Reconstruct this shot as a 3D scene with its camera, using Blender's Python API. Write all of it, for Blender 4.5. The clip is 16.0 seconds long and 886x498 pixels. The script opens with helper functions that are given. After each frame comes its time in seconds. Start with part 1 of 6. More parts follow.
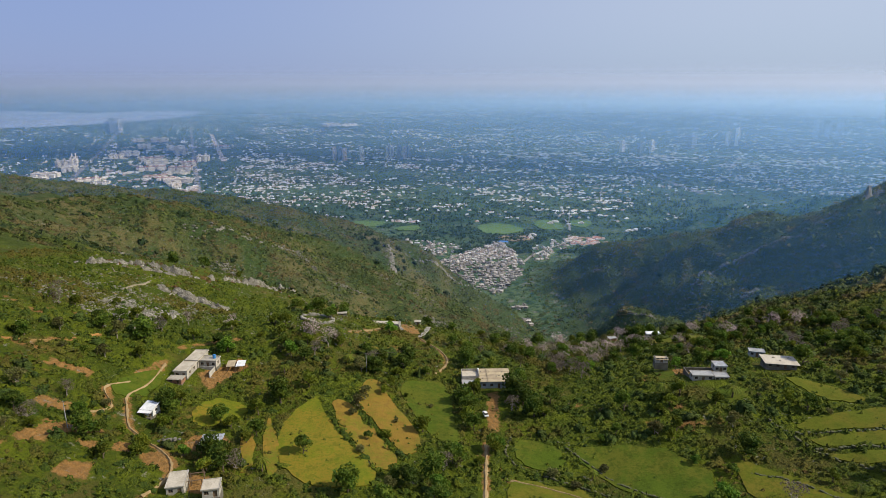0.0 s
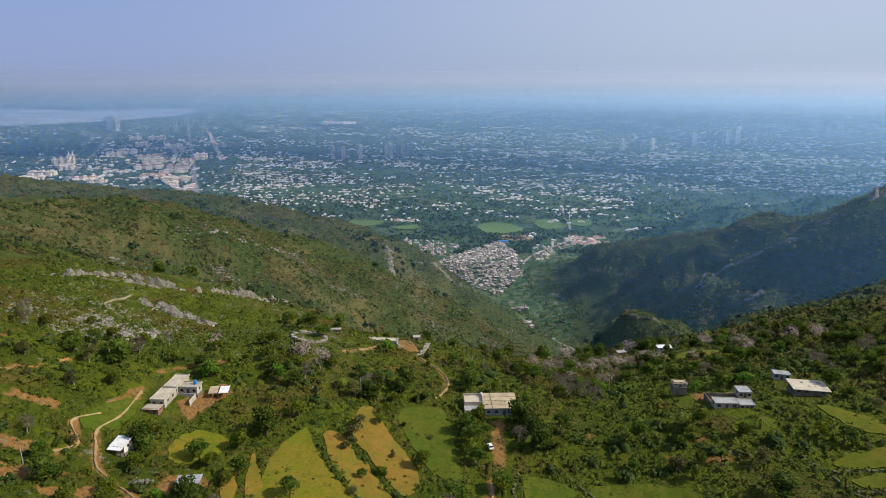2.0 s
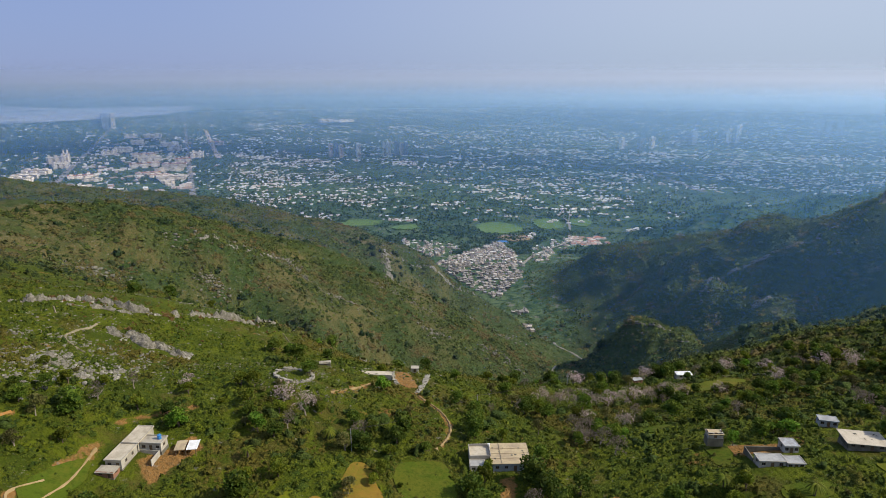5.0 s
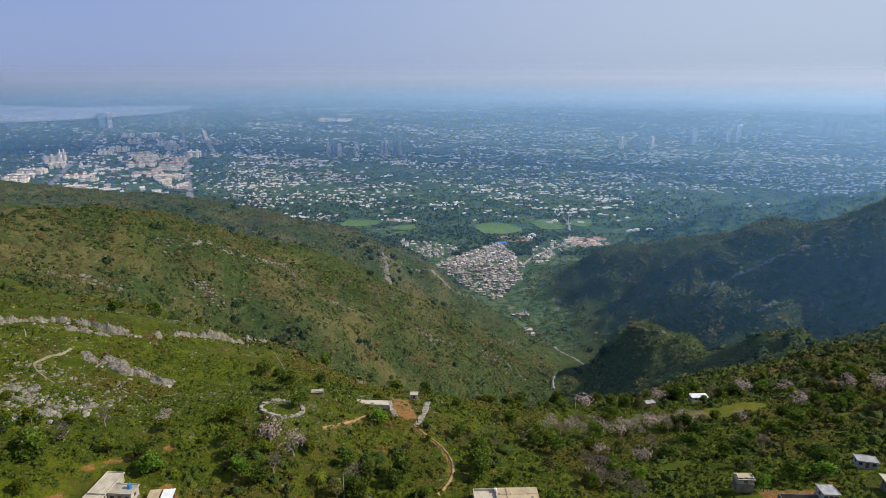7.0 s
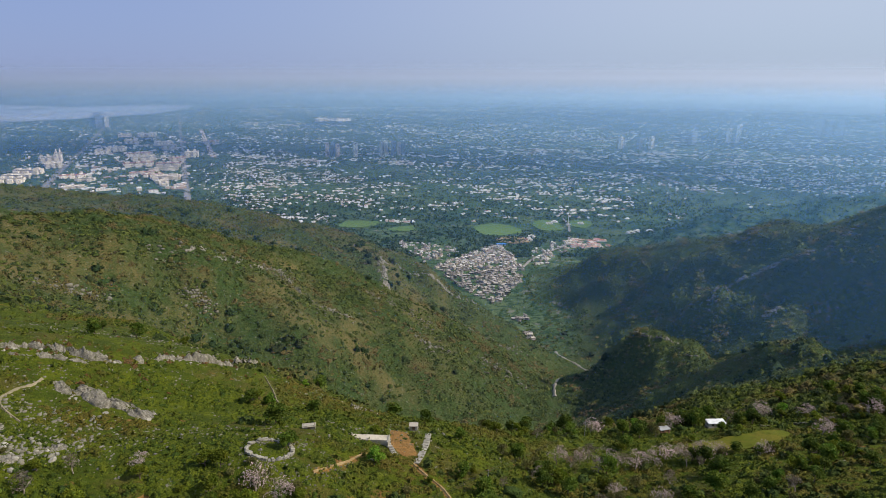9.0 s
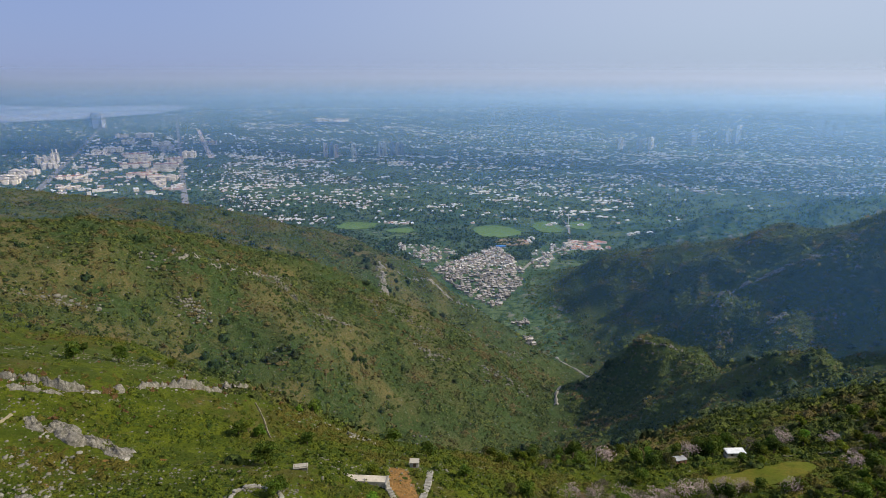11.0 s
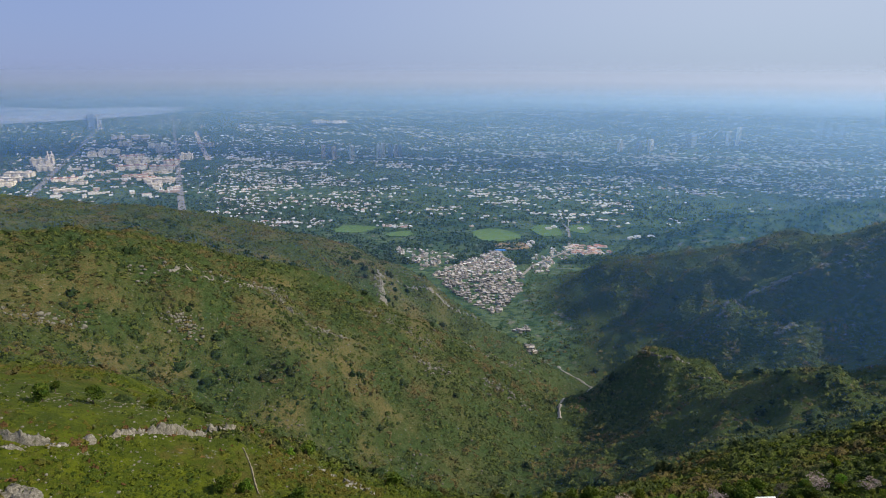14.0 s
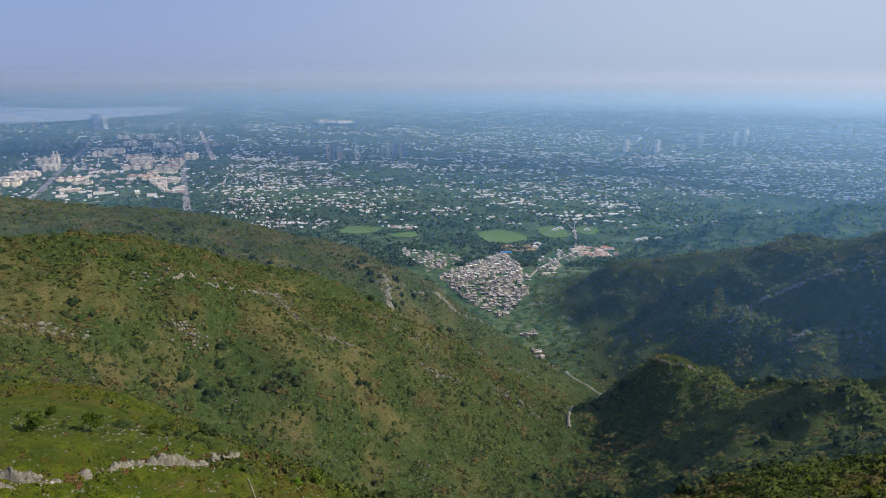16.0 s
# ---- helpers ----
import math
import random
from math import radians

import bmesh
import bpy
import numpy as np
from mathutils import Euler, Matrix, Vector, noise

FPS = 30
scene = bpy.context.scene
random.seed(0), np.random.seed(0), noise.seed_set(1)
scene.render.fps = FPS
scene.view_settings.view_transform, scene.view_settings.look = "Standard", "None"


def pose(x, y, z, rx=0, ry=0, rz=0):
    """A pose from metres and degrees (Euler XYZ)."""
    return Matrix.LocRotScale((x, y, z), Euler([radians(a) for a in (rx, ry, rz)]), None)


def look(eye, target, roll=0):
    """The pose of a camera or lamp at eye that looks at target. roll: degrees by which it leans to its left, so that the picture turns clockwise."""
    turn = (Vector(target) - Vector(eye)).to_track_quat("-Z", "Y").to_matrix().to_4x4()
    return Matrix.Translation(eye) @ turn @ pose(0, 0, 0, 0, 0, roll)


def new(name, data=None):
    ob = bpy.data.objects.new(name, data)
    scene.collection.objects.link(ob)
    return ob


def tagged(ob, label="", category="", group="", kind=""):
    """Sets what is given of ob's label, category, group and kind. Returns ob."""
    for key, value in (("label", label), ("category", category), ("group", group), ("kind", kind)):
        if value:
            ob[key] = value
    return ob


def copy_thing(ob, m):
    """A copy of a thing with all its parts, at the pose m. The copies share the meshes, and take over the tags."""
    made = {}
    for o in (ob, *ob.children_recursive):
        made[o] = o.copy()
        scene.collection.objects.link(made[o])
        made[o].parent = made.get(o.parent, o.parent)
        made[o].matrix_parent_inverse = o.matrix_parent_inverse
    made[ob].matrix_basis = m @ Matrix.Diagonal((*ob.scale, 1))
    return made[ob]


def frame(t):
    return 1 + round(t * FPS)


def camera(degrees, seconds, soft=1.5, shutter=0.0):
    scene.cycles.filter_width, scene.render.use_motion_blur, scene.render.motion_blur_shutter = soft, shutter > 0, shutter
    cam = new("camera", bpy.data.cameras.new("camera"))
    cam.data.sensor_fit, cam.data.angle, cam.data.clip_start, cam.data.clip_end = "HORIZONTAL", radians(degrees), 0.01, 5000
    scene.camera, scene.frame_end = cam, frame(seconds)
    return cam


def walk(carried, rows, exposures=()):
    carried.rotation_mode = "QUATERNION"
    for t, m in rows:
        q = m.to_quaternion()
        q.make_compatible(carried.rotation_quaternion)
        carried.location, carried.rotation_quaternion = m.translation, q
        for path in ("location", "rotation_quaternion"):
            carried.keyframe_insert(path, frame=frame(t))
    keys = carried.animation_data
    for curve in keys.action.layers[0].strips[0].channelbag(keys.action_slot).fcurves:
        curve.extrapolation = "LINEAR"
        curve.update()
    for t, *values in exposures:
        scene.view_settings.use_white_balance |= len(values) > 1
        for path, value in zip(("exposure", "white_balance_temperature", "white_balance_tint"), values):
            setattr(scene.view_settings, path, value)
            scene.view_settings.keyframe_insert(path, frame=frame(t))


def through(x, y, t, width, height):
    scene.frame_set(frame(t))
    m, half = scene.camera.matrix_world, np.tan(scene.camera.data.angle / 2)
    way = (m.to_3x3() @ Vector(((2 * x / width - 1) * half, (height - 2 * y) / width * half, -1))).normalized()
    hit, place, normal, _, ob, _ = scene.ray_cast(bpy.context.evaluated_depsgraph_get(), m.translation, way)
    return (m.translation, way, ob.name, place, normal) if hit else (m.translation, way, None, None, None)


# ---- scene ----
cam = camera(70.7, 16.0, soft=0.8)
PATH = [
    (0.0, look((1.64, 11.22, 836.01), (-6.44, 975.43, 570.99), -0.21)),
    (2.0, look((0.78, 32.04, 837.27), (-5.83, 995.34, 568.93), -0.17)),
    (4.0, look((-0.18, 53.42, 839.12), (-4.97, 1015.95, 567.97), -0.12)),
    (6.0, look((-1.28, 74.91, 841.45), (-4.01, 1036.83, 568.12), -0.07)),
    (8.0, look((-2.56, 96.04, 844.20), (-3.07, 1057.53, 569.36), -0.01)),
    (10.0, look((-4.05, 116.34, 847.27), (-2.31, 1077.62, 571.70), 0.03)),
    (12.0, look((-5.78, 135.35, 850.57), (-1.86, 1096.65, 575.12), 0.08)),
    (13.5, look((-7.25, 148.47, 853.15), (-1.81, 1109.97, 578.39), 0.11)),
    (15.0, look((-8.90, 160.41, 855.78), (-2.06, 1122.25, 582.27), 0.13)),
    (15.9, look((-9.95, 166.90, 857.36), (-2.40, 1129.00, 584.95), 0.14)),
    (16.0, look((-12.54, 169.60, 858.40), (-13.78, 1130.90, 582.80), 0.15)),
]
walk(cam, PATH)

# ---- light ----
SUN = Vector((0.77, -0.08, 0.63)).normalized()
world = bpy.data.worlds.new("world")
scene.world = world
world.use_nodes = True
wn = world.node_tree.nodes
sky = wn.new("ShaderNodeTexSky")
sky.sky_type, sky.sun_disc = "NISHITA", False
sky.sun_elevation, sky.sun_rotation = math.asin(SUN.z), math.atan2(SUN.x, SUN.y)
sky.altitude, sky.air_density, sky.dust_density, sky.ozone_density = 800, 1.0, 1.0, 2.0
wn["Background"].inputs[1].default_value = 0.085
veil = wn.new("ShaderNodeMix")
veil.data_type = "RGBA"
veil.inputs[0].default_value = 0.88
world.node_tree.links.new(sky.outputs[0], veil.inputs[6])
way = wn.new("ShaderNodeSeparateXYZ")
world.node_tree.links.new(wn.new("ShaderNodeTexCoord").outputs["Generated"], way.inputs[0])
side = wn.new("ShaderNodeMapRange")
side.interpolation_type = "SMOOTHSTEP"
side.inputs["From Min"].default_value, side.inputs["From Max"].default_value = -0.62, 0.55
world.node_tree.links.new(way.outputs[0], side.inputs["Value"])
rise = wn.new("ShaderNodeMapRange")
rise.interpolation_type = "SMOOTHSTEP"
rise.inputs["From Min"].default_value, rise.inputs["From Max"].default_value = -0.02, 0.11
world.node_tree.links.new(way.outputs[2], rise.inputs["Value"])
tones = []
for away, sunward in (((3.1, 4.1, 7.3), (5.0, 6.3, 8.5)), ((3.2, 4.3, 7.8), (5.9, 6.9, 9.0))):
    m_ = wn.new("ShaderNodeMix")
    m_.data_type = "RGBA"
    m_.inputs[6].default_value, m_.inputs[7].default_value = (*away, 1.0), (*sunward, 1.0)
    world.node_tree.links.new(side.outputs[0], m_.inputs[0])
    tones.append(m_)
haze = wn.new("ShaderNodeMix")
haze.data_type = "RGBA"
world.node_tree.links.new(rise.outputs[0], haze.inputs[0])
world.node_tree.links.new(tones[0].outputs[2], haze.inputs[6])
world.node_tree.links.new(tones[1].outputs[2], haze.inputs[7])
world.node_tree.links.new(haze.outputs[2], veil.inputs[7])
world.node_tree.links.new(veil.outputs[2], wn["Background"].inputs[0])
lamp = bpy.data.lights.new("sun", "SUN")
lamp.energy, lamp.angle, lamp.color = 5.0, radians(0.6), (1.0, 0.91, 0.74)
sun = new("sun", lamp)
sun.matrix_world = look(SUN * 2000, (0, 0, 0))
scene.view_settings.exposure = 0.0

# ---- the land: ridge, slope and valley heights (x, y, z) ----
SHELF = [(-101, 199, 726), (-97, 235, 727), (18, 251, 712), (99, 229, 722), (128, 234, 723), (52, 187, 711), (0, 196, 714), (-27, 190, 717),
         (-73, 186, 722), (-97, 158, 732), (-125, 195, 740), (-145, 241, 747), (124, 204, 721), (99, 165, 716), (150, 214, 724), (-33, 227, 718),
         (-9, 230, 714), (20, 203, 712), (-33, 267, 719), (-58, 281, 729), (15, 335, 697), (32, 330, 691), (71, 316, 690), (-14, 328, 705),
         (144, 319, 699), (136, 268, 716), (130, 374, 679), (72, 381, 671), (160, 376, 680), (195, 359, 690)]
KNOLL = [(-130, 317, 723), (-153, 351, 732), (-165, 316, 738), (-212, 428, 711), (-99, 414, 692), (-42, 378, 685), (-249, 533, 664), (-97, 332, 712),
         (-240, 300, 755), (-300, 400, 745), (-350, 520, 715), (-190, 480, 684), (-120, 460, 664), (-30, 440, 640), (-100, 520, 600),
         (-160, 140, 765), (-240, 200, 785), (-400, 300, 800), (-60, 120, 725), (0, 110, 718), (80, 110, 720), (170, 130, 735), (0, 0, 735)]
RAVINE = [(-235, 630, 575), (-160, 630, 530), (-80, 650, 470), (40, 720, 412), (150, 880, 352), (212, 1111, 306), (246, 1145, 308), (212, 1274, 279),
          (249, 1309, 284), (230, 1400, 270), (60, 560, 510), (140, 640, 470), (200, 800, 425), (300, 1150, 325), (400, 1080, 372)]
LEFT_HILL = [(-290, 701, 599), (-249, 705, 570), (-310, 725, 624), (-234, 751, 570), (-158, 763, 557), (-89, 774, 489), (-381, 705, 677), (-350, 746, 672),
             (-283, 800, 640), (-158, 861, 547), (-223, 875, 586), (-67, 900, 489), (-7, 919, 466), (65, 943, 424), (55, 1048, 434), (-148, 986, 541),
             (25, 1190, 407), (-48, 1167, 475), (-108, 1173, 523), (-192, 1227, 541), (-235, 1206, 563), (-472, 1138, 604), (-694, 1231, 621), (130, 1060, 360)]
LEFT_CREST = [(-886, 1300, 634), (-747, 1350, 611), (-594, 1400, 580), (-478, 1450, 552), (-358, 1420, 526), (-198, 1350, 524), (-107, 1250, 522), (-28, 1200, 491),
              (50, 1240, 420), (112, 1230, 384), (170, 1215, 340), (-886, 1800, 330), (-500, 1850, 290), (-300, 1720, 290), (-120, 1560, 290), (10, 1440, 285),
              (110, 1330, 285), (-600, 800, 692), (-480, 560, 735), (-900, 1000, 680), (-1300, 1400, 690), (-1400, 900, 780)]
SPUR = [(149, 451, 643), (270, 595, 570), (389, 730, 562), (370, 742, 562), (302, 806, 485), (248, 759, 460), (249, 917, 400), (294, 991, 460),
        (364, 962, 461), (368, 850, 478), (330, 620, 562), (354, 500, 675), (280, 500, 655), (251, 450, 677), (450, 480, 715), (450, 300, 770), (330, 200, 755),
        (500, 640, 560), (560, 800, 470), (240, 280, 724), (180, 520, 610), (100, 480, 610), (450, 740, 490), (430, 880, 420), (215, 660, 500), (287, 1098, 368), (430, 1000, 400), (408, 685, 545), (415, 635, 545)]
RIGHT_HILL = [(513, 1027, 459), (600, 1003, 478), (545, 1059, 480), (514, 1151, 475), (481, 1143, 466), (651, 1076, 562), (708, 1107, 611), (755, 1107, 638),
              (548, 1276, 469), (563, 1336, 499), (698, 1360, 537), (746, 1332, 535), (862, 1373, 534), (421, 1429, 337), (412, 1565, 368), (547, 1594, 430),
              (458, 1750, 379), (300, 1560, 270), (330, 1850, 262), (560, 1850, 330), (900, 1150, 690), (1100, 1400, 600), (900, 1650, 420), (800, 1000, 640),
              (760, 850, 620), (900, 700, 740), (1300, 1900, 330), (1400, 1100, 760), (720, 1180, 590), (650, 1450, 495)]
CTRL = np.array(SHELF + KNOLL + RAVINE + LEFT_HILL + LEFT_CREST + SPUR + RIGHT_HILL, float)
SOFT = 18.0


def spread(dx, dy):
    return np.sqrt(dx * dx + dy * dy + SOFT * SOFT)


def solve_land():
    n = len(CTRL)
    a = np.zeros((n + 1, n + 1))
    a[:n, :n] = spread(CTRL[:, None, 0] - CTRL[None, :, 0], CTRL[:, None, 1] - CTRL[None, :, 1]) + np.eye(n) * -1.5
    a[:n, n] = a[n, :n] = 1
    return np.linalg.solve(a, np.append(CTRL[:, 2], 0))


LAND = solve_land()
PLAIN_Y = [0, 1300, 1784, 2150, 2660, 3050, 4500, 6500, 8000]
PLAIN_Z = [300, 276, 256, 232, 195, 172, 125, 35, 0]


def plain(x, y):
    z = np.interp(y, PLAIN_Y, PLAIN_Z)
    for cx, cy, sx, sy, h in ((1050, 2420, 230, 120, 95), (1450, 2480, 300, 140, 125), (1900, 2560, 320, 150, 150), (2500, 2500, 500, 200, 240)):
        z = z + h * np.exp(-((x - cx) / sx) ** 2 - ((y - cy) / sy) ** 2)
    return z


WAVES = {}


def waves(x, y, seed, step):
    """Smooth random waves between about -1 and 1, for arrays."""
    if (seed, step) not in WAVES:
        r = np.random.RandomState(seed)
        WAVES[seed, step] = [(r.uniform(0, 6.283), r.uniform(0, 6.283), 6.283 / (step * r.uniform(0.6, 1.7))) for _ in range(7)]
    z = 0
    for a, p, w in WAVES[seed, step]:
        q = w * (x * math.cos(a) + y * math.sin(a)) + p
        z = z + np.sin(q + 0.9 * np.sin(0.61 * q + p))
    return z / 4.0


# side gullies of the shaded hill: line, depth, width
GULLIES = [([(430, 1235), (520, 1252), (610, 1235), (700, 1210)], 30.0, 34.0), ([(390, 1440), (500, 1475), (640, 1480)], 24.0, 40.0), ([(470, 1330), (560, 1390), (640, 1420)], 12.0, 25.0),
           ([(480, 1060), (560, 1085), (620, 1060)], 16.0, 22.0), ([(-330, 900), (-250, 960), (-150, 1040), (-60, 1090)], 14.0, 30.0), ([(-260, 640), (-180, 690), (-80, 740), (20, 830)], 9.0, 20.0)]


def land(x, y, rough=True):
    """Height of the ground; arrays in, array out."""
    x, y = np.atleast_1d(np.asarray(x, float)), np.atleast_1d(np.asarray(y, float))
    z = np.full(x.shape, LAND[-1])
    for k in range(0, len(x), 4000):
        z[k:k + 4000] += spread(x[k:k + 4000, None] - CTRL[:, 0], y[k:k + 4000, None] - CTRL[:, 1]) @ LAND[:-1]
    far = np.clip((np.hypot(x, y - 95) - 1900) / 500, 0, 1)
    base = plain(x, y)
    up = z - base - far * 600
    hill = np.clip(up / 60, 0, 1)
    z = base + 0.5 * (up + np.sqrt(up * up + 300))
    for line, deep, wide in GULLIES:
        z = z - deep * np.exp(-(line_gap(x, y, line) / wide) ** 2)
    if rough:
        d = np.hypot(x, y)
        big = np.clip((d - 380) / 300, 0, 1) * hill * np.clip(0.62 + (x - 100) / 400, 0.62, 1)
        z = z + big * (9 * waves(x, y, 3, 190) + 6.5 * waves(x, y, 4, 80) - 3.5 * np.abs(waves(x, y, 7, 55))) + hill * (0.2 + big) * (2.6 * waves(x, y, 5, 34) + 1.1 * waves(x, y, 6, 14))
    return z


EYE0 = np.array((-2.5, 95.0, 844.0))


def drawn_in(p):
    """Past 2.8 km the plain is drawn in towards the eye along the lines of sight, so that all of it ends before 5 km."""
    p = np.asarray(p, float)
    d = p - EYE0
    r = np.linalg.norm(d, axis=-1, keepdims=True)
    k = np.where(r < 2800, 1, (2800 + 2000 * (1 - np.exp(-(np.maximum(r, 2800) - 2800) / 2000))) / r)
    return EYE0 + d * k


# ---- materials ----
def graph(name):
    m = bpy.data.materials.new(name)
    m.use_nodes = True
    t = m.node_tree
    return m, t, t.nodes["Principled BSDF"]


def node(t, kind, inputs=None, **props):
    n = t.nodes.new("ShaderNode" + kind)
    for k, v in props.items():
        setattr(n, k, v)
    for k, v in (inputs or {}).items():
        if isinstance(v, bpy.types.NodeSocket):
            t.links.new(v, n.inputs[k])
        else:
            n.inputs[k].default_value = v
    return n


def rgb(c):
    return (*c, 1.0)


def mix(t, fac, a, b):
    n = node(t, "Mix", data_type="RGBA")
    for i, v in ((0, fac), (6, a), (7, b)):
        if isinstance(v, bpy.types.NodeSocket):
            t.links.new(v, n.inputs[i])
        else:
            n.inputs[i].default_value = v if i == 0 else rgb(v)
    return n.outputs[2]


def ramp(t, fac, lo, hi):
    return node(t, "MapRange", {"Value": fac, "From Min": lo, "From Max": hi}, interpolation_type="SMOOTHSTEP").outputs[0]


def noise_at(t, vec, scale, detail=3.0, rough=0.6):
    return node(t, "TexNoise", {"Vector": vec, "Scale": scale, "Detail": detail, "Roughness": rough}).outputs[0]


def times(t, a, b):
    n = node(t, "Math", operation="MULTIPLY")
    for i, v in ((0, a), (1, b)):
        if isinstance(v, bpy.types.NodeSocket):
            t.links.new(v, n.inputs[i])
        else:
            n.inputs[i].default_value = v
    return n.outputs[0]


def bump(t, p, height, dist, strength=0.6):
    b = node(t, "Bump", {"Height": height, "Distance": dist, "Strength": strength})
    t.links.new(b.outputs[0], p.inputs["Normal"])


def plain_mat(name, base, other, scale=0.6, rough=0.85, relief=0.02, fine=8.0, metal=0.0, per_object=0.0):
    """A matt surface of two near colours with broad stains and fine grain."""
    m, t, p = graph(name)
    pos = node(t, "NewGeometry").outputs["Position"]
    a = noise_at(t, pos, scale, 4.0)
    b = noise_at(t, pos, fine, 3.0)
    c = mix(t, ramp(t, a, 0.35, 0.68), base, other)
    c = mix(t, times(t, ramp(t, b, 0.45, 0.75), 0.35), c, tuple(v * 0.6 for v in other))
    if per_object:
        r = node(t, "ObjectInfo").outputs["Random"]
        h = node(t, "HueSaturation", {"Color": c, "Value": 1.0})
        t.links.new(node(t, "MapRange", {"Value": r, "To Min": 1 - per_object, "To Max": 1 + per_object}).outputs[0], h.inputs["Value"])
        c = h.outputs[0]
    t.links.new(c, p.inputs["Base Color"])
    p.inputs["Roughness"].default_value, p.inputs["Metallic"].default_value = rough, metal
    p.inputs["Specular IOR Level"].default_value = 0.25
    if relief:
        bump(t, p, b, relief)
    return m


def leaf_mat(name, dark, light, dry=None, per_object=0.35, through=0.38, grain=0.3):
    m, t, p = graph(name)
    pos = node(t, "NewGeometry").outputs["Position"]
    isl = node(t, "NewGeometry").outputs["Random Per Island"]
    c = mix(t, isl, dark, light)
    if dry:
        c = mix(t, ramp(t, noise_at(t, pos, grain * 0.12, 3.0), 0.45, 0.62), c, dry)
    r = node(t, "ObjectInfo").outputs["Random"]
    h = node(t, "HueSaturation", {"Color": c})
    t.links.new(node(t, "MapRange", {"Value": r, "To Min": 1 - per_object, "To Max": 1 + per_object}).outputs[0], h.inputs["Value"])
    t.links.new(node(t, "MapRange", {"Value": noise_at(t, pos, grain, 2.0), "From Min": 0.3, "From Max": 0.7, "To Min": 0.475, "To Max": 0.52}).outputs[0], h.inputs["Hue"])
    t.links.new(h.outputs[0], p.inputs["Base Color"])
    p.inputs["Roughness"].default_value = 0.7
    p.inputs["Specular IOR Level"].default_value = 0.2
    tr = node(t, "BsdfTranslucent", {"Color": h.outputs[0]})
    out = node(t, "MixShader", {0: through, 1: p.outputs[0], 2: tr.outputs[0]})
    t.links.new(out.outputs[0], t.nodes["Material Output"].inputs[0])
    return m


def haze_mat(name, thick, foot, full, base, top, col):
    """Haze as a tinted sheet: lets most of the picture through, scatters sun and sky, thins out with height."""
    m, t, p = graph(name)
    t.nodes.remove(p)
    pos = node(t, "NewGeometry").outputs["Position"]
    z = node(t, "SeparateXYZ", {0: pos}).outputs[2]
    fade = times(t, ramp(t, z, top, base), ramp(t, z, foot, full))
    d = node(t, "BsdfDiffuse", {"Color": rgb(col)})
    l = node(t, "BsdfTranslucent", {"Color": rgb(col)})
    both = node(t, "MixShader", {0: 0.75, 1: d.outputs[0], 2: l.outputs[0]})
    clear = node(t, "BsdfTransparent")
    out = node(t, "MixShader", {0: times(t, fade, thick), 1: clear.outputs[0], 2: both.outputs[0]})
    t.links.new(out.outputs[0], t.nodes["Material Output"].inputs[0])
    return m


def bush_mat(name, dark, light, dry, grain):
    """Leafy cover of whole bushes: each bush its own tone, darker in the bump's hollows, paler on its rises."""
    m, t, p = graph(name)
    geo = node(t, "NewGeometry")
    pos, isl = geo.outputs["Position"], geo.outputs["Random Per Island"]
    c = mix(t, isl, dark, light)
    c = mix(t, times(t, ramp(t, noise_at(t, pos, 0.025, 3.0), 0.48, 0.64), 0.8), c, dry)
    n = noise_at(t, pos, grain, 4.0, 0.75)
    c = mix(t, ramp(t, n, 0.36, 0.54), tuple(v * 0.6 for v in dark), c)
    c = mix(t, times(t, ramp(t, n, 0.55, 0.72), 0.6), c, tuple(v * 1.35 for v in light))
    t.links.new(c, p.inputs["Base Color"])
    p.inputs["Roughness"].default_value = 0.8
    p.inputs["Specular IOR Level"].default_value = 0.15
    bump(t, p, n, 1.6 / grain, 1.0)
    return m


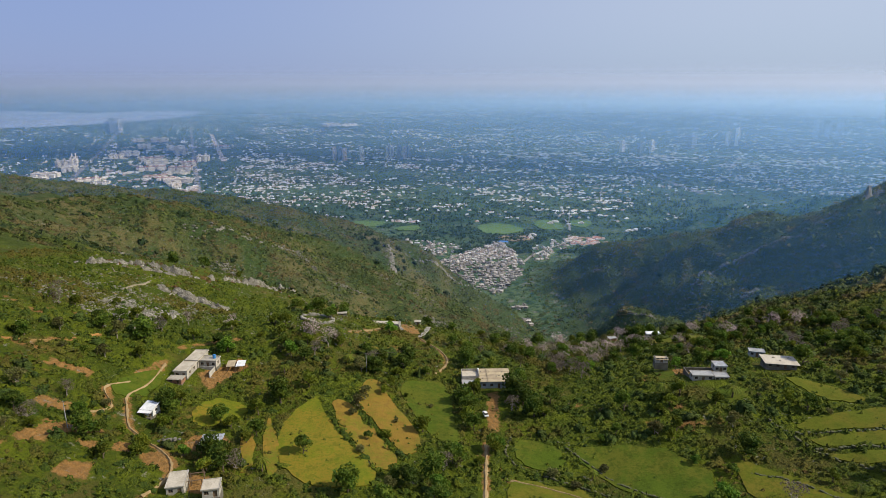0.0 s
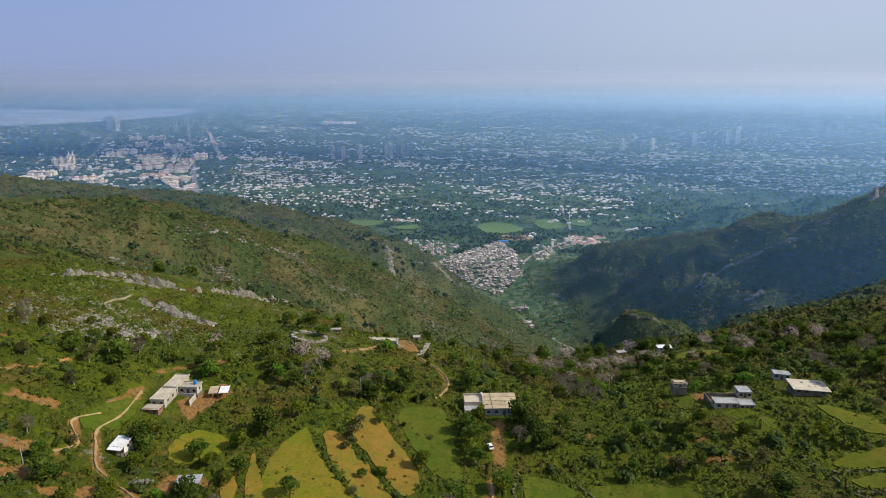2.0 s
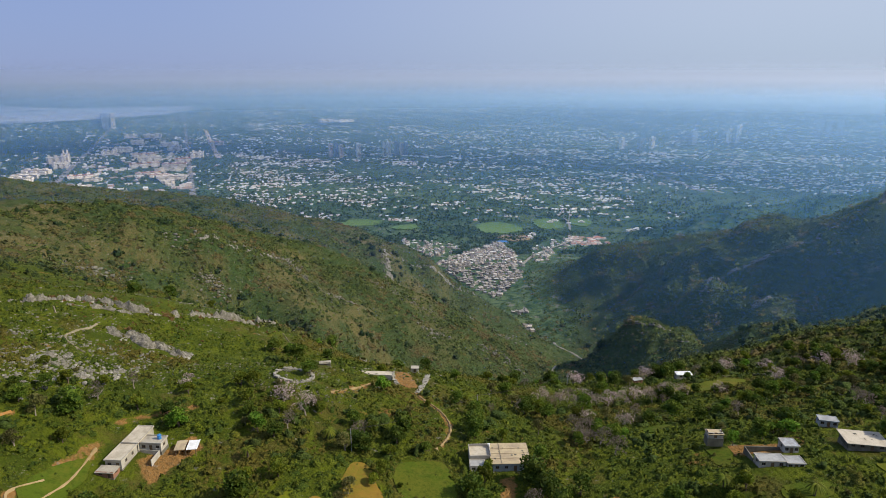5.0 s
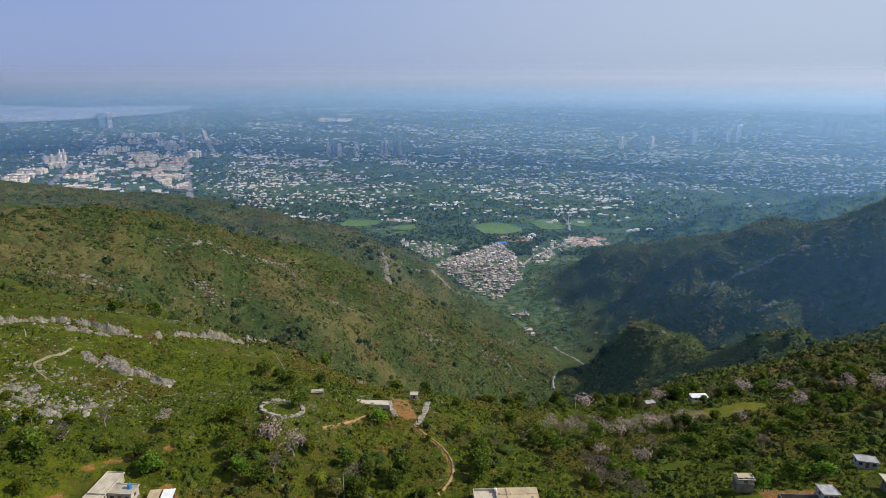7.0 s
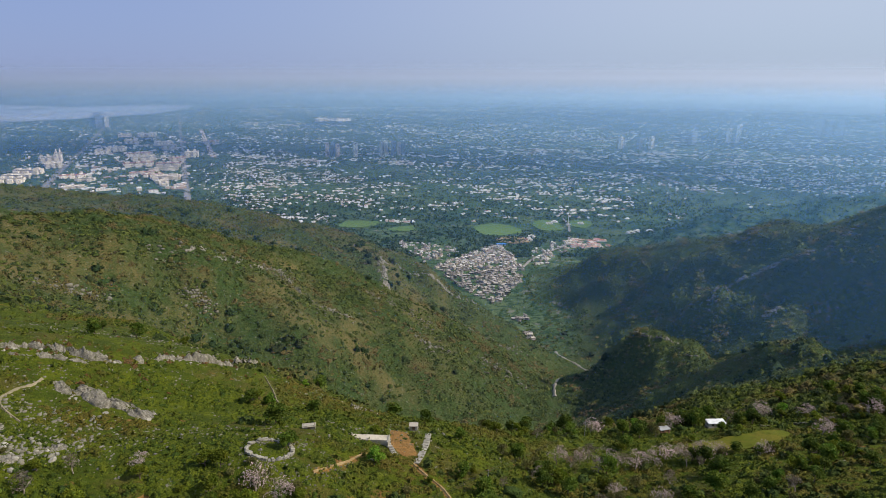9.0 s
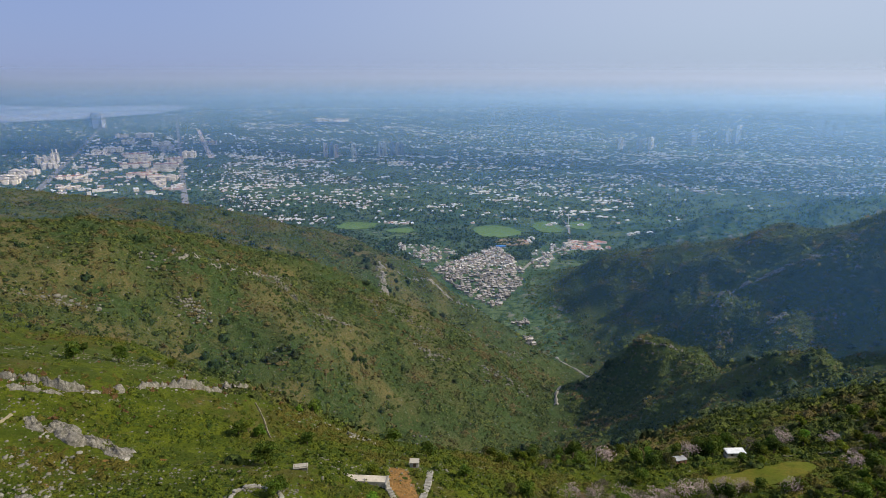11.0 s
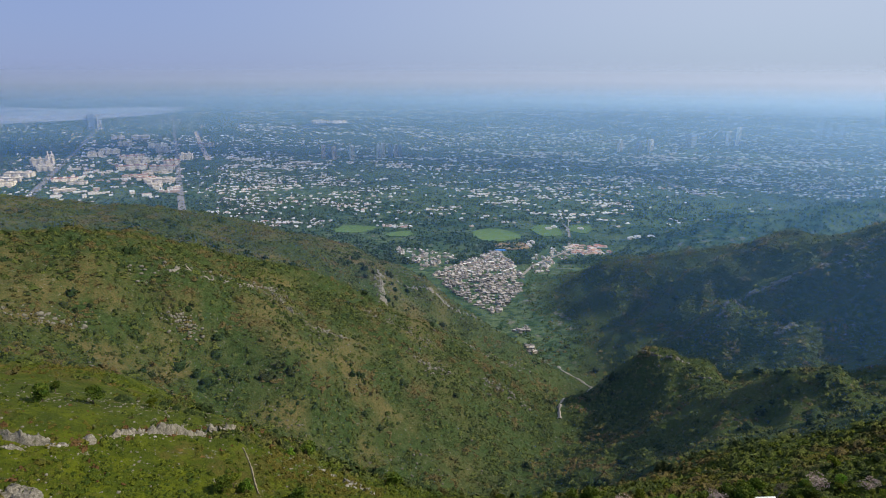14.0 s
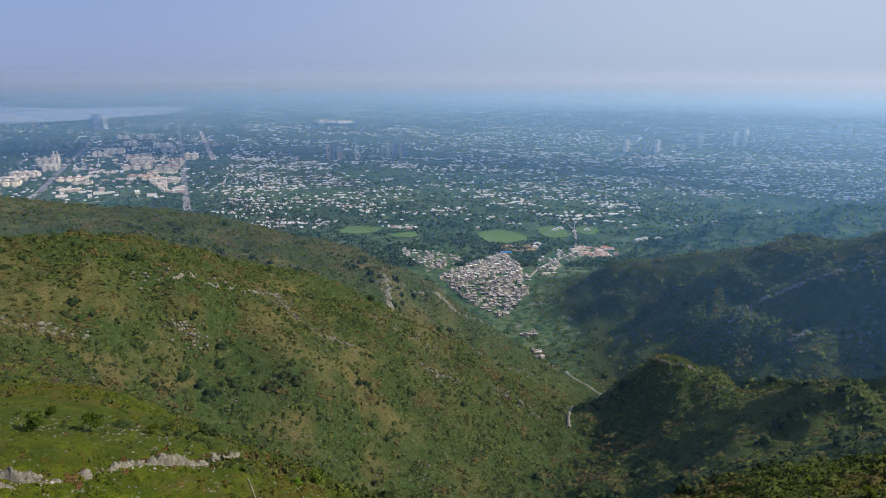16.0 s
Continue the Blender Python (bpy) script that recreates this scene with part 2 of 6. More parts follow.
def ground_mat():
    m, t, p = graph("ground")
    geo = node(t, "NewGeometry")
    pos = geo.outputs["Position"]
    at = {k: node(t, "Attribute", attribute_name=k).outputs["Fac"] for k in ("lush", "dry", "flat", "soil")}
    n1, n2, n3, n4 = noise_at(t, pos, 0.012, 5.0), noise_at(t, pos, 0.08, 5.0, 0.65), noise_at(t, pos, 0.55, 5.0, 0.75), noise_at(t, pos, 2.2, 3.0, 0.7)
    grass = mix(t, ramp(t, n2, 0.36, 0.62), (0.112, 0.138, 0.008), (0.056, 0.082, 0.007))
    grass = mix(t, times(t, ramp(t, n3, 0.50, 0.64), 0.75), grass, (0.038, 0.056, 0.006))
    grass = mix(t, times(t, ramp(t, n4, 0.54, 0.70), 0.6), grass, (0.170, 0.150, 0.030))
    scrub = mix(t, ramp(t, n2, 0.40, 0.64), (0.040, 0.074, 0.018), (0.066, 0.088, 0.026))
    scrub = mix(t, ramp(t, n3, 0.48, 0.66), scrub, (0.024, 0.046, 0.011))
    scrub = mix(t, times(t, ramp(t, n4, 0.54, 0.70), 0.5), scrub, (0.100, 0.095, 0.035))
    brown = mix(t, ramp(t, n3, 0.42, 0.64), (0.165, 0.125, 0.050), (0.060, 0.080, 0.022))
    n5 = noise_at(t, pos, 0.2, 6.0, 0.8)
    scrub = mix(t, times(t, ramp(t, n5, 0.50, 0.58), 0.85), scrub, (0.024, 0.038, 0.008))
    scrub = mix(t, times(t, ramp(t, n5, 0.43, 0.34), 0.75), scrub, (0.128, 0.120, 0.054))
    grass = mix(t, times(t, ramp(t, n5, 0.52, 0.60), 0.5), grass, (0.045, 0.066, 0.006))
    grass = mix(t, times(t, ramp(t, noise_at(t, pos, 0.035, 5.0, 0.7), 0.52, 0.64), 0.6), grass, (0.115, 0.090, 0.026))
    c = mix(t, at["lush"], scrub, grass)
    c = mix(t, times(t, at["dry"], ramp(t, n1, 0.44, 0.66)), c, brown)
    bare = mix(t, ramp(t, n3, 0.40, 0.62), (0.36, 0.185, 0.058), (0.22, 0.120, 0.040))
    bare = mix(t, times(t, ramp(t, n4, 0.50, 0.68), 0.6), bare, (0.38, 0.25, 0.12))
    worn = node(t, "Math", {0: at["soil"], 1: node(t, "Math", {0: n5, 1: 1.5}, operation="MULTIPLY").outputs[0]}, operation="ADD").outputs[0]
    c = mix(t, times(t, ramp(t, worn, 1.26, 1.50), 0.95), c, bare)
    soil = noise_at(t, pos, 0.045, 4.0, 0.7)
    c = mix(t, times(t, times(t, ramp(t, soil, 0.62, 0.70), at["lush"]), 0.8), c, (0.30, 0.150, 0.055))
    rock = noise_at(t, pos, 0.22, 6.0, 0.75)
    c = mix(t, times(t, ramp(t, rock, 0.60, 0.67), 0.75), c, (0.26, 0.24, 0.20))
    park = mix(t, ramp(t, noise_at(t, pos, 0.006, 6.0, 0.7), 0.40, 0.60), (0.056, 0.105, 0.040), (0.115, 0.155, 0.062))
    park = mix(t, ramp(t, noise_at(t, pos, 0.045, 5.0, 0.75), 0.47, 0.56), park, (0.026, 0.060, 0.024))
    park = mix(t, times(t, ramp(t, noise_at(t, pos, 0.020, 6.0, 0.75), 0.57, 0.63), 0.8), park, (0.21, 0.19, 0.14))
    c = mix(t, at["flat"], c, park)
    t.links.new(c, p.inputs["Base Color"])
    p.inputs["Roughness"].default_value = 0.95
    p.inputs["Specular IOR Level"].default_value = 0.1
    bump(t, p, n3, 2.2, 1.0)
    return m


def field_mat(name, a, b, c):
    m, t, p = graph(name)
    pos = node(t, "NewGeometry").outputs["Position"]
    r = node(t, "ObjectInfo").outputs["Random"]
    n1, n2 = noise_at(t, pos, 0.07, 6.0, 0.75), noise_at(t, pos, 0.9, 5.0, 0.75)
    col = mix(t, ramp(t, n1, 0.42, 0.58), a, b)
    col = mix(t, times(t, ramp(t, n2, 0.46, 0.66), 0.7), col, c)
    col = mix(t, times(t, ramp(t, noise_at(t, pos, 0.35, 6.0, 0.8), 0.50, 0.62), 0.55), col, tuple(v * 0.7 for v in c))
    col = mix(t, times(t, r, 0.35), col, c)
    t.links.new(col, p.inputs["Base Color"])
    p.inputs["Roughness"].default_value = 0.95
    p.inputs["Specular IOR Level"].default_value = 0.1
    bump(t, p, n2, 0.25, 0.7)
    return m


GROUND = ground_mat()
FIELD_GREEN = field_mat("field_green", (0.068, 0.100, 0.008), (0.102, 0.108, 0.012), (0.044, 0.068, 0.006))
FIELD_YELLOW = field_mat("field_yellow", (0.150, 0.150, 0.010), (0.225, 0.148, 0.018), (0.080, 0.112, 0.008))
FIELD_OCHRE = field_mat("field_ochre", (0.235, 0.150, 0.022), (0.125, 0.140, 0.012), (0.190, 0.112, 0.024))
FIELD_OLIVE = field_mat("field_olive", (0.105, 0.118, 0.010), (0.150, 0.125, 0.016), (0.075, 0.092, 0.008))
FIELD_FAR = field_mat("field_far", (0.11, 0.20, 0.05), (0.15, 0.20, 0.06), (0.08, 0.14, 0.04))
SOIL = field_mat("soil", (0.36, 0.160, 0.040), (0.19, 0.120, 0.035), (0.28, 0.18, 0.080))
TRACK = field_mat("track", (0.32, 0.225, 0.110), (0.24, 0.165, 0.075), (0.36, 0.27, 0.15))
GOAT = field_mat("goat_track", (0.24, 0.20, 0.13), (0.17, 0.15, 0.09), (0.29, 0.25, 0.18))
ROAD = plain_mat("road", (0.20, 0.19, 0.18), (0.27, 0.25, 0.23), 0.02, fine=0.3, relief=0)
PALE_ROAD = plain_mat("pale_road", (0.31, 0.28, 0.22), (0.23, 0.20, 0.15), 0.05, fine=0.6, relief=0)
# Lake water: the sky's pale reflection is put into the base colour.
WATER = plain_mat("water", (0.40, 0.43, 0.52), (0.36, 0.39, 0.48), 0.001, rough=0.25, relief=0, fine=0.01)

# ---- shared makers ----
def mesh_object(name, verts, faces, material, parent=None, label="", smooth=False):
    me = bpy.data.meshes.new(name)
    me.from_pydata([tuple(v) for v in verts], [], [tuple(f) for f in faces])
    me.update()
    if material:
        me.materials.append(material)
    if smooth:
        me.polygons.foreach_set("use_smooth", [True] * len(me.polygons))
    ob = new(name, me)
    if parent:
        ob.parent = parent
    if label:
        ob["label"] = label
    return ob


def part(name, bm, material, parent=None, label="", smooth=False):
    me = bpy.data.meshes.new(name)
    bm.to_mesh(me)
    bm.free()
    me.materials.append(material)
    if smooth:
        me.polygons.foreach_set("use_smooth", [True] * len(me.polygons))
    ob = new(name, me)
    if parent:
        ob.parent = parent
    if label:
        ob["label"] = label
    return ob


def ground_at(x, y):
    return float(land(x, y)[0])


def box(bm, x0, y0, z0, x1, y1, z1, bevel=0.0):
    m = Matrix.Translation(((x0 + x1) / 2, (y0 + y1) / 2, (z0 + z1) / 2)) @ Matrix.Diagonal((x1 - x0, y1 - y0, z1 - z0, 1))
    g = bmesh.ops.create_cube(bm, size=1.0, matrix=m)
    if bevel:
        edges = list({e for v in g["verts"] for e in v.link_edges})
        bmesh.ops.bevel(bm, geom=edges, offset=bevel, segments=1, affect="EDGES")
    return bm


def base(name, x, y, turn=0, label="", category="", group="", z=None):
    e = new(name)
    e.matrix_world = pose(x, y, ground_at(x, y) if z is None else z, 0, 0, turn)
    return tagged(e, label, category, group)


def inside(px, py, poly):
    c = np.zeros(px.shape, bool)
    for (x0, y0), (x1, y1) in zip(poly, poly[1:] + poly[:1]):
        k = (y0 > py) != (y1 > py)
        c ^= k & (px < (x1 - x0) * (py - y0) / ((y1 - y0) or 1e-9) + x0)
    return c


DIRT = [[(-113, 219), (-111, 226), (-108, 234), (-106, 233), (-109, 225), (-111, 218)], [(-92, 176), (-86, 183), (-79, 174), (-80, 168), (-87, 170)], [(-114, 179), (-109, 183), (-103, 181), (-107, 178), (-111, 175)],
        [(-108, 172), (-103, 175), (-98, 171), (-104, 169)], [(-120, 168), (-113, 172), (-112, 165), (-118, 162)], [(-126, 158), (-118, 160), (-119, 153), (-126, 152)], [(-95, 229), (-83, 243), (-78, 238), (-88, 221)],
        [(94, 243), (112, 241), (112, 249), (95, 252)], [(17, 240), (22, 240), (20, 212), (16, 212)], [(-25, 326), (-18, 328), (-12, 304), (-17, 301), (-23, 309)], [(-82, 193), (-72, 194), (-68, 188), (-76, 183), (-84, 187)],
        [(-75, 170), (-68, 170), (-65, 161), (-72, 161)], [(-134, 206), (-122, 210), (-122, 206), (-134, 202)],
        [(-118, 176), (-112, 180), (-110, 171), (-117, 168)], [(-126, 186), (-118, 189), (-117, 183), (-125, 181)], [(-105, 161), (-98, 164), (-96, 156), (-104, 154)], [(-100, 178), (-95, 181), (-92, 176), (-98, 173)]]
WORN = [[(-107, 230), (-107, 216), (-109, 205), (-106, 198), (-101, 189), (-95, 185), (-88, 181), (-82, 175), (-79, 166), (-81, 155)], [(-112, 213), (-116, 204), (-110, 196), (-113, 186), (-110, 176)], [(15, 205), (14, 190), (13, 175), (12, 160)],
        [(20, 184), (34, 180), (46, 174), (58, 165)], [(-14, 297), (-10, 292), (-3, 284), (1, 273), (0, 262), (-4, 254)], [(-107, 244), (-99, 251), (-88, 258)],
        [(-150, 205), (-142, 212), (-136, 221), (-132, 232)], [(-30, 296), (-36, 286), (-44, 276)]]


def line_gap(x, y, line):
    """Distance from points to a bent line."""
    d = np.full(x.shape, 1e9)
    for (ax, ay), (bx, by) in zip(line, line[1:]):
        dx, dy = bx - ax, by - ay
        u = np.clip(((x - ax) * dx + (y - ay) * dy) / (dx * dx + dy * dy), 0, 1)
        d = np.minimum(d, np.hypot(x - ax - u * dx, y - ay - u * dy))
    return d


def bare_soil(x, y):
    """1 on trodden ground, fading to 0 over a few metres."""
    s = np.zeros(x.shape)
    for p in DIRT:
        g = line_gap(x, y, p + p[:1])
        s = np.maximum(s, np.clip(np.where(inside(x, y, p), 0.62 + g * 0.3, 0.62 - g * 0.22), 0, 1))
    for l in WORN:
        s = np.maximum(s, np.clip(0.85 - line_gap(x, y, l) * 0.22, 0, 1))
    return s


# ---- the ground: one sheet out to the horizon ----
def ground_sheet():
    inner = np.arange(-46, 46.01, 0.33)
    outer = np.arange(50, 310.1, 5.0)
    ang = np.radians(np.concatenate([inner, outer]))
    rad = [60.0]
    while rad[-1] < 60000:
        r = rad[-1]
        rad.append(r * (1.0085 if r < 420 else 1.012 if r < 2400 else 1.03))
    rad = np.array([0.5, 15, 30, 45] + rad)
    a, r = np.meshgrid(ang, rad)
    x, y = r * np.sin(a), r * np.cos(a) + 0.0
    z = land(x.ravel(), y.ravel()).reshape(x.shape)
    p = drawn_in(np.stack([x, y, z], -1))
    nr, na = x.shape
    idx = np.arange(nr * na).reshape(nr, na)
    nxt = np.roll(idx, -1, axis=1)
    faces = np.stack([idx[:-1], nxt[:-1], nxt[1:], idx[1:]], -1).reshape(-1, 4)[:, ::-1]
    me = bpy.data.meshes.new("ground")
    me.vertices.add(nr * na)
    me.vertices.foreach_set("co", p.reshape(-1))
    me.loops.add(faces.size)
    me.polygons.add(len(faces))
    me.loops.foreach_set("vertex_index", faces.ravel().astype(np.int32))
    me.polygons.foreach_set("loop_start", np.arange(0, faces.size, 4, dtype=np.int32))
    me.polygons.foreach_set("use_smooth", np.ones(len(faces), dtype=bool))
    me.update(calc_edges=True)
    me.validate()
    d = np.hypot(x, y)
    lush = np.clip(1.25 - (d - 330) / 170, 0, 1)
    lush = np.maximum(lush, np.exp(-((x + 230) / 130) ** 2 - ((y - 480) / 110) ** 2))
    lush = np.maximum(lush, 0.3 * np.exp(-((x - 300) / 120) ** 2 - ((y - 700) / 250) ** 2))
    dry = np.clip((d - 560) / 150, 0, 1) * np.clip((120 - x) / 200, 0.15, 0.95)
    over = land(x.ravel(), y.ravel(), False).reshape(x.shape) - plain(x, y)
    flat = np.clip(1 - (over - 9) / 14, 0, 1) * (y > 1250)
    soil = np.where(d < 500, bare_soil(x, y), 0)
    for k, v in (("lush", lush), ("dry", dry), ("flat", flat), ("soil", soil)):
        me.attributes.new(k, "FLOAT", "POINT").data.foreach_set("value", v.ravel().astype(np.float32))
    me.materials.append(GROUND)
    return tagged(new("ground", me), "green and brown scrub hillsides falling to a wide plain", "ground", kind="structure")


ground_sheet()


def rounded(poly, times_=2):
    for _ in range(times_):
        out = []
        for (x0, y0), (x1, y1) in zip(poly, poly[1:] + poly[:1]):
            out += [(0.75 * x0 + 0.25 * x1, 0.75 * y0 + 0.25 * y1), (0.25 * x0 + 0.75 * x1, 0.25 * y0 + 0.75 * y1)]
        poly = out
    return poly


def sheet(name, poly, material, label, category, lift=0.25, far=False, step=None, group=""):
    """A patch of ground cover laid over the land, with a soft outline and a thin skirt."""
    poly = rounded(poly)
    q = np.array(poly)
    if far:
        poly = [tuple(p) for p in q + 14 * np.stack([waves(q[:, 0], q[:, 1], 63, 70), waves(q[:, 0], q[:, 1], 64, 70)], 1)]
    else:
        poly = [tuple(p) for p in q + 0.95 * np.stack([waves(q[:, 0], q[:, 1], 61, 5), waves(q[:, 0], q[:, 1], 62, 5)], 1)]
    xs, ys = [p[0] for p in poly], [p[1] for p in poly]
    bm = bmesh.new()
    vs = [bm.verts.new((x, y, 0)) for x, y in poly]
    f = bm.faces.new(vs)
    bmesh.ops.triangulate(bm, faces=[f])
    span = max(max(xs) - min(xs), max(ys) - min(ys))
    cuts = 5 if far else int(max(5, min(22, span / 2.5)))
    for cut in range(1, cuts):
        at = min(xs) + (max(xs) - min(xs)) * cut / cuts
        bmesh.ops.bisect_plane(bm, geom=bm.verts[:] + bm.edges[:] + bm.faces[:], plane_co=(at, 0, 0), plane_no=(1, 0, 0))
        at = min(ys) + (max(ys) - min(ys)) * cut / cuts
        bmesh.ops.bisect_plane(bm, geom=bm.verts[:] + bm.edges[:] + bm.faces[:], plane_co=(0, at, 0), plane_no=(0, 1, 0))
    rim = [e for e in bm.edges if e.is_boundary]
    r = bmesh.ops.extrude_edge_only(bm, edges=rim)
    low = {v for v in r["geom"] if isinstance(v, bmesh.types.BMVert)}
    co = np.array([v.co[:] for v in bm.verts])
    z = plain(co[:, 0], co[:, 1]) if far else land(co[:, 0], co[:, 1])
    for v, h in zip(bm.verts, z):
        v.co.z = h + (lift if v not in low else -1.5)
    if far:
        for v in bm.verts:
            v.co = Vector(drawn_in(np.array(v.co[:])))
    bmesh.ops.recalc_face_normals(bm, faces=bm.faces)
    ob = part(name, bm, material, smooth=False)
    return tagged(ob, label, category, group, "structure")


def strip(name, line, width, material, label, category, lift=0.3, far=False, sub=10):
    """A path or road along a line, laid on the land."""
    pts = []
    for i in range(len(line) - 1):
        p0, p1, p2, p3 = (Vector(line[max(0, min(len(line) - 1, k))]) for k in (i - 1, i, i + 1, i + 2))
        for s in range(sub):
            u = s / sub
            pts.append(0.5 * (2 * p1 + (p2 - p0) * u + (2 * p0 - 5 * p1 + 4 * p2 - p3) * u * u + (3 * p1 - p0 - 3 * p2 + p3) * u ** 3))
    pts.append(Vector(line[-1]))
    verts, faces = [], []
    for i, p in enumerate(pts):
        d = (pts[min(i + 1, len(pts) - 1)] - pts[max(i - 1, 0)]).normalized()
        n = Vector((-d.y, d.x)) * width / 2 * (1.0 if far else 0.8 + 0.25 * math.sin(i * 1.7) + 0.2 * math.sin(i * 0.63 + 1))
        for k in (-1, -0.33, 0.33, 1):
            q = p + n * k
            z = (float(plain(q.x, q.y)) if far else ground_at(q.x, q.y)) + (lift if abs(k) < 0.9 else 0.02 if not far else lift)
            verts.append((q.x, q.y, z))
    for i in range(len(pts) - 1):
        for k in range(3):
            a = i * 4 + k
            faces.append((a, a + 1, a + 5, a + 4)[::-1])
    if far:
        verts = drawn_in(np.array(verts))
    return tagged(mesh_object(name, verts, faces, material), label, category, kind="structure")


# ---- air: tinted sheets standing in for haze between the hills and the far plain, and the sky beyond ----
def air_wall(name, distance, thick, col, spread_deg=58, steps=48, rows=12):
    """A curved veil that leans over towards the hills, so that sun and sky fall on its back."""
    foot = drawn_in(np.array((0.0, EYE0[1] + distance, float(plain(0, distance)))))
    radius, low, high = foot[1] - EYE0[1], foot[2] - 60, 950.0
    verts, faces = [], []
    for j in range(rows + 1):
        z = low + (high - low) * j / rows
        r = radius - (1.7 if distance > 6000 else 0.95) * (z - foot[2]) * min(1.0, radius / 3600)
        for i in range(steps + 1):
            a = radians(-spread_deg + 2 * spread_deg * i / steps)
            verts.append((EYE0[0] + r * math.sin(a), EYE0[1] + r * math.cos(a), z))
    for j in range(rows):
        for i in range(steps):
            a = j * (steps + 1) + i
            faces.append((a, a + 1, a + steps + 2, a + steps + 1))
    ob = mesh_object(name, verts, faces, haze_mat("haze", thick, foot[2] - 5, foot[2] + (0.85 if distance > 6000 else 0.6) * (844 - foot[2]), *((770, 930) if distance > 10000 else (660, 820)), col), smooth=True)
    return tagged(ob, "pale blue tinted sheet standing in for haze over the plain", "haze", kind="structure")


# Haze blue is put into the sheets' colours, paler and denser with distance.
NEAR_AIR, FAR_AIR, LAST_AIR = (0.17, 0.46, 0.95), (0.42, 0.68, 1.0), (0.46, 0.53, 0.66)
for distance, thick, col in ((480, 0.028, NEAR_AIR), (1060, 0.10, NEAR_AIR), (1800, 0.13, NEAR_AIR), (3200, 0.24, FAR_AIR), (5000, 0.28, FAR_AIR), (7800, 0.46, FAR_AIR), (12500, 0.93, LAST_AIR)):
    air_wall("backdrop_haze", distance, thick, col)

# ---- fields, bare soil and paths ----
PLOTS = [
    ("field", FIELD_YELLOW, "yellow-green terraced crop field", [(-55, 211), (-47, 228), (-44, 213), (-32, 197), (-21, 182), (-20, 175), (-36, 170), (-50, 178), (-56, 194)]),
    ("field", FIELD_OCHRE, "ochre fallow terrace between grassy banks", [(-43, 219), (-37, 224), (-27, 208), (-16, 193), (-14, 185), (-21, 182), (-31, 198)]),
    ("field", FIELD_OCHRE, "ochre stubble terrace below green bushes", [(-34, 239), (-26, 242), (-19, 224), (-7, 204), (-9, 196), (-13, 191), (-20, 204), (-31, 218)]),
    ("field", FIELD_GREEN, "flat green grass field beside a hedge", [(-19, 243), (-1, 250), (2, 238), (4, 220), (6, 208), (3, 200), (-4, 206), (-14, 224)]),
    ("field", FIELD_YELLOW, "small bright green plot among trees", [(-88, 203), (-88, 211), (-82, 218), (-71, 214), (-70, 208), (-77, 200), (-83, 198)]),
    ("field", FIELD_OCHRE, "narrow ochre strip of tilled soil", [(-63, 210), (-58, 202), (-51, 184), (-51, 169), (-58, 186)]),
    ("field", FIELD_OCHRE, "short strip of dry tilled soil", [(-68, 198), (-63, 196), (-58, 179), (-59, 172), (-65, 184)]),
    ("field", FIELD_GREEN, "broad green meadow ringed by bushes", [(42, 203), (70, 200), (81, 190), (85, 182), (81, 171), (66, 173), (55, 181), (48, 191)]),
    ("field", FIELD_GREEN, "small green meadow beside the track", [(24, 205), (28, 208), (41, 202), (41, 193), (34, 189), (24, 195)]),
    ("field", FIELD_OLIVE, "olive grass plot with worn edges", [(21, 186), (35, 183), (48, 177), (47, 168), (19, 166)]),
    ("field", FIELD_OLIVE, "upper olive terrace above a stone bank", [(120, 203), (140, 208), (166, 205), (160, 195), (121, 198)]),
    ("field", FIELD_OLIVE, "middle olive terrace between stone banks", [(121, 196), (158, 193), (154, 185), (121, 189)]),
    ("field", FIELD_OLIVE, "lower olive terrace below a stone bank", [(120, 186), (152, 182), (146, 172), (125, 180)]),
    ("field", FIELD_OLIVE, "sloping dry olive plot by a bare tree", [(92, 191), (102, 182), (111, 174), (124, 157), (92, 162)]),
    ("field", FIELD_OLIVE, "dull olive plot below a pale flat roof", [(133, 234), (142, 230), (152, 216), (148, 211), (138, 215), (133, 228)]),
    ("field", FIELD_GREEN, "narrow green plot beside a farmhouse", [(90, 259), (97, 256), (91, 236), (85, 238)]),
    ("field", FIELD_GREEN, "green patch below a grey farmhouse", [(98, 223), (110, 226), (114, 223), (111, 218), (103, 216), (98, 218)]),
    ("field", FIELD_OLIVE, "green clearing on the shelf edge", [(105, 353), (128, 355), (156, 363), (153, 350), (129, 335), (106, 342)]),
    ("field", FIELD_GREEN, "small grassy clearing among trees", [(76, 285), (92, 288), (88, 279), (78, 278)]),
    ("field", FIELD_GREEN, "grassy clearing crossed by a footpath", [(-116, 213), (-108, 228), (-103, 217), (-107, 205), (-113, 203)]),
]
for kind_, mat_, label_, poly_ in PLOTS:
    sheet(kind_, poly_, mat_, label_, kind_, lift=0.3)

strip("path", [(-107, 230), (-107, 216), (-109, 205), (-106, 198), (-101, 189), (-95, 185), (-88, 181), (-82, 175), (-79, 166), (-81, 155)], 1.1, TRACK, "trodden sandy footpath", "path", 0.55)
strip("path", [(-112, 213), (-116, 204), (-110, 196), (-113, 186), (-110, 176)], 0.8, TRACK, "narrow sandy footpath on the slope", "path", 0.55)
strip("path", [(15, 203), (14, 190), (13, 175), (12, 160)], 1.6, TRACK, "earth cart track with worn ruts", "path", 0.45)
strip("path", [(20, 184), (34, 180), (46, 174), (58, 165)], 1.0, TRACK, "earth footpath along a meadow", "path", 0.5)
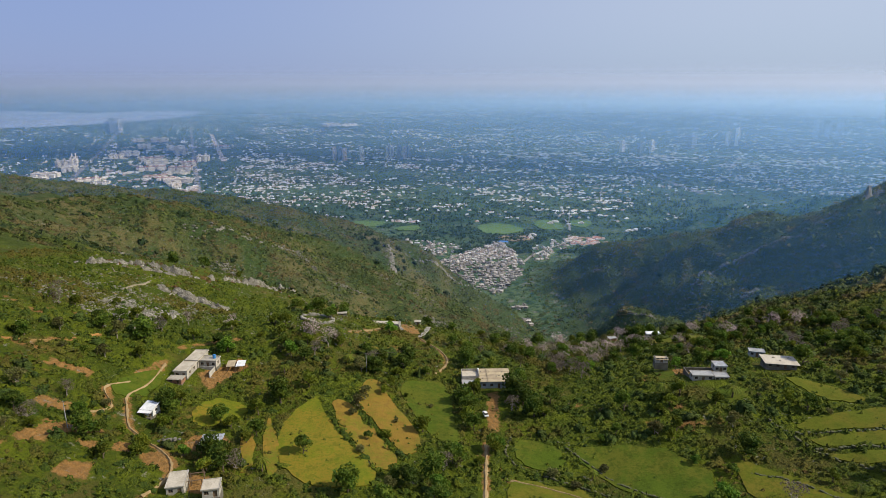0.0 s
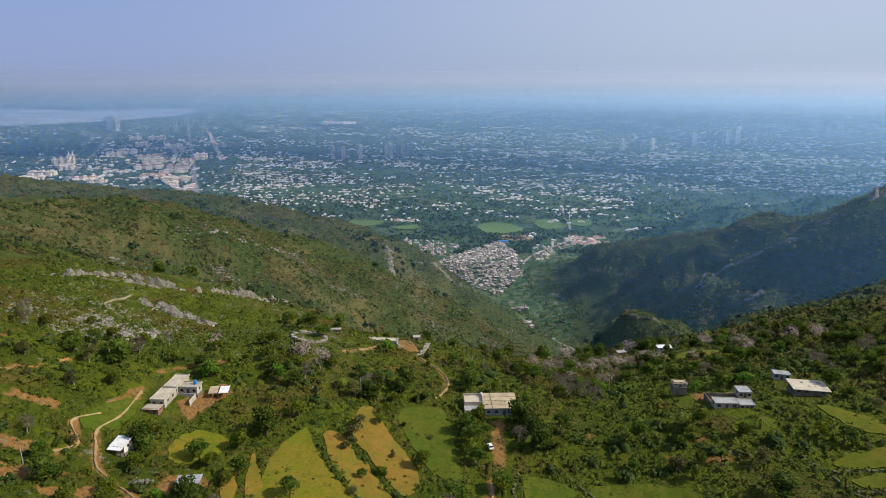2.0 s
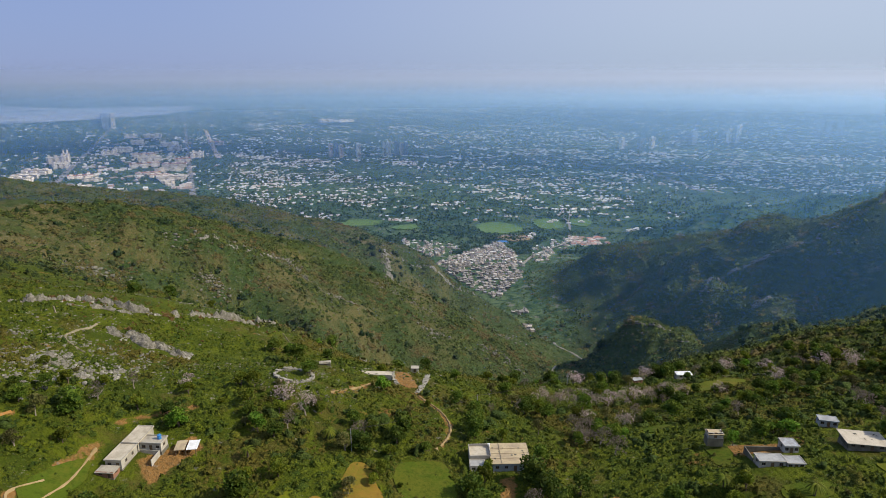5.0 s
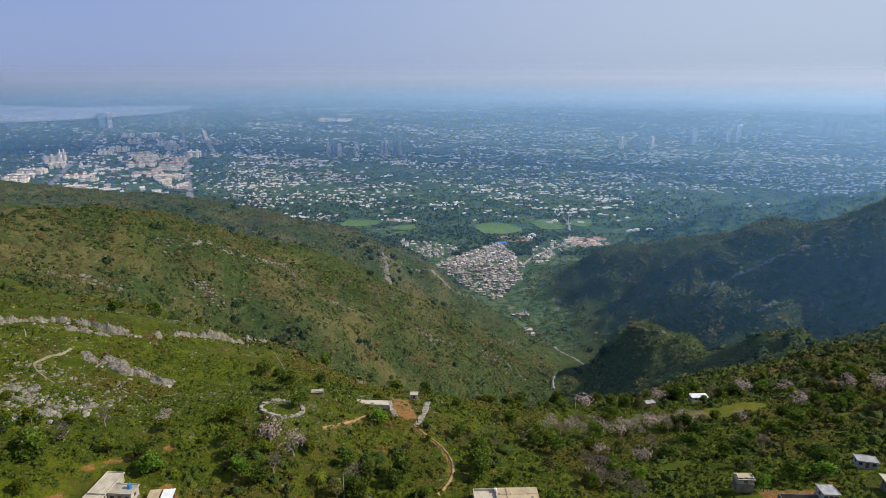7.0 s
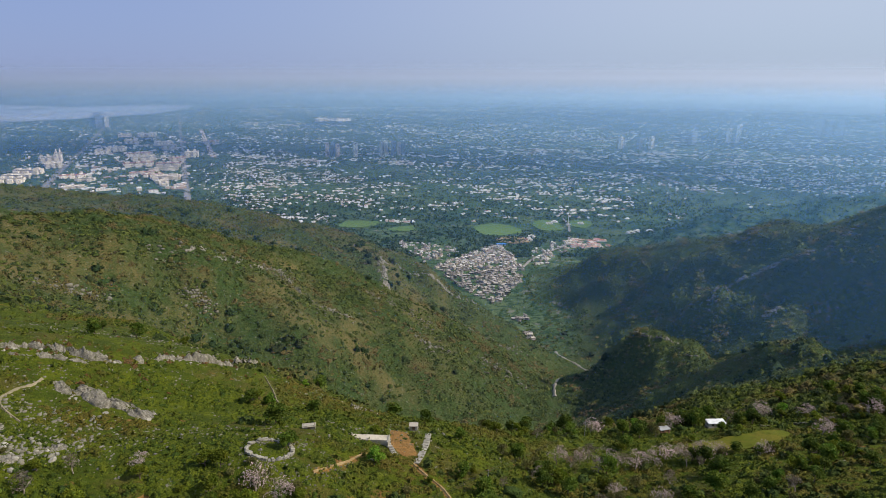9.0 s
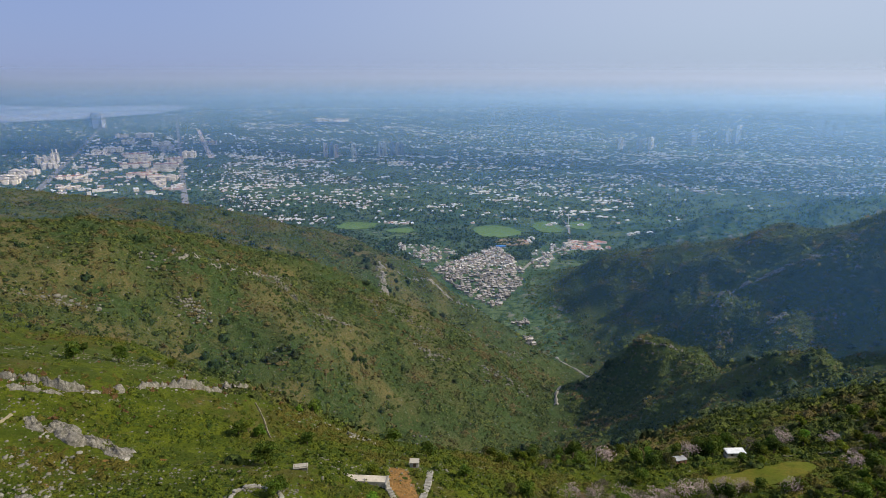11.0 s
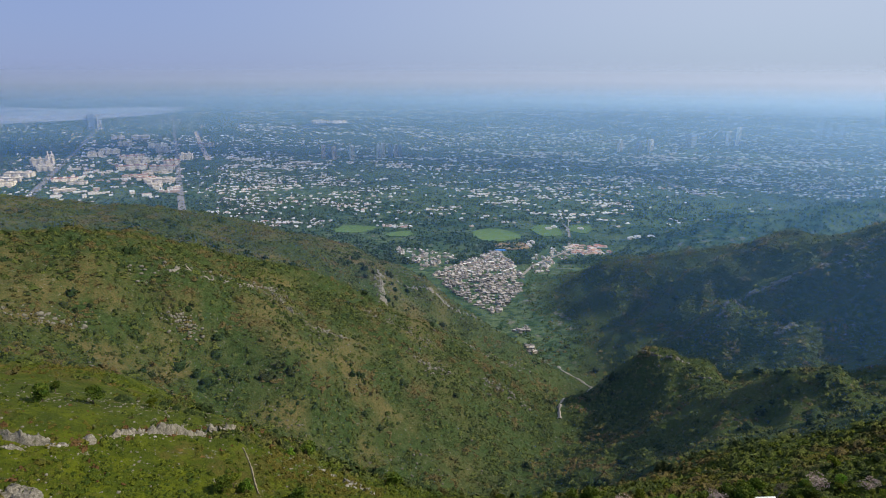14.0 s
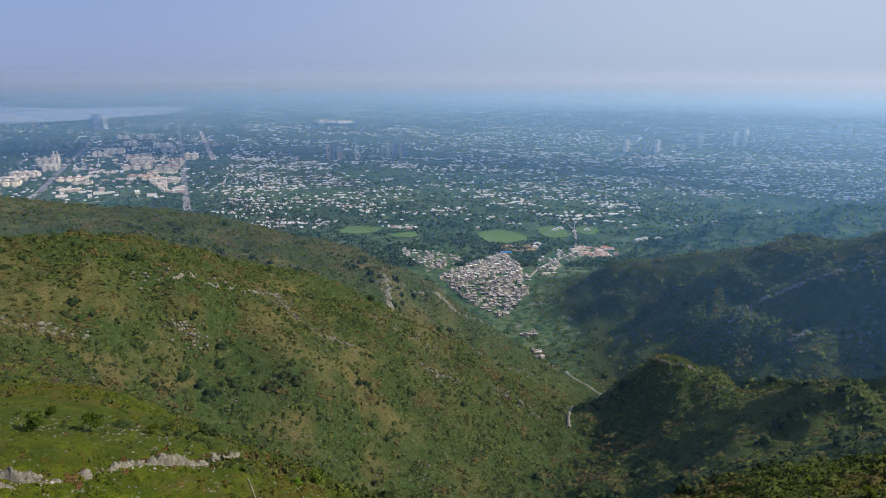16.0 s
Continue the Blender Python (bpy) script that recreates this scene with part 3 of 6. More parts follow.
strip("path", [(-14, 297), (-10, 292), (-3, 284), (1, 273), (0, 262), (-4, 254)], 1.3, TRACK, "steep eroded footpath on the slope", "path", 0.5)
strip("path", [(-154, 319), (-154, 313), (-156, 307), (-155, 298), (-151, 293), (-147, 290), (-140, 286)], 1.2, GOAT, "sandy goat track between rocks", "path", 0.5)
strip("path", [(-187, 336), (-176, 325), (-170, 317)], 1.0, GOAT, "pale trodden track to the cliff edge", "path", 0.5)
strip("path", [(-91, 385), (-88, 380), (-83, 370), (-78, 358), (-74, 349)], 1.0, GOAT, "sandy path over the grassy knoll", "path", 0.5)
strip("path", [(-150, 205), (-142, 212), (-136, 221), (-132, 232)], 1.0, SOIL, "orange path up the hillside", "path", 0.5)
strip("path", [(-30, 296), (-36, 286), (-44, 276)], 0.9, TRACK, "narrow trodden path", "path", 0.5)
strip("road", [(166, 955), (172, 985), (190, 1030), (228, 1105), (252, 1130), (262, 1150), (255, 1185), (240, 1232), (230, 1290)], 6.5, PALE_ROAD,
      "pale dusty valley road in the ravine", "road", 1.2)

# ---- houses ----
PLASTER = plain_mat("plaster", (0.46, 0.43, 0.37), (0.32, 0.29, 0.24), 0.35, per_object=0.12)
CONCRETE = plain_mat("concrete_roof", (0.40, 0.36, 0.29), (0.27, 0.24, 0.19), 0.3, fine=2.5)
PALE_ROOF = plain_mat("pale_roof", (0.52, 0.46, 0.36), (0.38, 0.33, 0.25), 0.25, fine=2.0)
STRAW_ROOF = plain_mat("straw_roof", (0.46, 0.37, 0.23), (0.34, 0.27, 0.18), 0.4, fine=2.0)
GREY_ROOF = plain_mat("grey_roof", (0.36, 0.36, 0.35), (0.25, 0.25, 0.25), 0.4, fine=2.5)
WHITE_SHEET = plain_mat("white_sheet", (0.78, 0.78, 0.77), (0.62, 0.62, 0.60), 0.5, rough=0.55)
TIN = plain_mat("tin", (0.50, 0.52, 0.54), (0.32, 0.31, 0.30), 0.6, rough=0.45, metal=0.3)
BRICK = plain_mat("brick", (0.30, 0.15, 0.09), (0.22, 0.12, 0.08), 0.8, fine=4)
DARK = plain_mat("dark_opening", (0.03, 0.028, 0.026), (0.05, 0.045, 0.04), 1.0, relief=0)
WOOD = plain_mat("wood", (0.20, 0.13, 0.075), (0.13, 0.085, 0.05), 1.5)
BLUE = plain_mat("blue_plastic", (0.05, 0.22, 0.52), (0.04, 0.17, 0.42), 0.5, rough=0.45)
STONE = plain_mat("stone", (0.17, 0.16, 0.125), (0.11, 0.10, 0.08), 0.5, fine=2.5, relief=0.1, per_object=0.25)
PALE_STONE = plain_mat("pale_stone", (0.33, 0.31, 0.265), (0.19, 0.175, 0.145), 0.4, fine=2.0, relief=0.12, per_object=0.2)
PAINT_BLUE = plain_mat("blue_wash", (0.38, 0.41, 0.44), (0.29, 0.31, 0.33), 0.5)


def wall_with_openings(parent, axis, at, a0, a1, z0, z1, thick, material, openings):
    """A wall along x (axis 'x', standing at y=at) or y, with real openings: (from, to, sill, head, kind)."""
    bm = bmesh.new()
    us = sorted({a0, a1, *(o[0] for o in openings), *(o[1] for o in openings)})
    ws = sorted({z0, z1, *(o[2] for o in openings), *(o[3] for o in openings)})
    for u0, u1 in zip(us, us[1:]):
        for w0, w1 in zip(ws, ws[1:]):
            if any(o[0] <= u0 and u1 <= o[1] and o[2] <= w0 and w1 <= o[3] for o in openings):
                continue
            if axis == "x":
                box(bm, u0, at - thick / 2, w0, u1, at + thick / 2, w1)
            else:
                box(bm, at - thick / 2, u0, w0, at + thick / 2, u1, w1)
    bmesh.ops.remove_doubles(bm, verts=bm.verts[:], dist=0.002)
    w = part("wall", bm, material, parent)
    for o0, o1, sill, head, kind in openings:
        b = bmesh.new()
        inset = thick * 0.3

        def leaf(u0, u1, w0, w1, t=0.05):
            if axis == "x":
                box(b, u0, at + inset - t, w0, u1, at + inset, w1)
            else:
                box(b, at - t / 2, u0, w0, at + t / 2, u1, w1)
        if kind == "door":
            leaf(o0, o1, sill, head)
            part("door", b, WOOD, parent)
        else:
            leaf(o0, o1, sill, head, 0.02)
            pane = part("window", b, DARK, parent, "dark unlit window")
            b = bmesh.new()
            f = 0.08
            leaf(o0, o0 + f, sill, head, 0.08)
            leaf(o1 - f, o1, sill, head, 0.08)
            leaf(o0 + f, o1 - f, sill, sill + f, 0.08)
            leaf(o0 + f, o1 - f, head - f, head, 0.08)
            leaf((o0 + o1) / 2 - f / 2, (o0 + o1) / 2 + f / 2, sill + f, head - f, 0.08)
            part("window_frame", b, WOOD, pane)
    return w


def block(parent, x0, y0, x1, y1, h, wall=None, roof=None, parapet=0.35, over=0.25, doors=1, windows=2, z=0.0, side="x", foot=1.6):
    """A flat-roofed room: four walls with openings, a roof slab with a low parapet."""
    wall, roof = wall or PLASTER, roof or CONCRETE
    t = 0.3
    ops, width = [], x1 - x0
    slots = doors + windows
    for i in range(slots):
        c = x0 + width * (i + 0.5) / max(slots, 1)
        if i == slots // 2 and doors:
            ops.append((c - 0.55, c + 0.55, z + 0.05, z + 2.1, "door"))
        else:
            ops.append((c - 0.6, c + 0.6, z + 0.95, z + 2.05, "window"))
    wall_with_openings(parent, "x", y0 + t / 2, x0, x1, z, z + h, t, wall, ops)
    wall_with_openings(parent, "x", y1 - t / 2, x0, x1, z, z + h, t, wall, [])
    ys = y1 - y0
    side_ops = [(y0 + ys * f - 0.55, y0 + ys * f + 0.55, z + 0.95, z + 2.0, "window") for f in ((0.3, 0.7) if ys > 7 else (0.5,))]
    wall_with_openings(parent, "y", x1 - t / 2, y0 + t, y1 - t, z, z + h, t, wall, side_ops)
    wall_with_openings(parent, "y", x0 + t / 2, y0 + t, y1 - t, z, z + h, t, wall, side_ops)
    bm = bmesh.new()
    box(bm, x0 - 0.15, y0 - 0.15, z - foot, x1 + 0.15, y1 + 0.15, z - 0.004, 0.05)
    part("plinth", bm, STONE, parent)
    bm = bmesh.new()
    box(bm, x0 - over, y0 - over, z + h, x1 + over, y1 + over, z + h + 0.22, 0.03)
    slab = part("roof", bm, roof, parent)
    if parapet:
        bm = bmesh.new()
        for q in ((x0 - over, y0 - over, x1 + over, y0 - over + 0.2), (x0 - over, y1 + over - 0.2, x1 + over, y1 + over),
                  (x0 - over, y0 - over + 0.2, x0 - over + 0.2, y1 + over - 0.2), (x1 + over - 0.2, y0 - over + 0.2, x1 + over, y1 + over - 0.2)):
            box(bm, q[0], q[1], z + h + 0.224, q[2], q[3], z + h + 0.224 + parapet)
        part("parapet", bm, wall, slab)
    return slab


def lean_roof(parent, x0, y0, x1, y1, z_front, z_back, material, ribs=8, name="roof"):
    """A sloping sheet roof with raised seams."""
    bm = bmesh.new()
    n = max(ribs, 2)
    for i in range(n):
        a, b = x0 + (x1 - x0) * i / n, x0 + (x1 - x0) * (i + 1) / n
        up = 0.04 if i % 2 else 0.0
        vs = [bm.verts.new(c) for c in ((a, y0, z_front + up), (b, y0, z_front + up), (b, y1, z_back + up), (a, y1, z_back + up),
                                        (a, y0, z_front + up - 0.06), (b, y0, z_front + up - 0.06), (b, y1, z_back + up - 0.06), (a, y1, z_back + up - 0.06))]
        for f in ((0, 1, 2, 3), (7, 6, 5, 4), (0, 4, 5, 1), (1, 5, 6, 2), (2, 6, 7, 3), (3, 7, 4, 0)):
            bm.faces.new([vs[k] for k in f])
    return part(name, bm, material, parent)


def water_tank(x, y, z, r=0.6, h=1.4, material=None):
    e = base("water_tank", x, y, 0, "blue plastic water tank on a flat roof", "water tank", z=z)
    bm = bmesh.new()
    bmesh.ops.create_cone(bm, segments=16, radius1=r, radius2=r, depth=h, cap_ends=True, matrix=Matrix.Translation((0, 0, h / 2)))
    part("body", bm, material or BLUE, e, smooth=False)
    bm = bmesh.new()
    bmesh.ops.create_cone(bm, segments=12, radius1=r * 0.45, radius2=r * 0.4, depth=0.15, cap_ends=True, matrix=Matrix.Translation((0, 0, h + 0.076)))
    part("lid", bm, material or BLUE, e)


def rubble_bits(parent, spots, name="debris"):
    for x, y, z, s in spots:
        bm = bmesh.new()
        bmesh.ops.create_icosphere(bm, subdivisions=1, radius=s)
        for v in bm.verts:
            v.co = Vector((v.co.x * random.uniform(0.7, 1.3), v.co.y * random.uniform(0.7, 1.3), v.co.z * 0.5)) + Vector((x, y, z))
        part(name, bm, STONE, parent)


# long farmhouse with two wings on the slope
h = base("farmhouse", -99, 224.5, -4, "long flat-roofed concrete farmhouse with a side wing", "house")
block(h, -2.6, 0, 2.4, 8.5, 2.7, PLASTER, PALE_ROOF, 0.25, doors=1, windows=1, foot=3.0)
block(h, -2.2, 8.7, 2.6, 18, 3.0, PLASTER, PALE_ROOF, 0.25, doors=0, windows=0, foot=3.0)
block(h, 2.8, 9.5, 9.5, 13.5, 2.6, PLASTER, CONCRETE, 0.3, doors=1, windows=2, foot=3.0)
block(h, -3.4, -3.8, 2.0, -0.5, 1.8, BRICK, CONCRETE, 0.0, doors=1, windows=1, z=-0.6, foot=2.5)
bm = bmesh.new()
for x0, y0, x1, y1 in ((3, 8.9, 9, 9.1), (9, 4, 9.2, 9.1)):
    box(bm, x0, y0, -2.5, x1, y1, 0.7)
part("yard_wall", bm, PLASTER, h)
water_tank(-90.3, 236, ground_at(-99, 224.5) + 2.84)
s = base("goat_shed", -82, 236, 8, "makeshift shed of timber and pale sheets", "shed")
for x in (-3, 0, 3):
    for y in (-2, 2):
        bm = bmesh.new()
        box(bm, x - 0.1, y - 0.1, -2, x + 0.1, y + 0.1, 2.2)
        part("post", bm, WOOD, s)
lean_roof(s, -3.4, -2.4, -0.2, 2.4, 2.2, 2.6, STRAW_ROOF, 5)
lean_roof(s, 0.2, -2.4, 3.6, 2.4, 2.1, 2.4, WHITE_SHEET, 6)
bm = bmesh.new()
box(bm, -3.2, 1.9, -2, 3.2, 2.1, 2.0)
part("back_wall", bm, BRICK, s)

# small white hut by the path
h = base("hut", -99.8, 198.5, -8, "small white hut with a pale sheet roof", "hut")
block(h, -2.0, 0, 2.2, 4, 2.2, WHITE_SHEET, CONCRETE, 0.0, over=0.0, doors=1, windows=1, foot=2.5)
lean_roof(h, -2.4, -0.5, 2.6, 4.4, 2.5, 3.2, WHITE_SHEET, 10, "sheet_roof")
bm = bmesh.new()
box(bm, -2.0, -1.6, -2.5, 2.2, -0.35, 0.0, 0.05)
part("porch", bm, STONE, h)
for x in (-1.8, 0.1, 2.0):
    bm = bmesh.new()
    box(bm, x - 0.1, -1.5, 0.004, x + 0.1, -1.3, 2.05)
    part("post", bm, WOOD, h)
lean_roof(h, -2.3, -1.8, 2.5, -0.52, 2.06, 2.4, WHITE_SHEET, 8, "awning")

# tin-roofed shelter and heap of rubble
h = base("tin_shelter", -74, 185.5, 5, "low shelter with a dented grey tin roof", "shelter")
block(h, -3, 0, 3, 4, 1.9, BRICK, TIN, 0.0, doors=1, windows=1, foot=2)
lean_roof(h, -3.5, -0.7, 3.5, 4.6, 2.2, 2.7, TIN, 12, "tin_roof")
rubble_bits(h, [(random.uniform(-4, 4), -1.6 + random.uniform(-1, 0.3), 0.1, random.uniform(0.25, 0.6)) for _ in range(9)], "stone")
h = base("rubble_heap", -87, 187, 0, "heap of grey rubble beside the path", "rubble")
rubble_bits(h, [(random.gauss(0, 1.5), random.gauss(0, 1.0), 0.25 + random.uniform(0, 0.7), random.uniform(0.35, 0.85)) for _ in range(26)], "stone")

# two pale roofs at the foot of the path
h = base("farmhouse", -73.5, 158.5, 12, "pale flat-roofed farm building with a yard frame", "house")
block(h, -2.3, 0, 2.3, 7, 2.6, PLASTER, PALE_ROOF, 0.1, doors=1, windows=1, foot=2.5)
block(h, 7.5, -3.0, 12.0, 1.5, 2.5, PLASTER, PALE_ROOF, 0.15, doors=1, windows=1, foot=3)
for x, y in ((3.2, 2), (3.2, 5.5), (6.8, 2), (6.8, 5.5)):
    bm = bmesh.new()
    box(bm, x - 0.12, y - 0.12, -2, x + 0.12, y + 0.12, 2.6)
    part("post", bm, WOOD, h)
for y in (2, 5.5):
    bm = bmesh.new()
    box(bm, 3.0, y - 0.1, 2.604, 7.0, y + 0.1, 2.8)
    part("beam", bm, WOOD, h)

# wide house with a straw-coloured roof and a walled terrace
h = base("house", 17.5, 243.5, 2, "wide single-storey house with a worn straw-coloured roof", "house")
block(h, -2.5, 0, 9.5, 10.5, 3.2, PAINT_BLUE, STRAW_ROOF, 0.0, over=0.7, doors=1, windows=3, foot=3)
block(h, -10.0, 3.5, -2.8, 10.5, 2.7, PLASTER, PALE_ROOF, 0.9, over=0.0, doors=1, windows=1, foot=3)
block(h, -10.2, -0.5, -5.0, 3.2, 2.2, PLASTER, GREY_ROOF, 0.2, over=0.0, doors=1, windows=1, foot=3)
bm = bmesh.new()
for y in (2.2, 5.0, 7.8):
    box(bm, -3.0, y, 3.424, 10.0, y + 0.18, 3.56)
box(bm, 0.4, -0.5, 3.43, 0.6, 11.0, 3.62)
part("roof_ridges", bm, STRAW_ROOF, h)
rubble_bits(h, [(random.uniform(-2, 9), random.uniform(1, 10), 3.5, random.uniform(0.15, 0.4)) for _ in range(14)])
water_tank(14.2, 253, ground_at(17.5, 243.5) + 3.44, 0.45, 0.9, WHITE_SHEET)

# grey farmhouse and its back block
h = base("farmhouse", 103, 233, -3, "long grey flat-roofed farmhouse round an earth yard", "house", z=ground_at(103, 235) - 0.6)
block(h, -6.0, 0, 2.0, 4.0, 2.4, PLASTER, GREY_ROOF, 0.15, doors=1, windows=2, foot=3)
block(h, 2.3, -0.6, 7.5, 3.4, 2.2, PLASTER, GREY_ROOF, 0.2, doors=1, windows=2, foot=3)
block(h, 5.5, 8.5, 10.0, 13.0, 2.5, PLASTER, TIN, 0.15, doors=1, windows=2, foot=3)
block(h, -16, 16, -11, 19, 1.4, PLASTER, STRAW_ROOF, 0.0, doors=1, windows=2, foot=3)
bm = bmesh.new()
box(bm, -6.2, 4.4, -2, -5.9, 11, 0.7)
box(bm, -5.9, 10.8, -2, 5.2, 11.1, 0.7)
part("yard_wall", bm, STONE, h)

# house with a broad pale roof and the small block behind
h = base("house", 134.5, 239, -10, "house under a broad pale flat roof", "house")
block(h, -5.6, 1, 5.6, 8.0, 2.4, STONE, PALE_ROOF, 0.0, over=0.9, doors=1, windows=3, foot=4)
rubble_bits(h, [(random.uniform(-5, 5), random.uniform(2, 7), 2.66, random.uniform(0.15, 0.4)) for _ in range(8)])
h = base("hut", 136, 262, -14, "small blue-washed hut with dark doors", "hut")
block(h, -3.0, 0, 3.0, 3.5, 2.4, PAINT_BLUE, GREY_ROOF, 0.1, doors=1, windows=2, foot=3)

# white-roofed hut on the far edge of the shelf
h = base("hut", 130, 374, 2, "low hut with a bright white roof", "hut")
block(h, -4.2, 0, 4.2, 3.6, 2.3, PLASTER, WHITE_SHEET, 0.0, doors=1, windows=1, foot=3)
lean_roof(h, -4.3, -0.3, 4.3, 3.7, 2.6, 2.9, WHITE_SHEET, 12, "sheet_roof")
h = base("hut", 104, 371, 14, "small dark hut under blossoming trees", "hut")
block(h, -2.5, 0, 2.5, 3.2, 2.2, BRICK, GREY_ROOF, 0.0, doors=1, windows=1, foot=3)
h = base("hut", -15, 329, 0, "tiny pale stone hut on the slope edge", "hut")
block(h, -1.6, 0, 1.6, 2.6, 2.1, PLASTER, CONCRETE, 0.0, doors=1, windows=0, foot=2.5)
h = base("hut", -52, 307, 10, "low stone hut half hidden by bushes", "hut", z=ground_at(-52, 307) - 0.9)
block(h, -2.2, 0, 2.2, 2.2, 1.7, STONE, CONCRETE, 0.0, doors=1, windows=0, foot=2.5)
h = base("hut", 205, 262, -10, "small brown hut on the wooded slope", "hut")
block(h, -4, 0, 4, 4.0, 2.4, BRICK, STRAW_ROOF, 0.0, doors=1, windows=2, foot=3)


def parked_car(x, y, turn):
    e = base("car", x, y, turn, "small pale hatchback parked on an earth drive", "car", z=ground_at(x, y) + 0.4)
    bm = bmesh.new()
    box(bm, -0.8, -1.8, 0.35, 0.8, 1.8, 0.95, 0.12)
    body = part("body", bm, WHITE_SHEET, e)
    bm = bmesh.new()
    g = bmesh.ops.create_cube(bm, size=1.0, matrix=Matrix.Translation((0, -0.2, 1.2)) @ Matrix.Diagonal((1.45, 2.3, 0.5, 1)))
    for v in g["verts"]:
        if v.co.z > 1.2:
            v.co.x *= 0.82
            v.co.y = -0.2 + (v.co.y + 0.2) * 0.72
    bmesh.ops.bevel(bm, geom=bm.edges[:], offset=0.08, segments=2, affect="EDGES")
    part("cabin", bm, DARK, e, "dark glazed cabin")
    bm = bmesh.new()
    box(bm, -0.58, -0.95, 1.452, 0.58, 0.55, 1.50, 0.02)
    part("roof", bm, WHITE_SHEET, e)
    for x in (-0.75, 0.75):
        for y in (-1.15, 1.15):
            bm = bmesh.new()
            bmesh.ops.create_cone(bm, segments=14, radius1=0.31, radius2=0.31, depth=0.2, cap_ends=True, matrix=Matrix.Translation((x, y, 0.31)) @ Matrix.Rotation(math.pi / 2, 4, "Y"))
            part("wheel", bm, DARK, e, "black rubber wheel")


parked_car(15.6, 221, 12)


# ---- walls, ring and poles on the knoll ----
def ring_wall(x, y, r, height):
    """A low round dry-stone wall, stone by stone."""
    e = base("ring_wall", x, y, 0, "low round dry-stone enclosure on the knoll", "stone wall")
    n = 42
    for course in range(3):
        for i in range(n):
            a = 2 * math.pi * (i + 0.5 * (course % 2)) / n
            if (1.1 < a < 1.7 and course) or (course and random.random() < 0.25 * course):
                continue
            px, py = r * math.cos(a), r * 0.86 * math.sin(a)
            z = ground_at(x + px, y + py) - ground_at(x, y)
            bm = bmesh.new()
            s = 2 * math.pi * r / n
            wide = random.uniform(0.3, 0.75)
            box(bm, -s * 0.48, -wide, -0.3, s * random.uniform(0.3, 0.48), wide, height / 3 + random.uniform(-0.12, 0.16), 0.09)
            bm.transform(Matrix.Translation((px, py, z + course * height / 3 + random.uniform(-0.05, 0.05))) @ Matrix.Rotation(a + math.pi / 2 + random.uniform(-0.1, 0.1), 4, "Z"))
            part("stone", bm, PALE_STONE, e)


ring_wall(-59, 282, 7.2, 0.95)


MOSSY = plain_mat("mossy_stone", (0.115, 0.110, 0.060), (0.062, 0.072, 0.026), 0.5, relief=0.05, fine=2.5)


def dry_wall(line, height, label, thick=0.7, material=None):
    """A dry-stone wall along a line, stone by stone."""
    x0, y0 = line[0]
    e = base("stone_wall", x0, y0, 0, label, "stone wall")
    z0 = ground_at(x0, y0)
    for (ax, ay), (bx, by) in zip(line, line[1:]):
        d = math.hypot(bx - ax, by - ay)
        n = max(2, int(d / 1.1))
        for i in range(n):
            u = (i + 0.5) / n
            x, y = ax + (bx - ax) * u, ay + (by - ay) * u
            bm = bmesh.new()
            hh = height * random.uniform(0.25, 1.05)
            box(bm, -d / n * 0.5, -thick / 2, -0.6, d / n * 0.5, thick / 2, hh, 0.12)
            bm.transform(Matrix.Translation((x - x0, y - y0 + random.uniform(-0.3, 0.3), ground_at(x, y) - z0)) @ Matrix.Rotation(math.atan2(by - ay, bx - ax) + random.uniform(-0.3, 0.3), 4, "Z"))
            part("stone", bm, material or MOSSY, e)


def terrace(x, y, turn, length, depth):
    """A low concrete platform with a kerb along its front and a stub of wall."""
    e = base("terrace", x, y, turn, "pale concrete terrace slab with a low wall", "terrace", z=ground_at(x, y) - 0.25)
    bm = bmesh.new()
    box(bm, -length / 2, -depth / 2, -2.0, length / 2, depth / 2, 0.55, 0.06)
    part("slab", bm, PALE_ROOF, e)
    bm = bmesh.new()
    box(bm, -length / 2, -depth / 2 - 0.35, -2.0, length / 2, -depth / 2 - 0.004, 0.75, 0.05)
    part("kerb", bm, PALE_ROOF, e)
    for k in range(5):
        bm = bmesh.new()
        box(bm, -length * 0.30 + k * 0.9, depth / 2 - 0.7, 0.554, -length * 0.30 + k * 0.9 + 0.6, depth / 2 - 0.1, 0.9 + 0.5 * ((k * 7) % 3) / 2, 0.08)
        part("block", bm, PALE_STONE, e)
    bm = bmesh.new()
    box(bm, length / 2 + 0.004, -depth / 2 - 1.6, -2.0, length / 2 + 0.6, depth / 2, 0.8, 0.06)
    part("side_wall", bm, PALE_STONE, e)


terrace(-34.5, 309.5, -4, 22, 3.4)
dry_wall([(-24, 311), (-22, 304), (-20, 300)], 1.3, "pale tumbled stone wall beside the path", 1.8, PALE_STONE)
dry_wall([(-9, 327), (-9.5, 316), (-11, 306), (-12.5, 297)], 0.5, "pale stone causeway down the slope", 2.4, PALE_STONE)
dry_wall([(118, 197.5), (130, 196.5), (146, 194.5), (160, 194)], 0.9, "dark stone terrace bank between fields", 0.9)
dry_wall([(118, 188), (130, 187.5), (142, 184.5), (155, 184)], 0.9, "dark stone terrace bank with weeds", 0.9)
dry_wall([(112, 206), (116, 198), (119, 188), (124, 180), (134, 172), (146, 164)], 0.9, "stone boundary bank beside terraces", 0.8)
dry_wall([(40, 206), (46, 197), (53, 186), (62, 177), (74, 168)], 0.7, "low stone field boundary", 0.7)
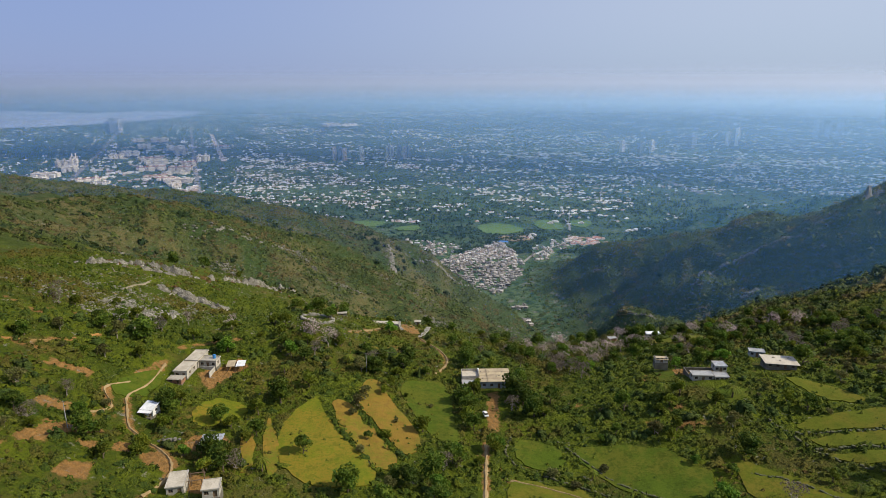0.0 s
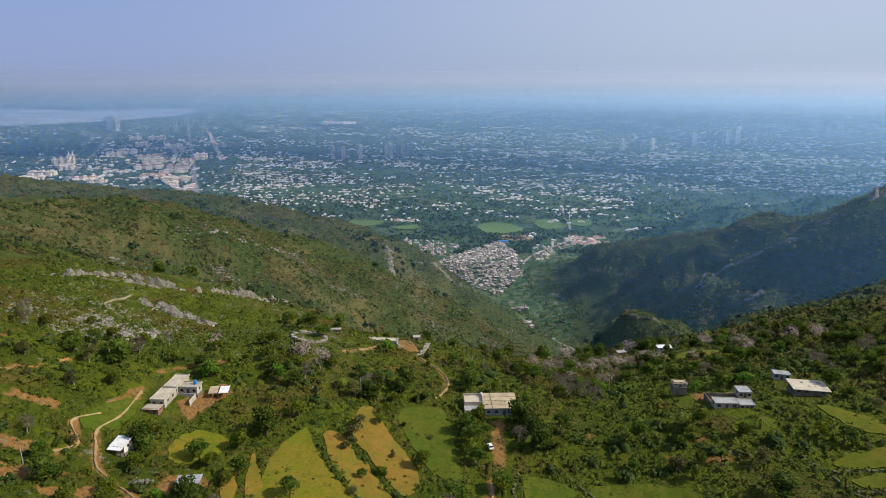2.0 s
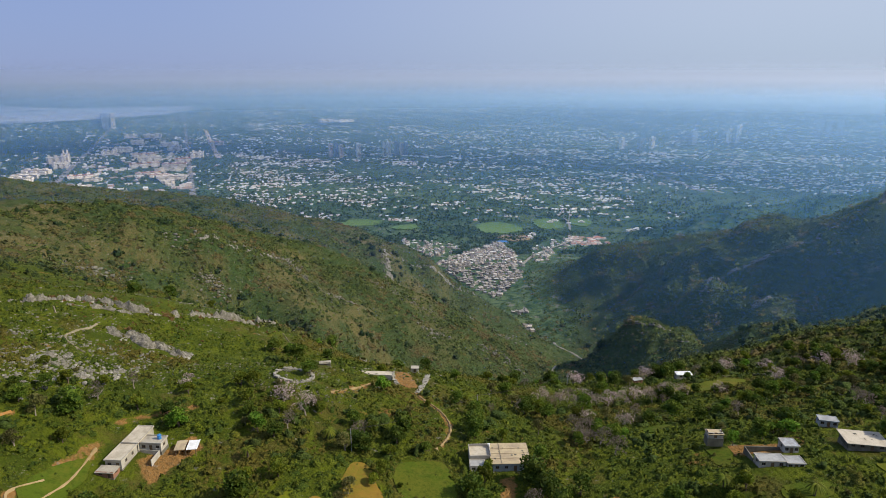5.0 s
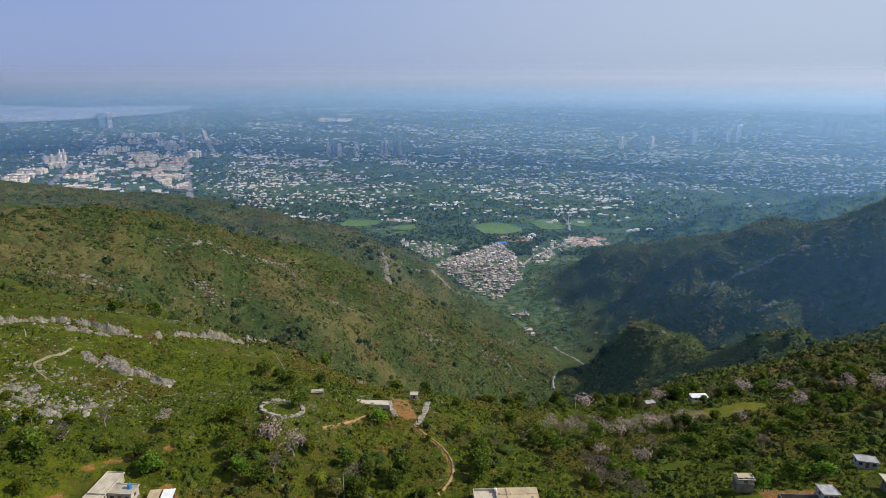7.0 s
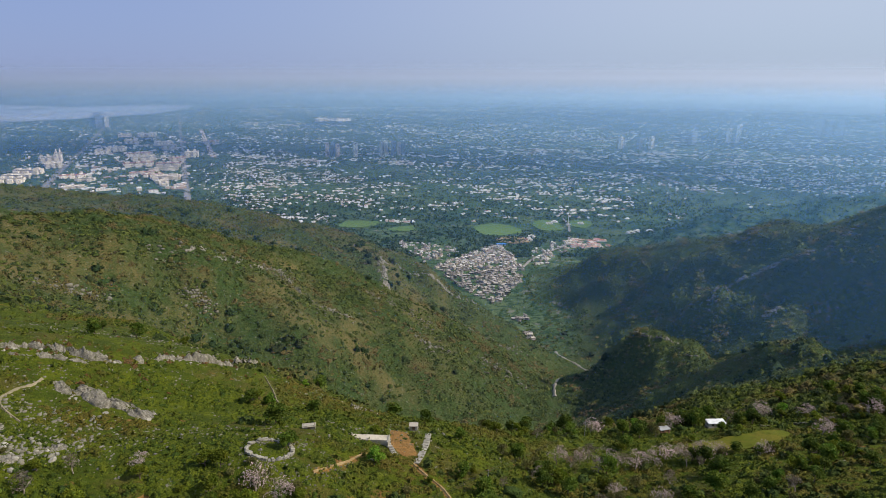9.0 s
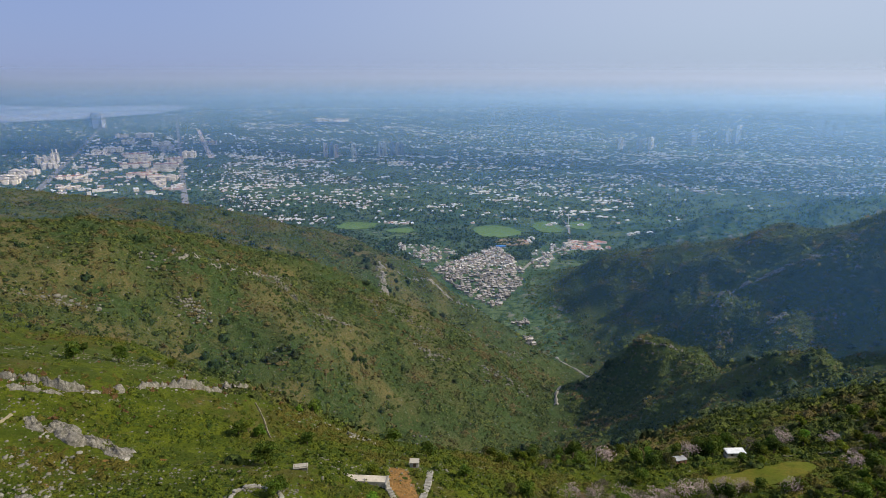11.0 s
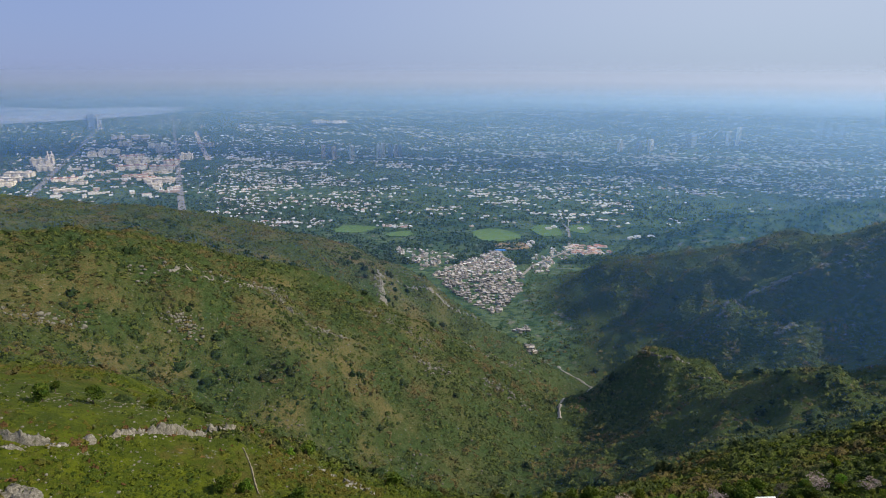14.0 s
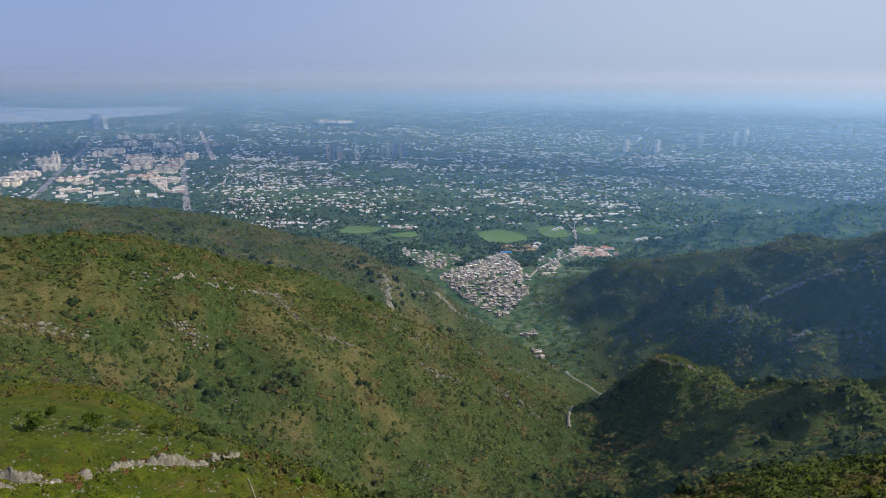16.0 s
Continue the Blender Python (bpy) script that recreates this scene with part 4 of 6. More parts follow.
dry_wall([(24, 208), (21, 199), (24, 192), (33, 187), (46, 180), (60, 171)], 0.7, "low stone bank round a meadow", 0.7)
dry_wall([(148, 369), (160, 371), (176, 372)], 1.0, "grey stone terrace wall above a clearing", 0.9)
dry_wall([(96, 181), (104, 177), (112, 168), (124, 153)], 0.7, "low stone bank below a bare tree", 0.7)


def pole(x, y, hgt, label):
    e = base("utility_pole", x, y, 0, label, "utility pole")
    bm = bmesh.new()
    bmesh.ops.create_cone(bm, segments=8, radius1=0.16, radius2=0.09, depth=hgt + 1, cap_ends=True, matrix=Matrix.Translation((0, 0, hgt / 2 - 0.5)))
    part("shaft", bm, GREY_ROOF, e)
    bm = bmesh.new()
    box(bm, -0.9, -0.06, hgt - 0.5, 0.9, 0.06, hgt - 0.38)
    part("crossarm", bm, WOOD, e)


POLES = [(12, 287), (66, 374), (-32, 246), (-112, 176), (-150, 186)]
for x, y in POLES:
    pole(x, y, 9.0, "slim grey utility pole with a crossarm")


def cable(a, b, sag):
    pts = []
    for i in range(17):
        u = i / 16
        pts.append(Vector(a).lerp(Vector(b), u) - Vector((0, 0, sag * 4 * u * (1 - u))))
    cu = bpy.data.curves.new("cable", "CURVE")
    cu.dimensions, cu.bevel_depth, cu.bevel_resolution = "3D", 0.035, 1
    sp = cu.splines.new("POLY")
    sp.points.add(16)
    for p, q in zip(sp.points, pts):
        p.co = (*q, 1)
    cu.materials.append(DARK)
    tagged(new("cable", cu), "thin dark overhead cable slung between poles", "cable", "overhead cables")


for (ax, ay), (bx, by) in ((POLES[0], POLES[2]), (POLES[0], POLES[1]), (POLES[3], POLES[4])):
    for o in (-0.7, 0.7):
        cable((ax + o, ay, ground_at(ax, ay) + 8.65), (bx + o, by, ground_at(bx, by) + 8.65), 2.0)

# ---- trees ----
BARK = plain_mat("bark", (0.16, 0.12, 0.09), (0.10, 0.075, 0.055), 0.8, relief=0.04)
GREY_BARK = plain_mat("grey_bark", (0.34, 0.29, 0.25), (0.24, 0.20, 0.17), 0.8, relief=0.03)
LEAF_DARK = leaf_mat("leaf_dark", (0.040, 0.078, 0.008), (0.105, 0.150, 0.014))
LEAF_MID = leaf_mat("leaf_mid", (0.072, 0.105, 0.008), (0.160, 0.185, 0.014))
LEAF_BRIGHT = leaf_mat("leaf_bright", (0.060, 0.140, 0.010), (0.140, 0.240, 0.022))
LEAF_OLIVE = leaf_mat("leaf_olive", (0.080, 0.088, 0.022), (0.160, 0.150, 0.048))
LEAF_TWIG = leaf_mat("leaf_twig", (0.120, 0.095, 0.070), (0.200, 0.165, 0.130), per_object=0.2)
BLOSSOM = leaf_mat("blossom", (0.24, 0.17, 0.15), (0.60, 0.48, 0.46), per_object=0.2, through=0.35)


def cards(points, sizes, rng, up=0.25):
    """Small bent leaf clumps, one quad each, at the given points: verts and faces."""
    n = len(points)
    a = rng.normal(size=(n, 3))
    a /= np.linalg.norm(a, axis=1, keepdims=True)
    b = rng.normal(size=(n, 3))
    b[:, 2] *= 0.7
    b -= a * (a * b).sum(1, keepdims=True)
    b /= np.linalg.norm(b, axis=1, keepdims=True)
    s = sizes[:, None]
    c = np.cross(a, b)
    q = np.stack([points - a * s - b * s * 0.6, points + a * s * 0.2 - b * s * 0.75 + c * s * 0.15, points + a * s + b * s * 0.55, points - a * s * 0.15 + b * s * 0.8 + c * s * 0.15], 1)
    return q.reshape(-1, 3), np.arange(n * 4).reshape(n, 4)


def branch(bm, p, d, length, r, depth, rng, tips):
    q = p + d * length
    axis = Vector((0, 0, 1)).rotation_difference(d).to_matrix().to_4x4()
    bmesh.ops.create_cone(bm, segments=5, radius1=r, radius2=r * 0.62, depth=length, cap_ends=True, matrix=Matrix.Translation((p + q) / 2) @ axis)
    tips.append(q)
    if depth:
        for _ in range(3 if depth > 1 else 4):
            e = (d + Vector(rng.normal(size=3)) * 0.55 + Vector((0, 0, 0.12))).normalized()
            branch(bm, p + d * length * rng.uniform(0.7, 1.0), e, length * rng.uniform(0.5, 0.75), r * 0.55, depth - 1, rng, tips)


def make_tree(seed, name, height, radius, leaf, bark, count, size, label, category="tree", squat=0.75, core=True, depth=2, trunk=0.24):
    """A tapered, forked trunk and an uneven crown of leaf clumps on several lobes."""
    rng = np.random.RandomState(seed)
    e = tagged(new(name), label, category)
    bm, tips = bmesh.new(), []
    branch(bm, Vector((0, 0, -0.6)), Vector((rng.normal() * 0.06, rng.normal() * 0.06, 1)).normalized(), height * trunk + 0.6, height * 0.03 + 0.06, depth, rng, tips)
    part("trunk", bm, bark, e)
    lobes = []
    k = 7
    for i in range(k):
        a, rr = rng.uniform(0, 6.28), radius * math.sqrt(rng.uniform(0.02, 0.5))
        lobes.append((rr * math.cos(a), rr * math.sin(a), height * rng.uniform(0.30, 0.78), radius * rng.uniform(0.38, 0.62)))
    lobes.append((0, 0, height * 0.72, radius * 0.62))
    pts, siz = [], []
    for lx, ly, lz, lr in lobes:
        m = int(count / len(lobes))
        v = rng.normal(size=(m, 3))
        v /= np.linalg.norm(v, axis=1, keepdims=True)
        v[:, 2] = np.where(v[:, 2] < -0.35, -v[:, 2], v[:, 2])
        rad = lr * rng.uniform(0.55, 1.12, size=(m, 1)) ** 0.6
        p = v * rad
        p[:, 2] *= squat
        pts.append(p + (lx, ly, lz))
        siz.append(rng.uniform(0.6, 1.3, size=m) * size)
    pts, siz = np.concatenate(pts), np.concatenate(siz)
    verts, faces = cards(pts, siz, rng)
    verts, faces = list(map(tuple, verts)), [tuple(f) for f in faces]
    if core:
        for lx, ly, lz, lr in lobes[3:]:
            b = bmesh.new()
            bmesh.ops.create_icosphere(b, subdivisions=1, radius=lr * 0.72)
            n0 = len(verts)
            for v in b.verts:
                j = rng.uniform(0.75, 1.2)
                verts.append((lx + v.co.x * j, ly + v.co.y * j, lz + v.co.z * j * squat))
            faces += [tuple(n0 + v.index for v in f.verts) for f in b.faces]
            b.free()
    mesh_object("crown", verts, faces, leaf, e)
    return e


def make_palm(seed, height, label):
    rng = np.random.RandomState(seed)
    e = tagged(new("palm_tree"), label, "palm")
    bm = bmesh.new()
    bmesh.ops.create_cone(bm, segments=8, radius1=0.3, radius2=0.2, depth=height + 0.6, cap_ends=True, matrix=Matrix.Translation((0, 0, height / 2 - 0.3)))
    part("trunk", bm, BARK, e)
    for i in range(20):
        a, lift = i * 2.4, rng.uniform(0.2, 1.0)
        verts, faces = [], []
        for j in range(6):
            u = j / 5
            out, z = 2.6 * u, height + lift * 1.8 * u - 2.4 * u * u
            w = 0.32 * (1 - abs(u - 0.4))
            for s in (-1, 0, 1):
                verts.append((out * math.cos(a) - s * w * math.sin(a), out * math.sin(a) + s * w * math.cos(a), z - 0.12 * abs(s)))
        for j in range(5):
            for s in (0, 1):
                k = j * 3 + s
                faces.append((k, k + 1, k + 4, k + 3))
        mesh_object("frond", verts, faces, LEAF_MID, e)
    return e


KINDS = {"dark": [], "mid": [], "bright": [], "olive": [], "pink": [], "bare": [], "palm": [], "bush": []}
for i in range(4):
    KINDS["dark"].append(make_tree(10 + i, "broadleaf_tree", 8.0 + i * 0.7, 3.8 + 0.3 * i, LEAF_DARK, BARK, 800, 0.40, "dense dark green broadleaf tree"))
for i in range(3):
    KINDS["mid"].append(make_tree(20 + i, "round_tree", 6.2 + i * 0.6, 3.0, LEAF_MID, BARK, 640, 0.35, "rounded mid-green tree on the slope"))
for i in range(2):
    KINDS["bright"].append(make_tree(30 + i, "broadleaf_tree", 6.5 + i, 3.2, LEAF_BRIGHT, BARK, 700, 0.34, "fresh bright green broadleaf tree"))
for i in range(3):
    KINDS["olive"].append(make_tree(40 + i, "thorn_tree", 5.6 + i * 0.7, 2.9, LEAF_OLIVE, GREY_BARK, 620, 0.30, "thin olive-grey tree with sparse leaves", core=False))
for i in range(3):
    KINDS["pink"].append(make_tree(50 + i, "blossom_tree", 7.6 + i * 0.6, 4.7, BLOSSOM, GREY_BARK, 480, 0.22, "leafless tree covered in pale pink blossom", core=False, depth=3))
for i in range(2):
    KINDS["bare"].append(make_tree(60 + i, "bare_tree", 7.0 + i, 3.3, LEAF_TWIG, GREY_BARK, 380, 0.22, "bare grey-brown tree with fine twigs", core=False, depth=3))
KINDS["palm"].append(make_palm(70, 4.2, "short palm with drooping green fronds"))
for i in range(4):
    KINDS["bush"].append(make_tree(80 + i, "bush", 2.6 + 0.4 * i, 1.9, LEAF_DARK if i % 2 else LEAF_MID, BARK, 420, 0.27, "low rounded green bush in the grass", "bush", squat=0.8, depth=1, trunk=0.2))
for i in range(2):
    KINDS["bush"].append(make_tree(90 + i, "bush", 2.4, 1.8, LEAF_OLIVE, BARK, 320, 0.25, "low dry olive bush on the slope", "bush", squat=0.8, depth=1, trunk=0.2))
USED = set()


def plant(kind, x, y, size=1.0, which=None):
    src = KINDS[kind][which if which is not None else random.randrange(len(KINDS[kind]))]
    m = pose(x, y, ground_at(x, y), random.uniform(-4, 4), random.uniform(-4, 4), random.uniform(0, 360))
    if src.name not in USED:
        USED.add(src.name)
        src.scale = (1, 1, 1)
        src.matrix_world = m @ Matrix.Diagonal((size, size, size, 1))
        return src
    ob = copy_thing(src, m)
    ob.scale = (size, size, size * random.uniform(0.88, 1.12))
    return ob


KEEP_OUT = [rounded(p[3], 1) for p in PLOTS] + DIRT
HOUSES = [(-99, 231, 15), (-92, 239, 7), (-80, 238, 5), (-101, 198, 5), (-76, 193, 6), (-88, 190, 4), (-77, 168, 8), (-66, 162, 6), (17, 248, 13), (103, 236, 12), (112, 245, 7), (92, 249, 6),
          (134, 245, 10), (140, 266, 6), (130, 376, 7), (-59, 282, 9), (15, 221, 5), (-22, 306, 6), (-9, 315, 5), (-15, 330, 4), (-52, 308, 5),
          (-146, 317, 5), (-138, 316, 5), (-130, 315, 5), (-122, 314, 5), (-115, 313, 4), (-133, 254, 4), (-128, 264, 4), (-123, 274, 4), (-148, 270, 4)]
LINES = [[(-107, 230), (-107, 216), (-109, 205), (-106, 198), (-101, 189), (-95, 185), (-88, 181), (-82, 175), (-79, 166)], [(15, 203), (14, 190), (13, 175), (12, 160)], [(-14, 297), (-3, 284), (1, 273), (0, 262)],
         [(150, 885), (162, 935), (172, 985), (190, 1030), (228, 1105), (252, 1130), (262, 1150), (255, 1185), (240, 1232), (230, 1290)],
         [(-154, 319), (-156, 307), (-155, 298), (-147, 290), (-140, 286)], [(-91, 385), (-83, 370), (-74, 349)], [(-107, 244), (-99, 251), (-88, 258)]]


def free_mask(x, y, gap=1.0):
    ok = np.ones(x.shape, bool)
    for p in KEEP_OUT:
        ok &= ~inside(x, y, p)
    for hx, hy, r in HOUSES:
        ok &= np.hypot(x - hx, y - hy) > r * gap
    for l in LINES:
        for (ax, ay), (bx, by) in zip(l, l[1:]):
            dx, dy = bx - ax, by - ay
            u = np.clip(((x - ax) * dx + (y - ay) * dy) / (dx * dx + dy * dy), 0, 1)
            ok &= np.hypot(x - ax - u * dx, y - ay - u * dy) > (1.8 if ay < 600 else 6.5)
    return ok


# trees that stand out
for kind, x, y, s in [
    ("dark", -60, 217, 1.15), ("dark", -45, 187, 0.75), ("dark", -96, 205, 0.95), ("dark", -92, 201, 0.9), ("mid", -93, 209, 0.9), ("mid", -91, 197, 0.8), ("bright", -89, 247, 1.15),
    ("dark", -72, 180, 1.0), ("dark", -66, 174, 0.95), ("mid", -70, 170, 0.9), ("bright", -80, 180, 0.6), ("dark", -77, 203, 0.85), ("mid", -72, 199, 0.9), ("palm", -55, 176, 1.0),
    ("mid", 17, 199, 1.05), ("bright", 17.5, 200, 0.9), ("dark", 3, 190, 0.9), ("dark", -3, 181, 1.05), ("bare", 0, 186, 1.0), ("dark", -10, 177, 0.9), ("mid", 12, 190, 0.6), ("bright", -1, 174, 0.9),
    ("dark", 8, 232, 1.0), ("dark", 10, 224, 0.9), ("mid", 9, 218, 0.85), ("dark", 11, 212, 0.8), ("mid", 12, 237, 0.9), ("bush", 13, 243, 1.2), ("dark", 27, 238, 1.1), ("dark", 31, 230, 1.15), ("olive", 30, 244, 1.0),
    ("bare", 26, 226, 0.9), ("dark", 34, 222, 1.0), ("bare", 101, 167, 1.1), ("bright", 83, 169, 1.1), ("dark", 79, 166, 0.8), ("bright", 97, 251, 0.75), ("bright", 118, 256, 1.05), ("dark", 121, 262, 1.1), ("mid", 115, 259, 0.9),
    ("pink", 71, 382, 1.15), ("pink", 66, 329, 1.1), ("pink", 76, 328, 1.2), ("pink", 91, 336, 1.05), ("pink", 44, 331, 0.95), ("pink", 105, 330, 1.1), ("pink", 160, 392, 1.25), ("pink", 108, 376, 1.1), ("pink", 198, 368, 1.1),
    ("pink", 208, 360, 1.2), ("pink", 166, 351, 1.0), ("pink", -58, 263, 1.15), ("pink", -50, 260, 1.0), ("pink", 128, 329, 0.9), ("pink", 55, 336, 0.9), ("bare", 190, 374, 1.1), ("bare", 60, 342, 1.0), ("pink", 58, 296, 0.8),
    ("pink", 71, 288, 0.9), ("bare", 84, 312, 0.9), ("bare", 118, 290, 1.0), ("bare", 52, 275, 1.1), ("pink", -95, 270, 0.7), ("bare", 55, 262, 1.1), ("dark", 118, 385, 1.3), ("dark", 126, 388, 1.25), ("dark", 122, 380, 1.0),
    ("bright", 92, 380, 1.0), ("dark", 90, 366, 1.0), ("dark", -53, 287, 0.6), ("mid", -84, 352, 0.9), ("bright", -78, 350, 0.9), ("dark", -86, 346, 0.8), ("bush", -27, 192, 1.0), ("bush", -20, 203, 1.0), ("bush", -33, 214, 1.0),
    ("olive", -32, 219, 0.9), ("olive", -30, 225, 0.9), ("bush", -26, 200, 0.8), ("bush", -17, 212, 0.7), ("bush", -5, 226, 0.6), ("bush", -15, 232, 0.6), ("mid", -23, 231, 0.7), ("mid", -21, 236, 0.75), ("mid", -64, 190, 0.8),
    ("dark", -54, 284, 0.62), ("pink", 84, 330, 0.9), ("pink", 60, 325, 0.8), ("pink", 98, 338, 0.85), ("bare", 72, 334, 0.9), ("bare", 50, 330, 0.9), ("pink", 112, 334, 0.8), ("bare", 96, 326, 0.8), ("pink", 178, 384, 1.0), ("bare", 176, 362, 1.0),
    ("palm", 106, 219, 1.2), ("palm", 83, 226, 1.2), ("palm", -63, 236, 1.0), ("palm", -40, 250, 1.0), ("palm", 48, 186, 0.8), ("bush", 53, 189, 1.1), ("bush", 36, 187, 1.3), ("bush", 42, 181, 1.1), ("olive", 100, 204, 1.0),
]:
    plant(kind, x, y, s)

# the rest of the wood on the shelf and its slopes
rng = np.random.RandomState(7)
xs, ys = rng.uniform(-185, 240, 5200), rng.uniform(140, 420, 5200)
d = 0.10 + 0.05 * waves(xs, ys, 11, 60)
WOODS = ((70, 228, 42, 22, 0.40), (-60, 252, 55, 16, 0.55), (-125, 250, 35, 20, 0.45), (-140, 180, 35, 30, 0.5), (185, 250, 45, 40, 0.60), (110, 300, 70, 35, 0.42), (40, 290, 40, 30, 0.30), (120, 375, 70, 20, 0.45),
         (75, 205, 30, 10, 0.4), (-20, 262, 40, 12, 0.45), (200, 330, 50, 50, 0.5), (-95, 178, 14, 12, 0.5), (100, 214, 30, 8, 0.45), (-70, 186, 14, 9, 0.5), (-10, 172, 30, 7, 0.4), (210, 210, 40, 40, 0.5))
for cx, cy, sx, sy, w in WOODS:
    d += w * np.exp(-((xs - cx) / sx) ** 2 - ((ys - cy) / sy) ** 2)
d -= 0.55 * np.exp(-((xs + 150) / 55) ** 2 - ((ys - 320) / 45) ** 2)
ok = free_mask(xs, ys, 1.05) & (rng.uniform(size=xs.shape) < d * 0.42)
near = 0
taken = []
for x, y in zip(xs[ok], ys[ok]):
    if near >= 460 or any((x - a) ** 2 + (y - b) ** 2 < 9 for a, b in taken):
        continue
    taken.append((x, y))
    near += 1
    kind = rng.choice(["dark", "mid", "olive", "bush", "bare", "bright"], p=[0.30, 0.27, 0.14, 0.19, 0.06, 0.04])
    plant(kind, float(x), float(y), float(rng.uniform(0.55, 1.05)))

# ---- scrub: countless low bushes on the slopes ----
def dome(rings, sides):
    """A plain bush form: rings of points from the crown down; verts and triangles."""
    v, f = [(0, 0, 1.0)], []
    for k in range(rings):
        u = (k + 1) / rings
        for i in range(sides):
            a = 2 * math.pi * (i + 0.5 * (k % 2)) / sides
            v.append((math.sin(u * 1.75) * math.cos(a), math.sin(u * 1.75) * math.sin(a), math.cos(u * 1.75)))
    for i in range(sides):
        f.append((0, 1 + i, 1 + (i + 1) % sides))
        for k in range(rings - 1):
            a, b = 1 + k * sides + i, 1 + k * sides + (i + 1) % sides
            f += [(a, a + sides, b), (b, a + sides, b + sides)]
    return np.array(v), np.array(f)


def fast_mesh(name, verts, faces, material, smooth=False):
    me = bpy.data.meshes.new(name)
    n = faces.shape[1]
    me.vertices.add(len(verts))
    me.vertices.foreach_set("co", np.ascontiguousarray(verts, dtype=np.float32).ravel())
    me.loops.add(faces.size)
    me.loops.foreach_set("vertex_index", faces.ravel().astype(np.int32))
    me.polygons.add(len(faces))
    me.polygons.foreach_set("loop_start", np.arange(0, faces.size, n, dtype=np.int32))
    if smooth:
        me.polygons.foreach_set("use_smooth", np.ones(len(faces), dtype=bool))
    me.update(calc_edges=True)
    me.materials.append(material)
    return new(name, me)


def scrub(name, n_try, region, density, form, spread_r, material, label, seed, squat=0.8, edge=0.8, sprays=0):
    rng = np.random.RandomState(seed)
    x, y = rng.uniform(region[0], region[1], n_try), rng.uniform(region[2], region[3], n_try)
    keep = rng.uniform(size=n_try) < density(x, y)
    x, y = x[keep], y[keep]
    keep = free_mask(x, y, edge)
    x, y = x[keep], y[keep]
    z = land(x, y)
    n = len(x)
    v, f = dome(*form)
    r = spread_r * np.minimum(0.35 + rng.gamma(1.3, 0.55, n), 2.0)
    a = rng.uniform(0, 6.28, n)
    p = np.repeat(v[None], n, 0) * (1 + np.clip(rng.normal(size=(n, len(v), 1)) * 0.36, -0.6, 0.9))
    wide = rng.uniform(0.75, 1.35, n)
    px = (p[:, :, 0] * np.cos(a)[:, None] - p[:, :, 1] * np.sin(a)[:, None]) * (r * wide)[:, None] + x[:, None]
    py = (p[:, :, 0] * np.sin(a)[:, None] + p[:, :, 1] * np.cos(a)[:, None]) * r[:, None] + y[:, None]
    pz = (p[:, :, 2] * squat * rng.uniform(0.7, 1.3, n)[:, None] + 0.12) * r[:, None] + z[:, None]
    verts = np.stack([px, py, pz], -1).reshape(-1, 3)
    faces = (f[None] + (np.arange(n) * len(v))[:, None, None]).reshape(-1, 3)
    if sprays:
        out = rng.normal(size=(n, sprays, 3))
        out /= np.linalg.norm(out, axis=2, keepdims=True)
        out[:, :, 2] = np.abs(out[:, :, 2]) * squat + 0.1
        tip = np.stack([x, y, z], 1)[:, None] + out * r[:, None, None] * rng.uniform(0.75, 1.2, (n, sprays, 1)) * (1.1, 1.1, 1.0)
        cv, cf = cards(tip.reshape(-1, 3), np.repeat(r, sprays) * rng.uniform(0.28, 0.52, n * sprays), rng)
        cf = np.concatenate([cf[:, (0, 1, 2)], cf[:, (0, 2, 3)]]) + len(verts)
        verts, faces = np.concatenate([verts, cv]), np.concatenate([faces, cf])
    return tagged(fast_mesh(name, verts, faces, material, not sprays), label, "scrub", kind="stuff")


def shelf_density(x, y):
    d = 0.80 + 0.30 * waves(x, y, 21, 45) + 0.28 * waves(x, y, 22, 16)
    return np.clip(d - 0.30 * np.exp(-((x + 160) / 75) ** 2 - ((y - 360) / 70) ** 2) - 0.28 * np.exp(-((x + 125) / 65) ** 2 - ((y - 318) / 34) ** 2) - 0.90 * np.exp(-((x + 165) / 72) ** 4 - ((y - 408) / 46) ** 4), 0.05, 1) * (np.abs(x) < 0.74 * y + 30)


def hill_density(x, y):
    over = land(x, y, False) - plain(x, y)
    return np.clip(0.60 + 0.35 * waves(x, y, 23, 120) + 0.3 * waves(x, y, 24, 38), 0.05, 1) * (over > 5) * (np.hypot(x, y) > 400) * (np.abs(x) < 0.76 * y + 20) * (1 - 0.9 * np.exp(-((x + 190) / 70) ** 4 - ((y - 435) / 75) ** 4))


def bank_density(x, y):
    d = np.full(x.shape, 99.0)
    for l in BANKS:
        for (ax, ay), (bx, by) in zip(l, l[1:]):
            dx, dy = bx - ax, by - ay
            u = np.clip(((x - ax) * dx + (y - ay) * dy) / (dx * dx + dy * dy), 0, 1)
            d = np.minimum(d, np.hypot(x - ax - u * dx, y - ay - u * dy))
    return (d < 1.6).astype(float)


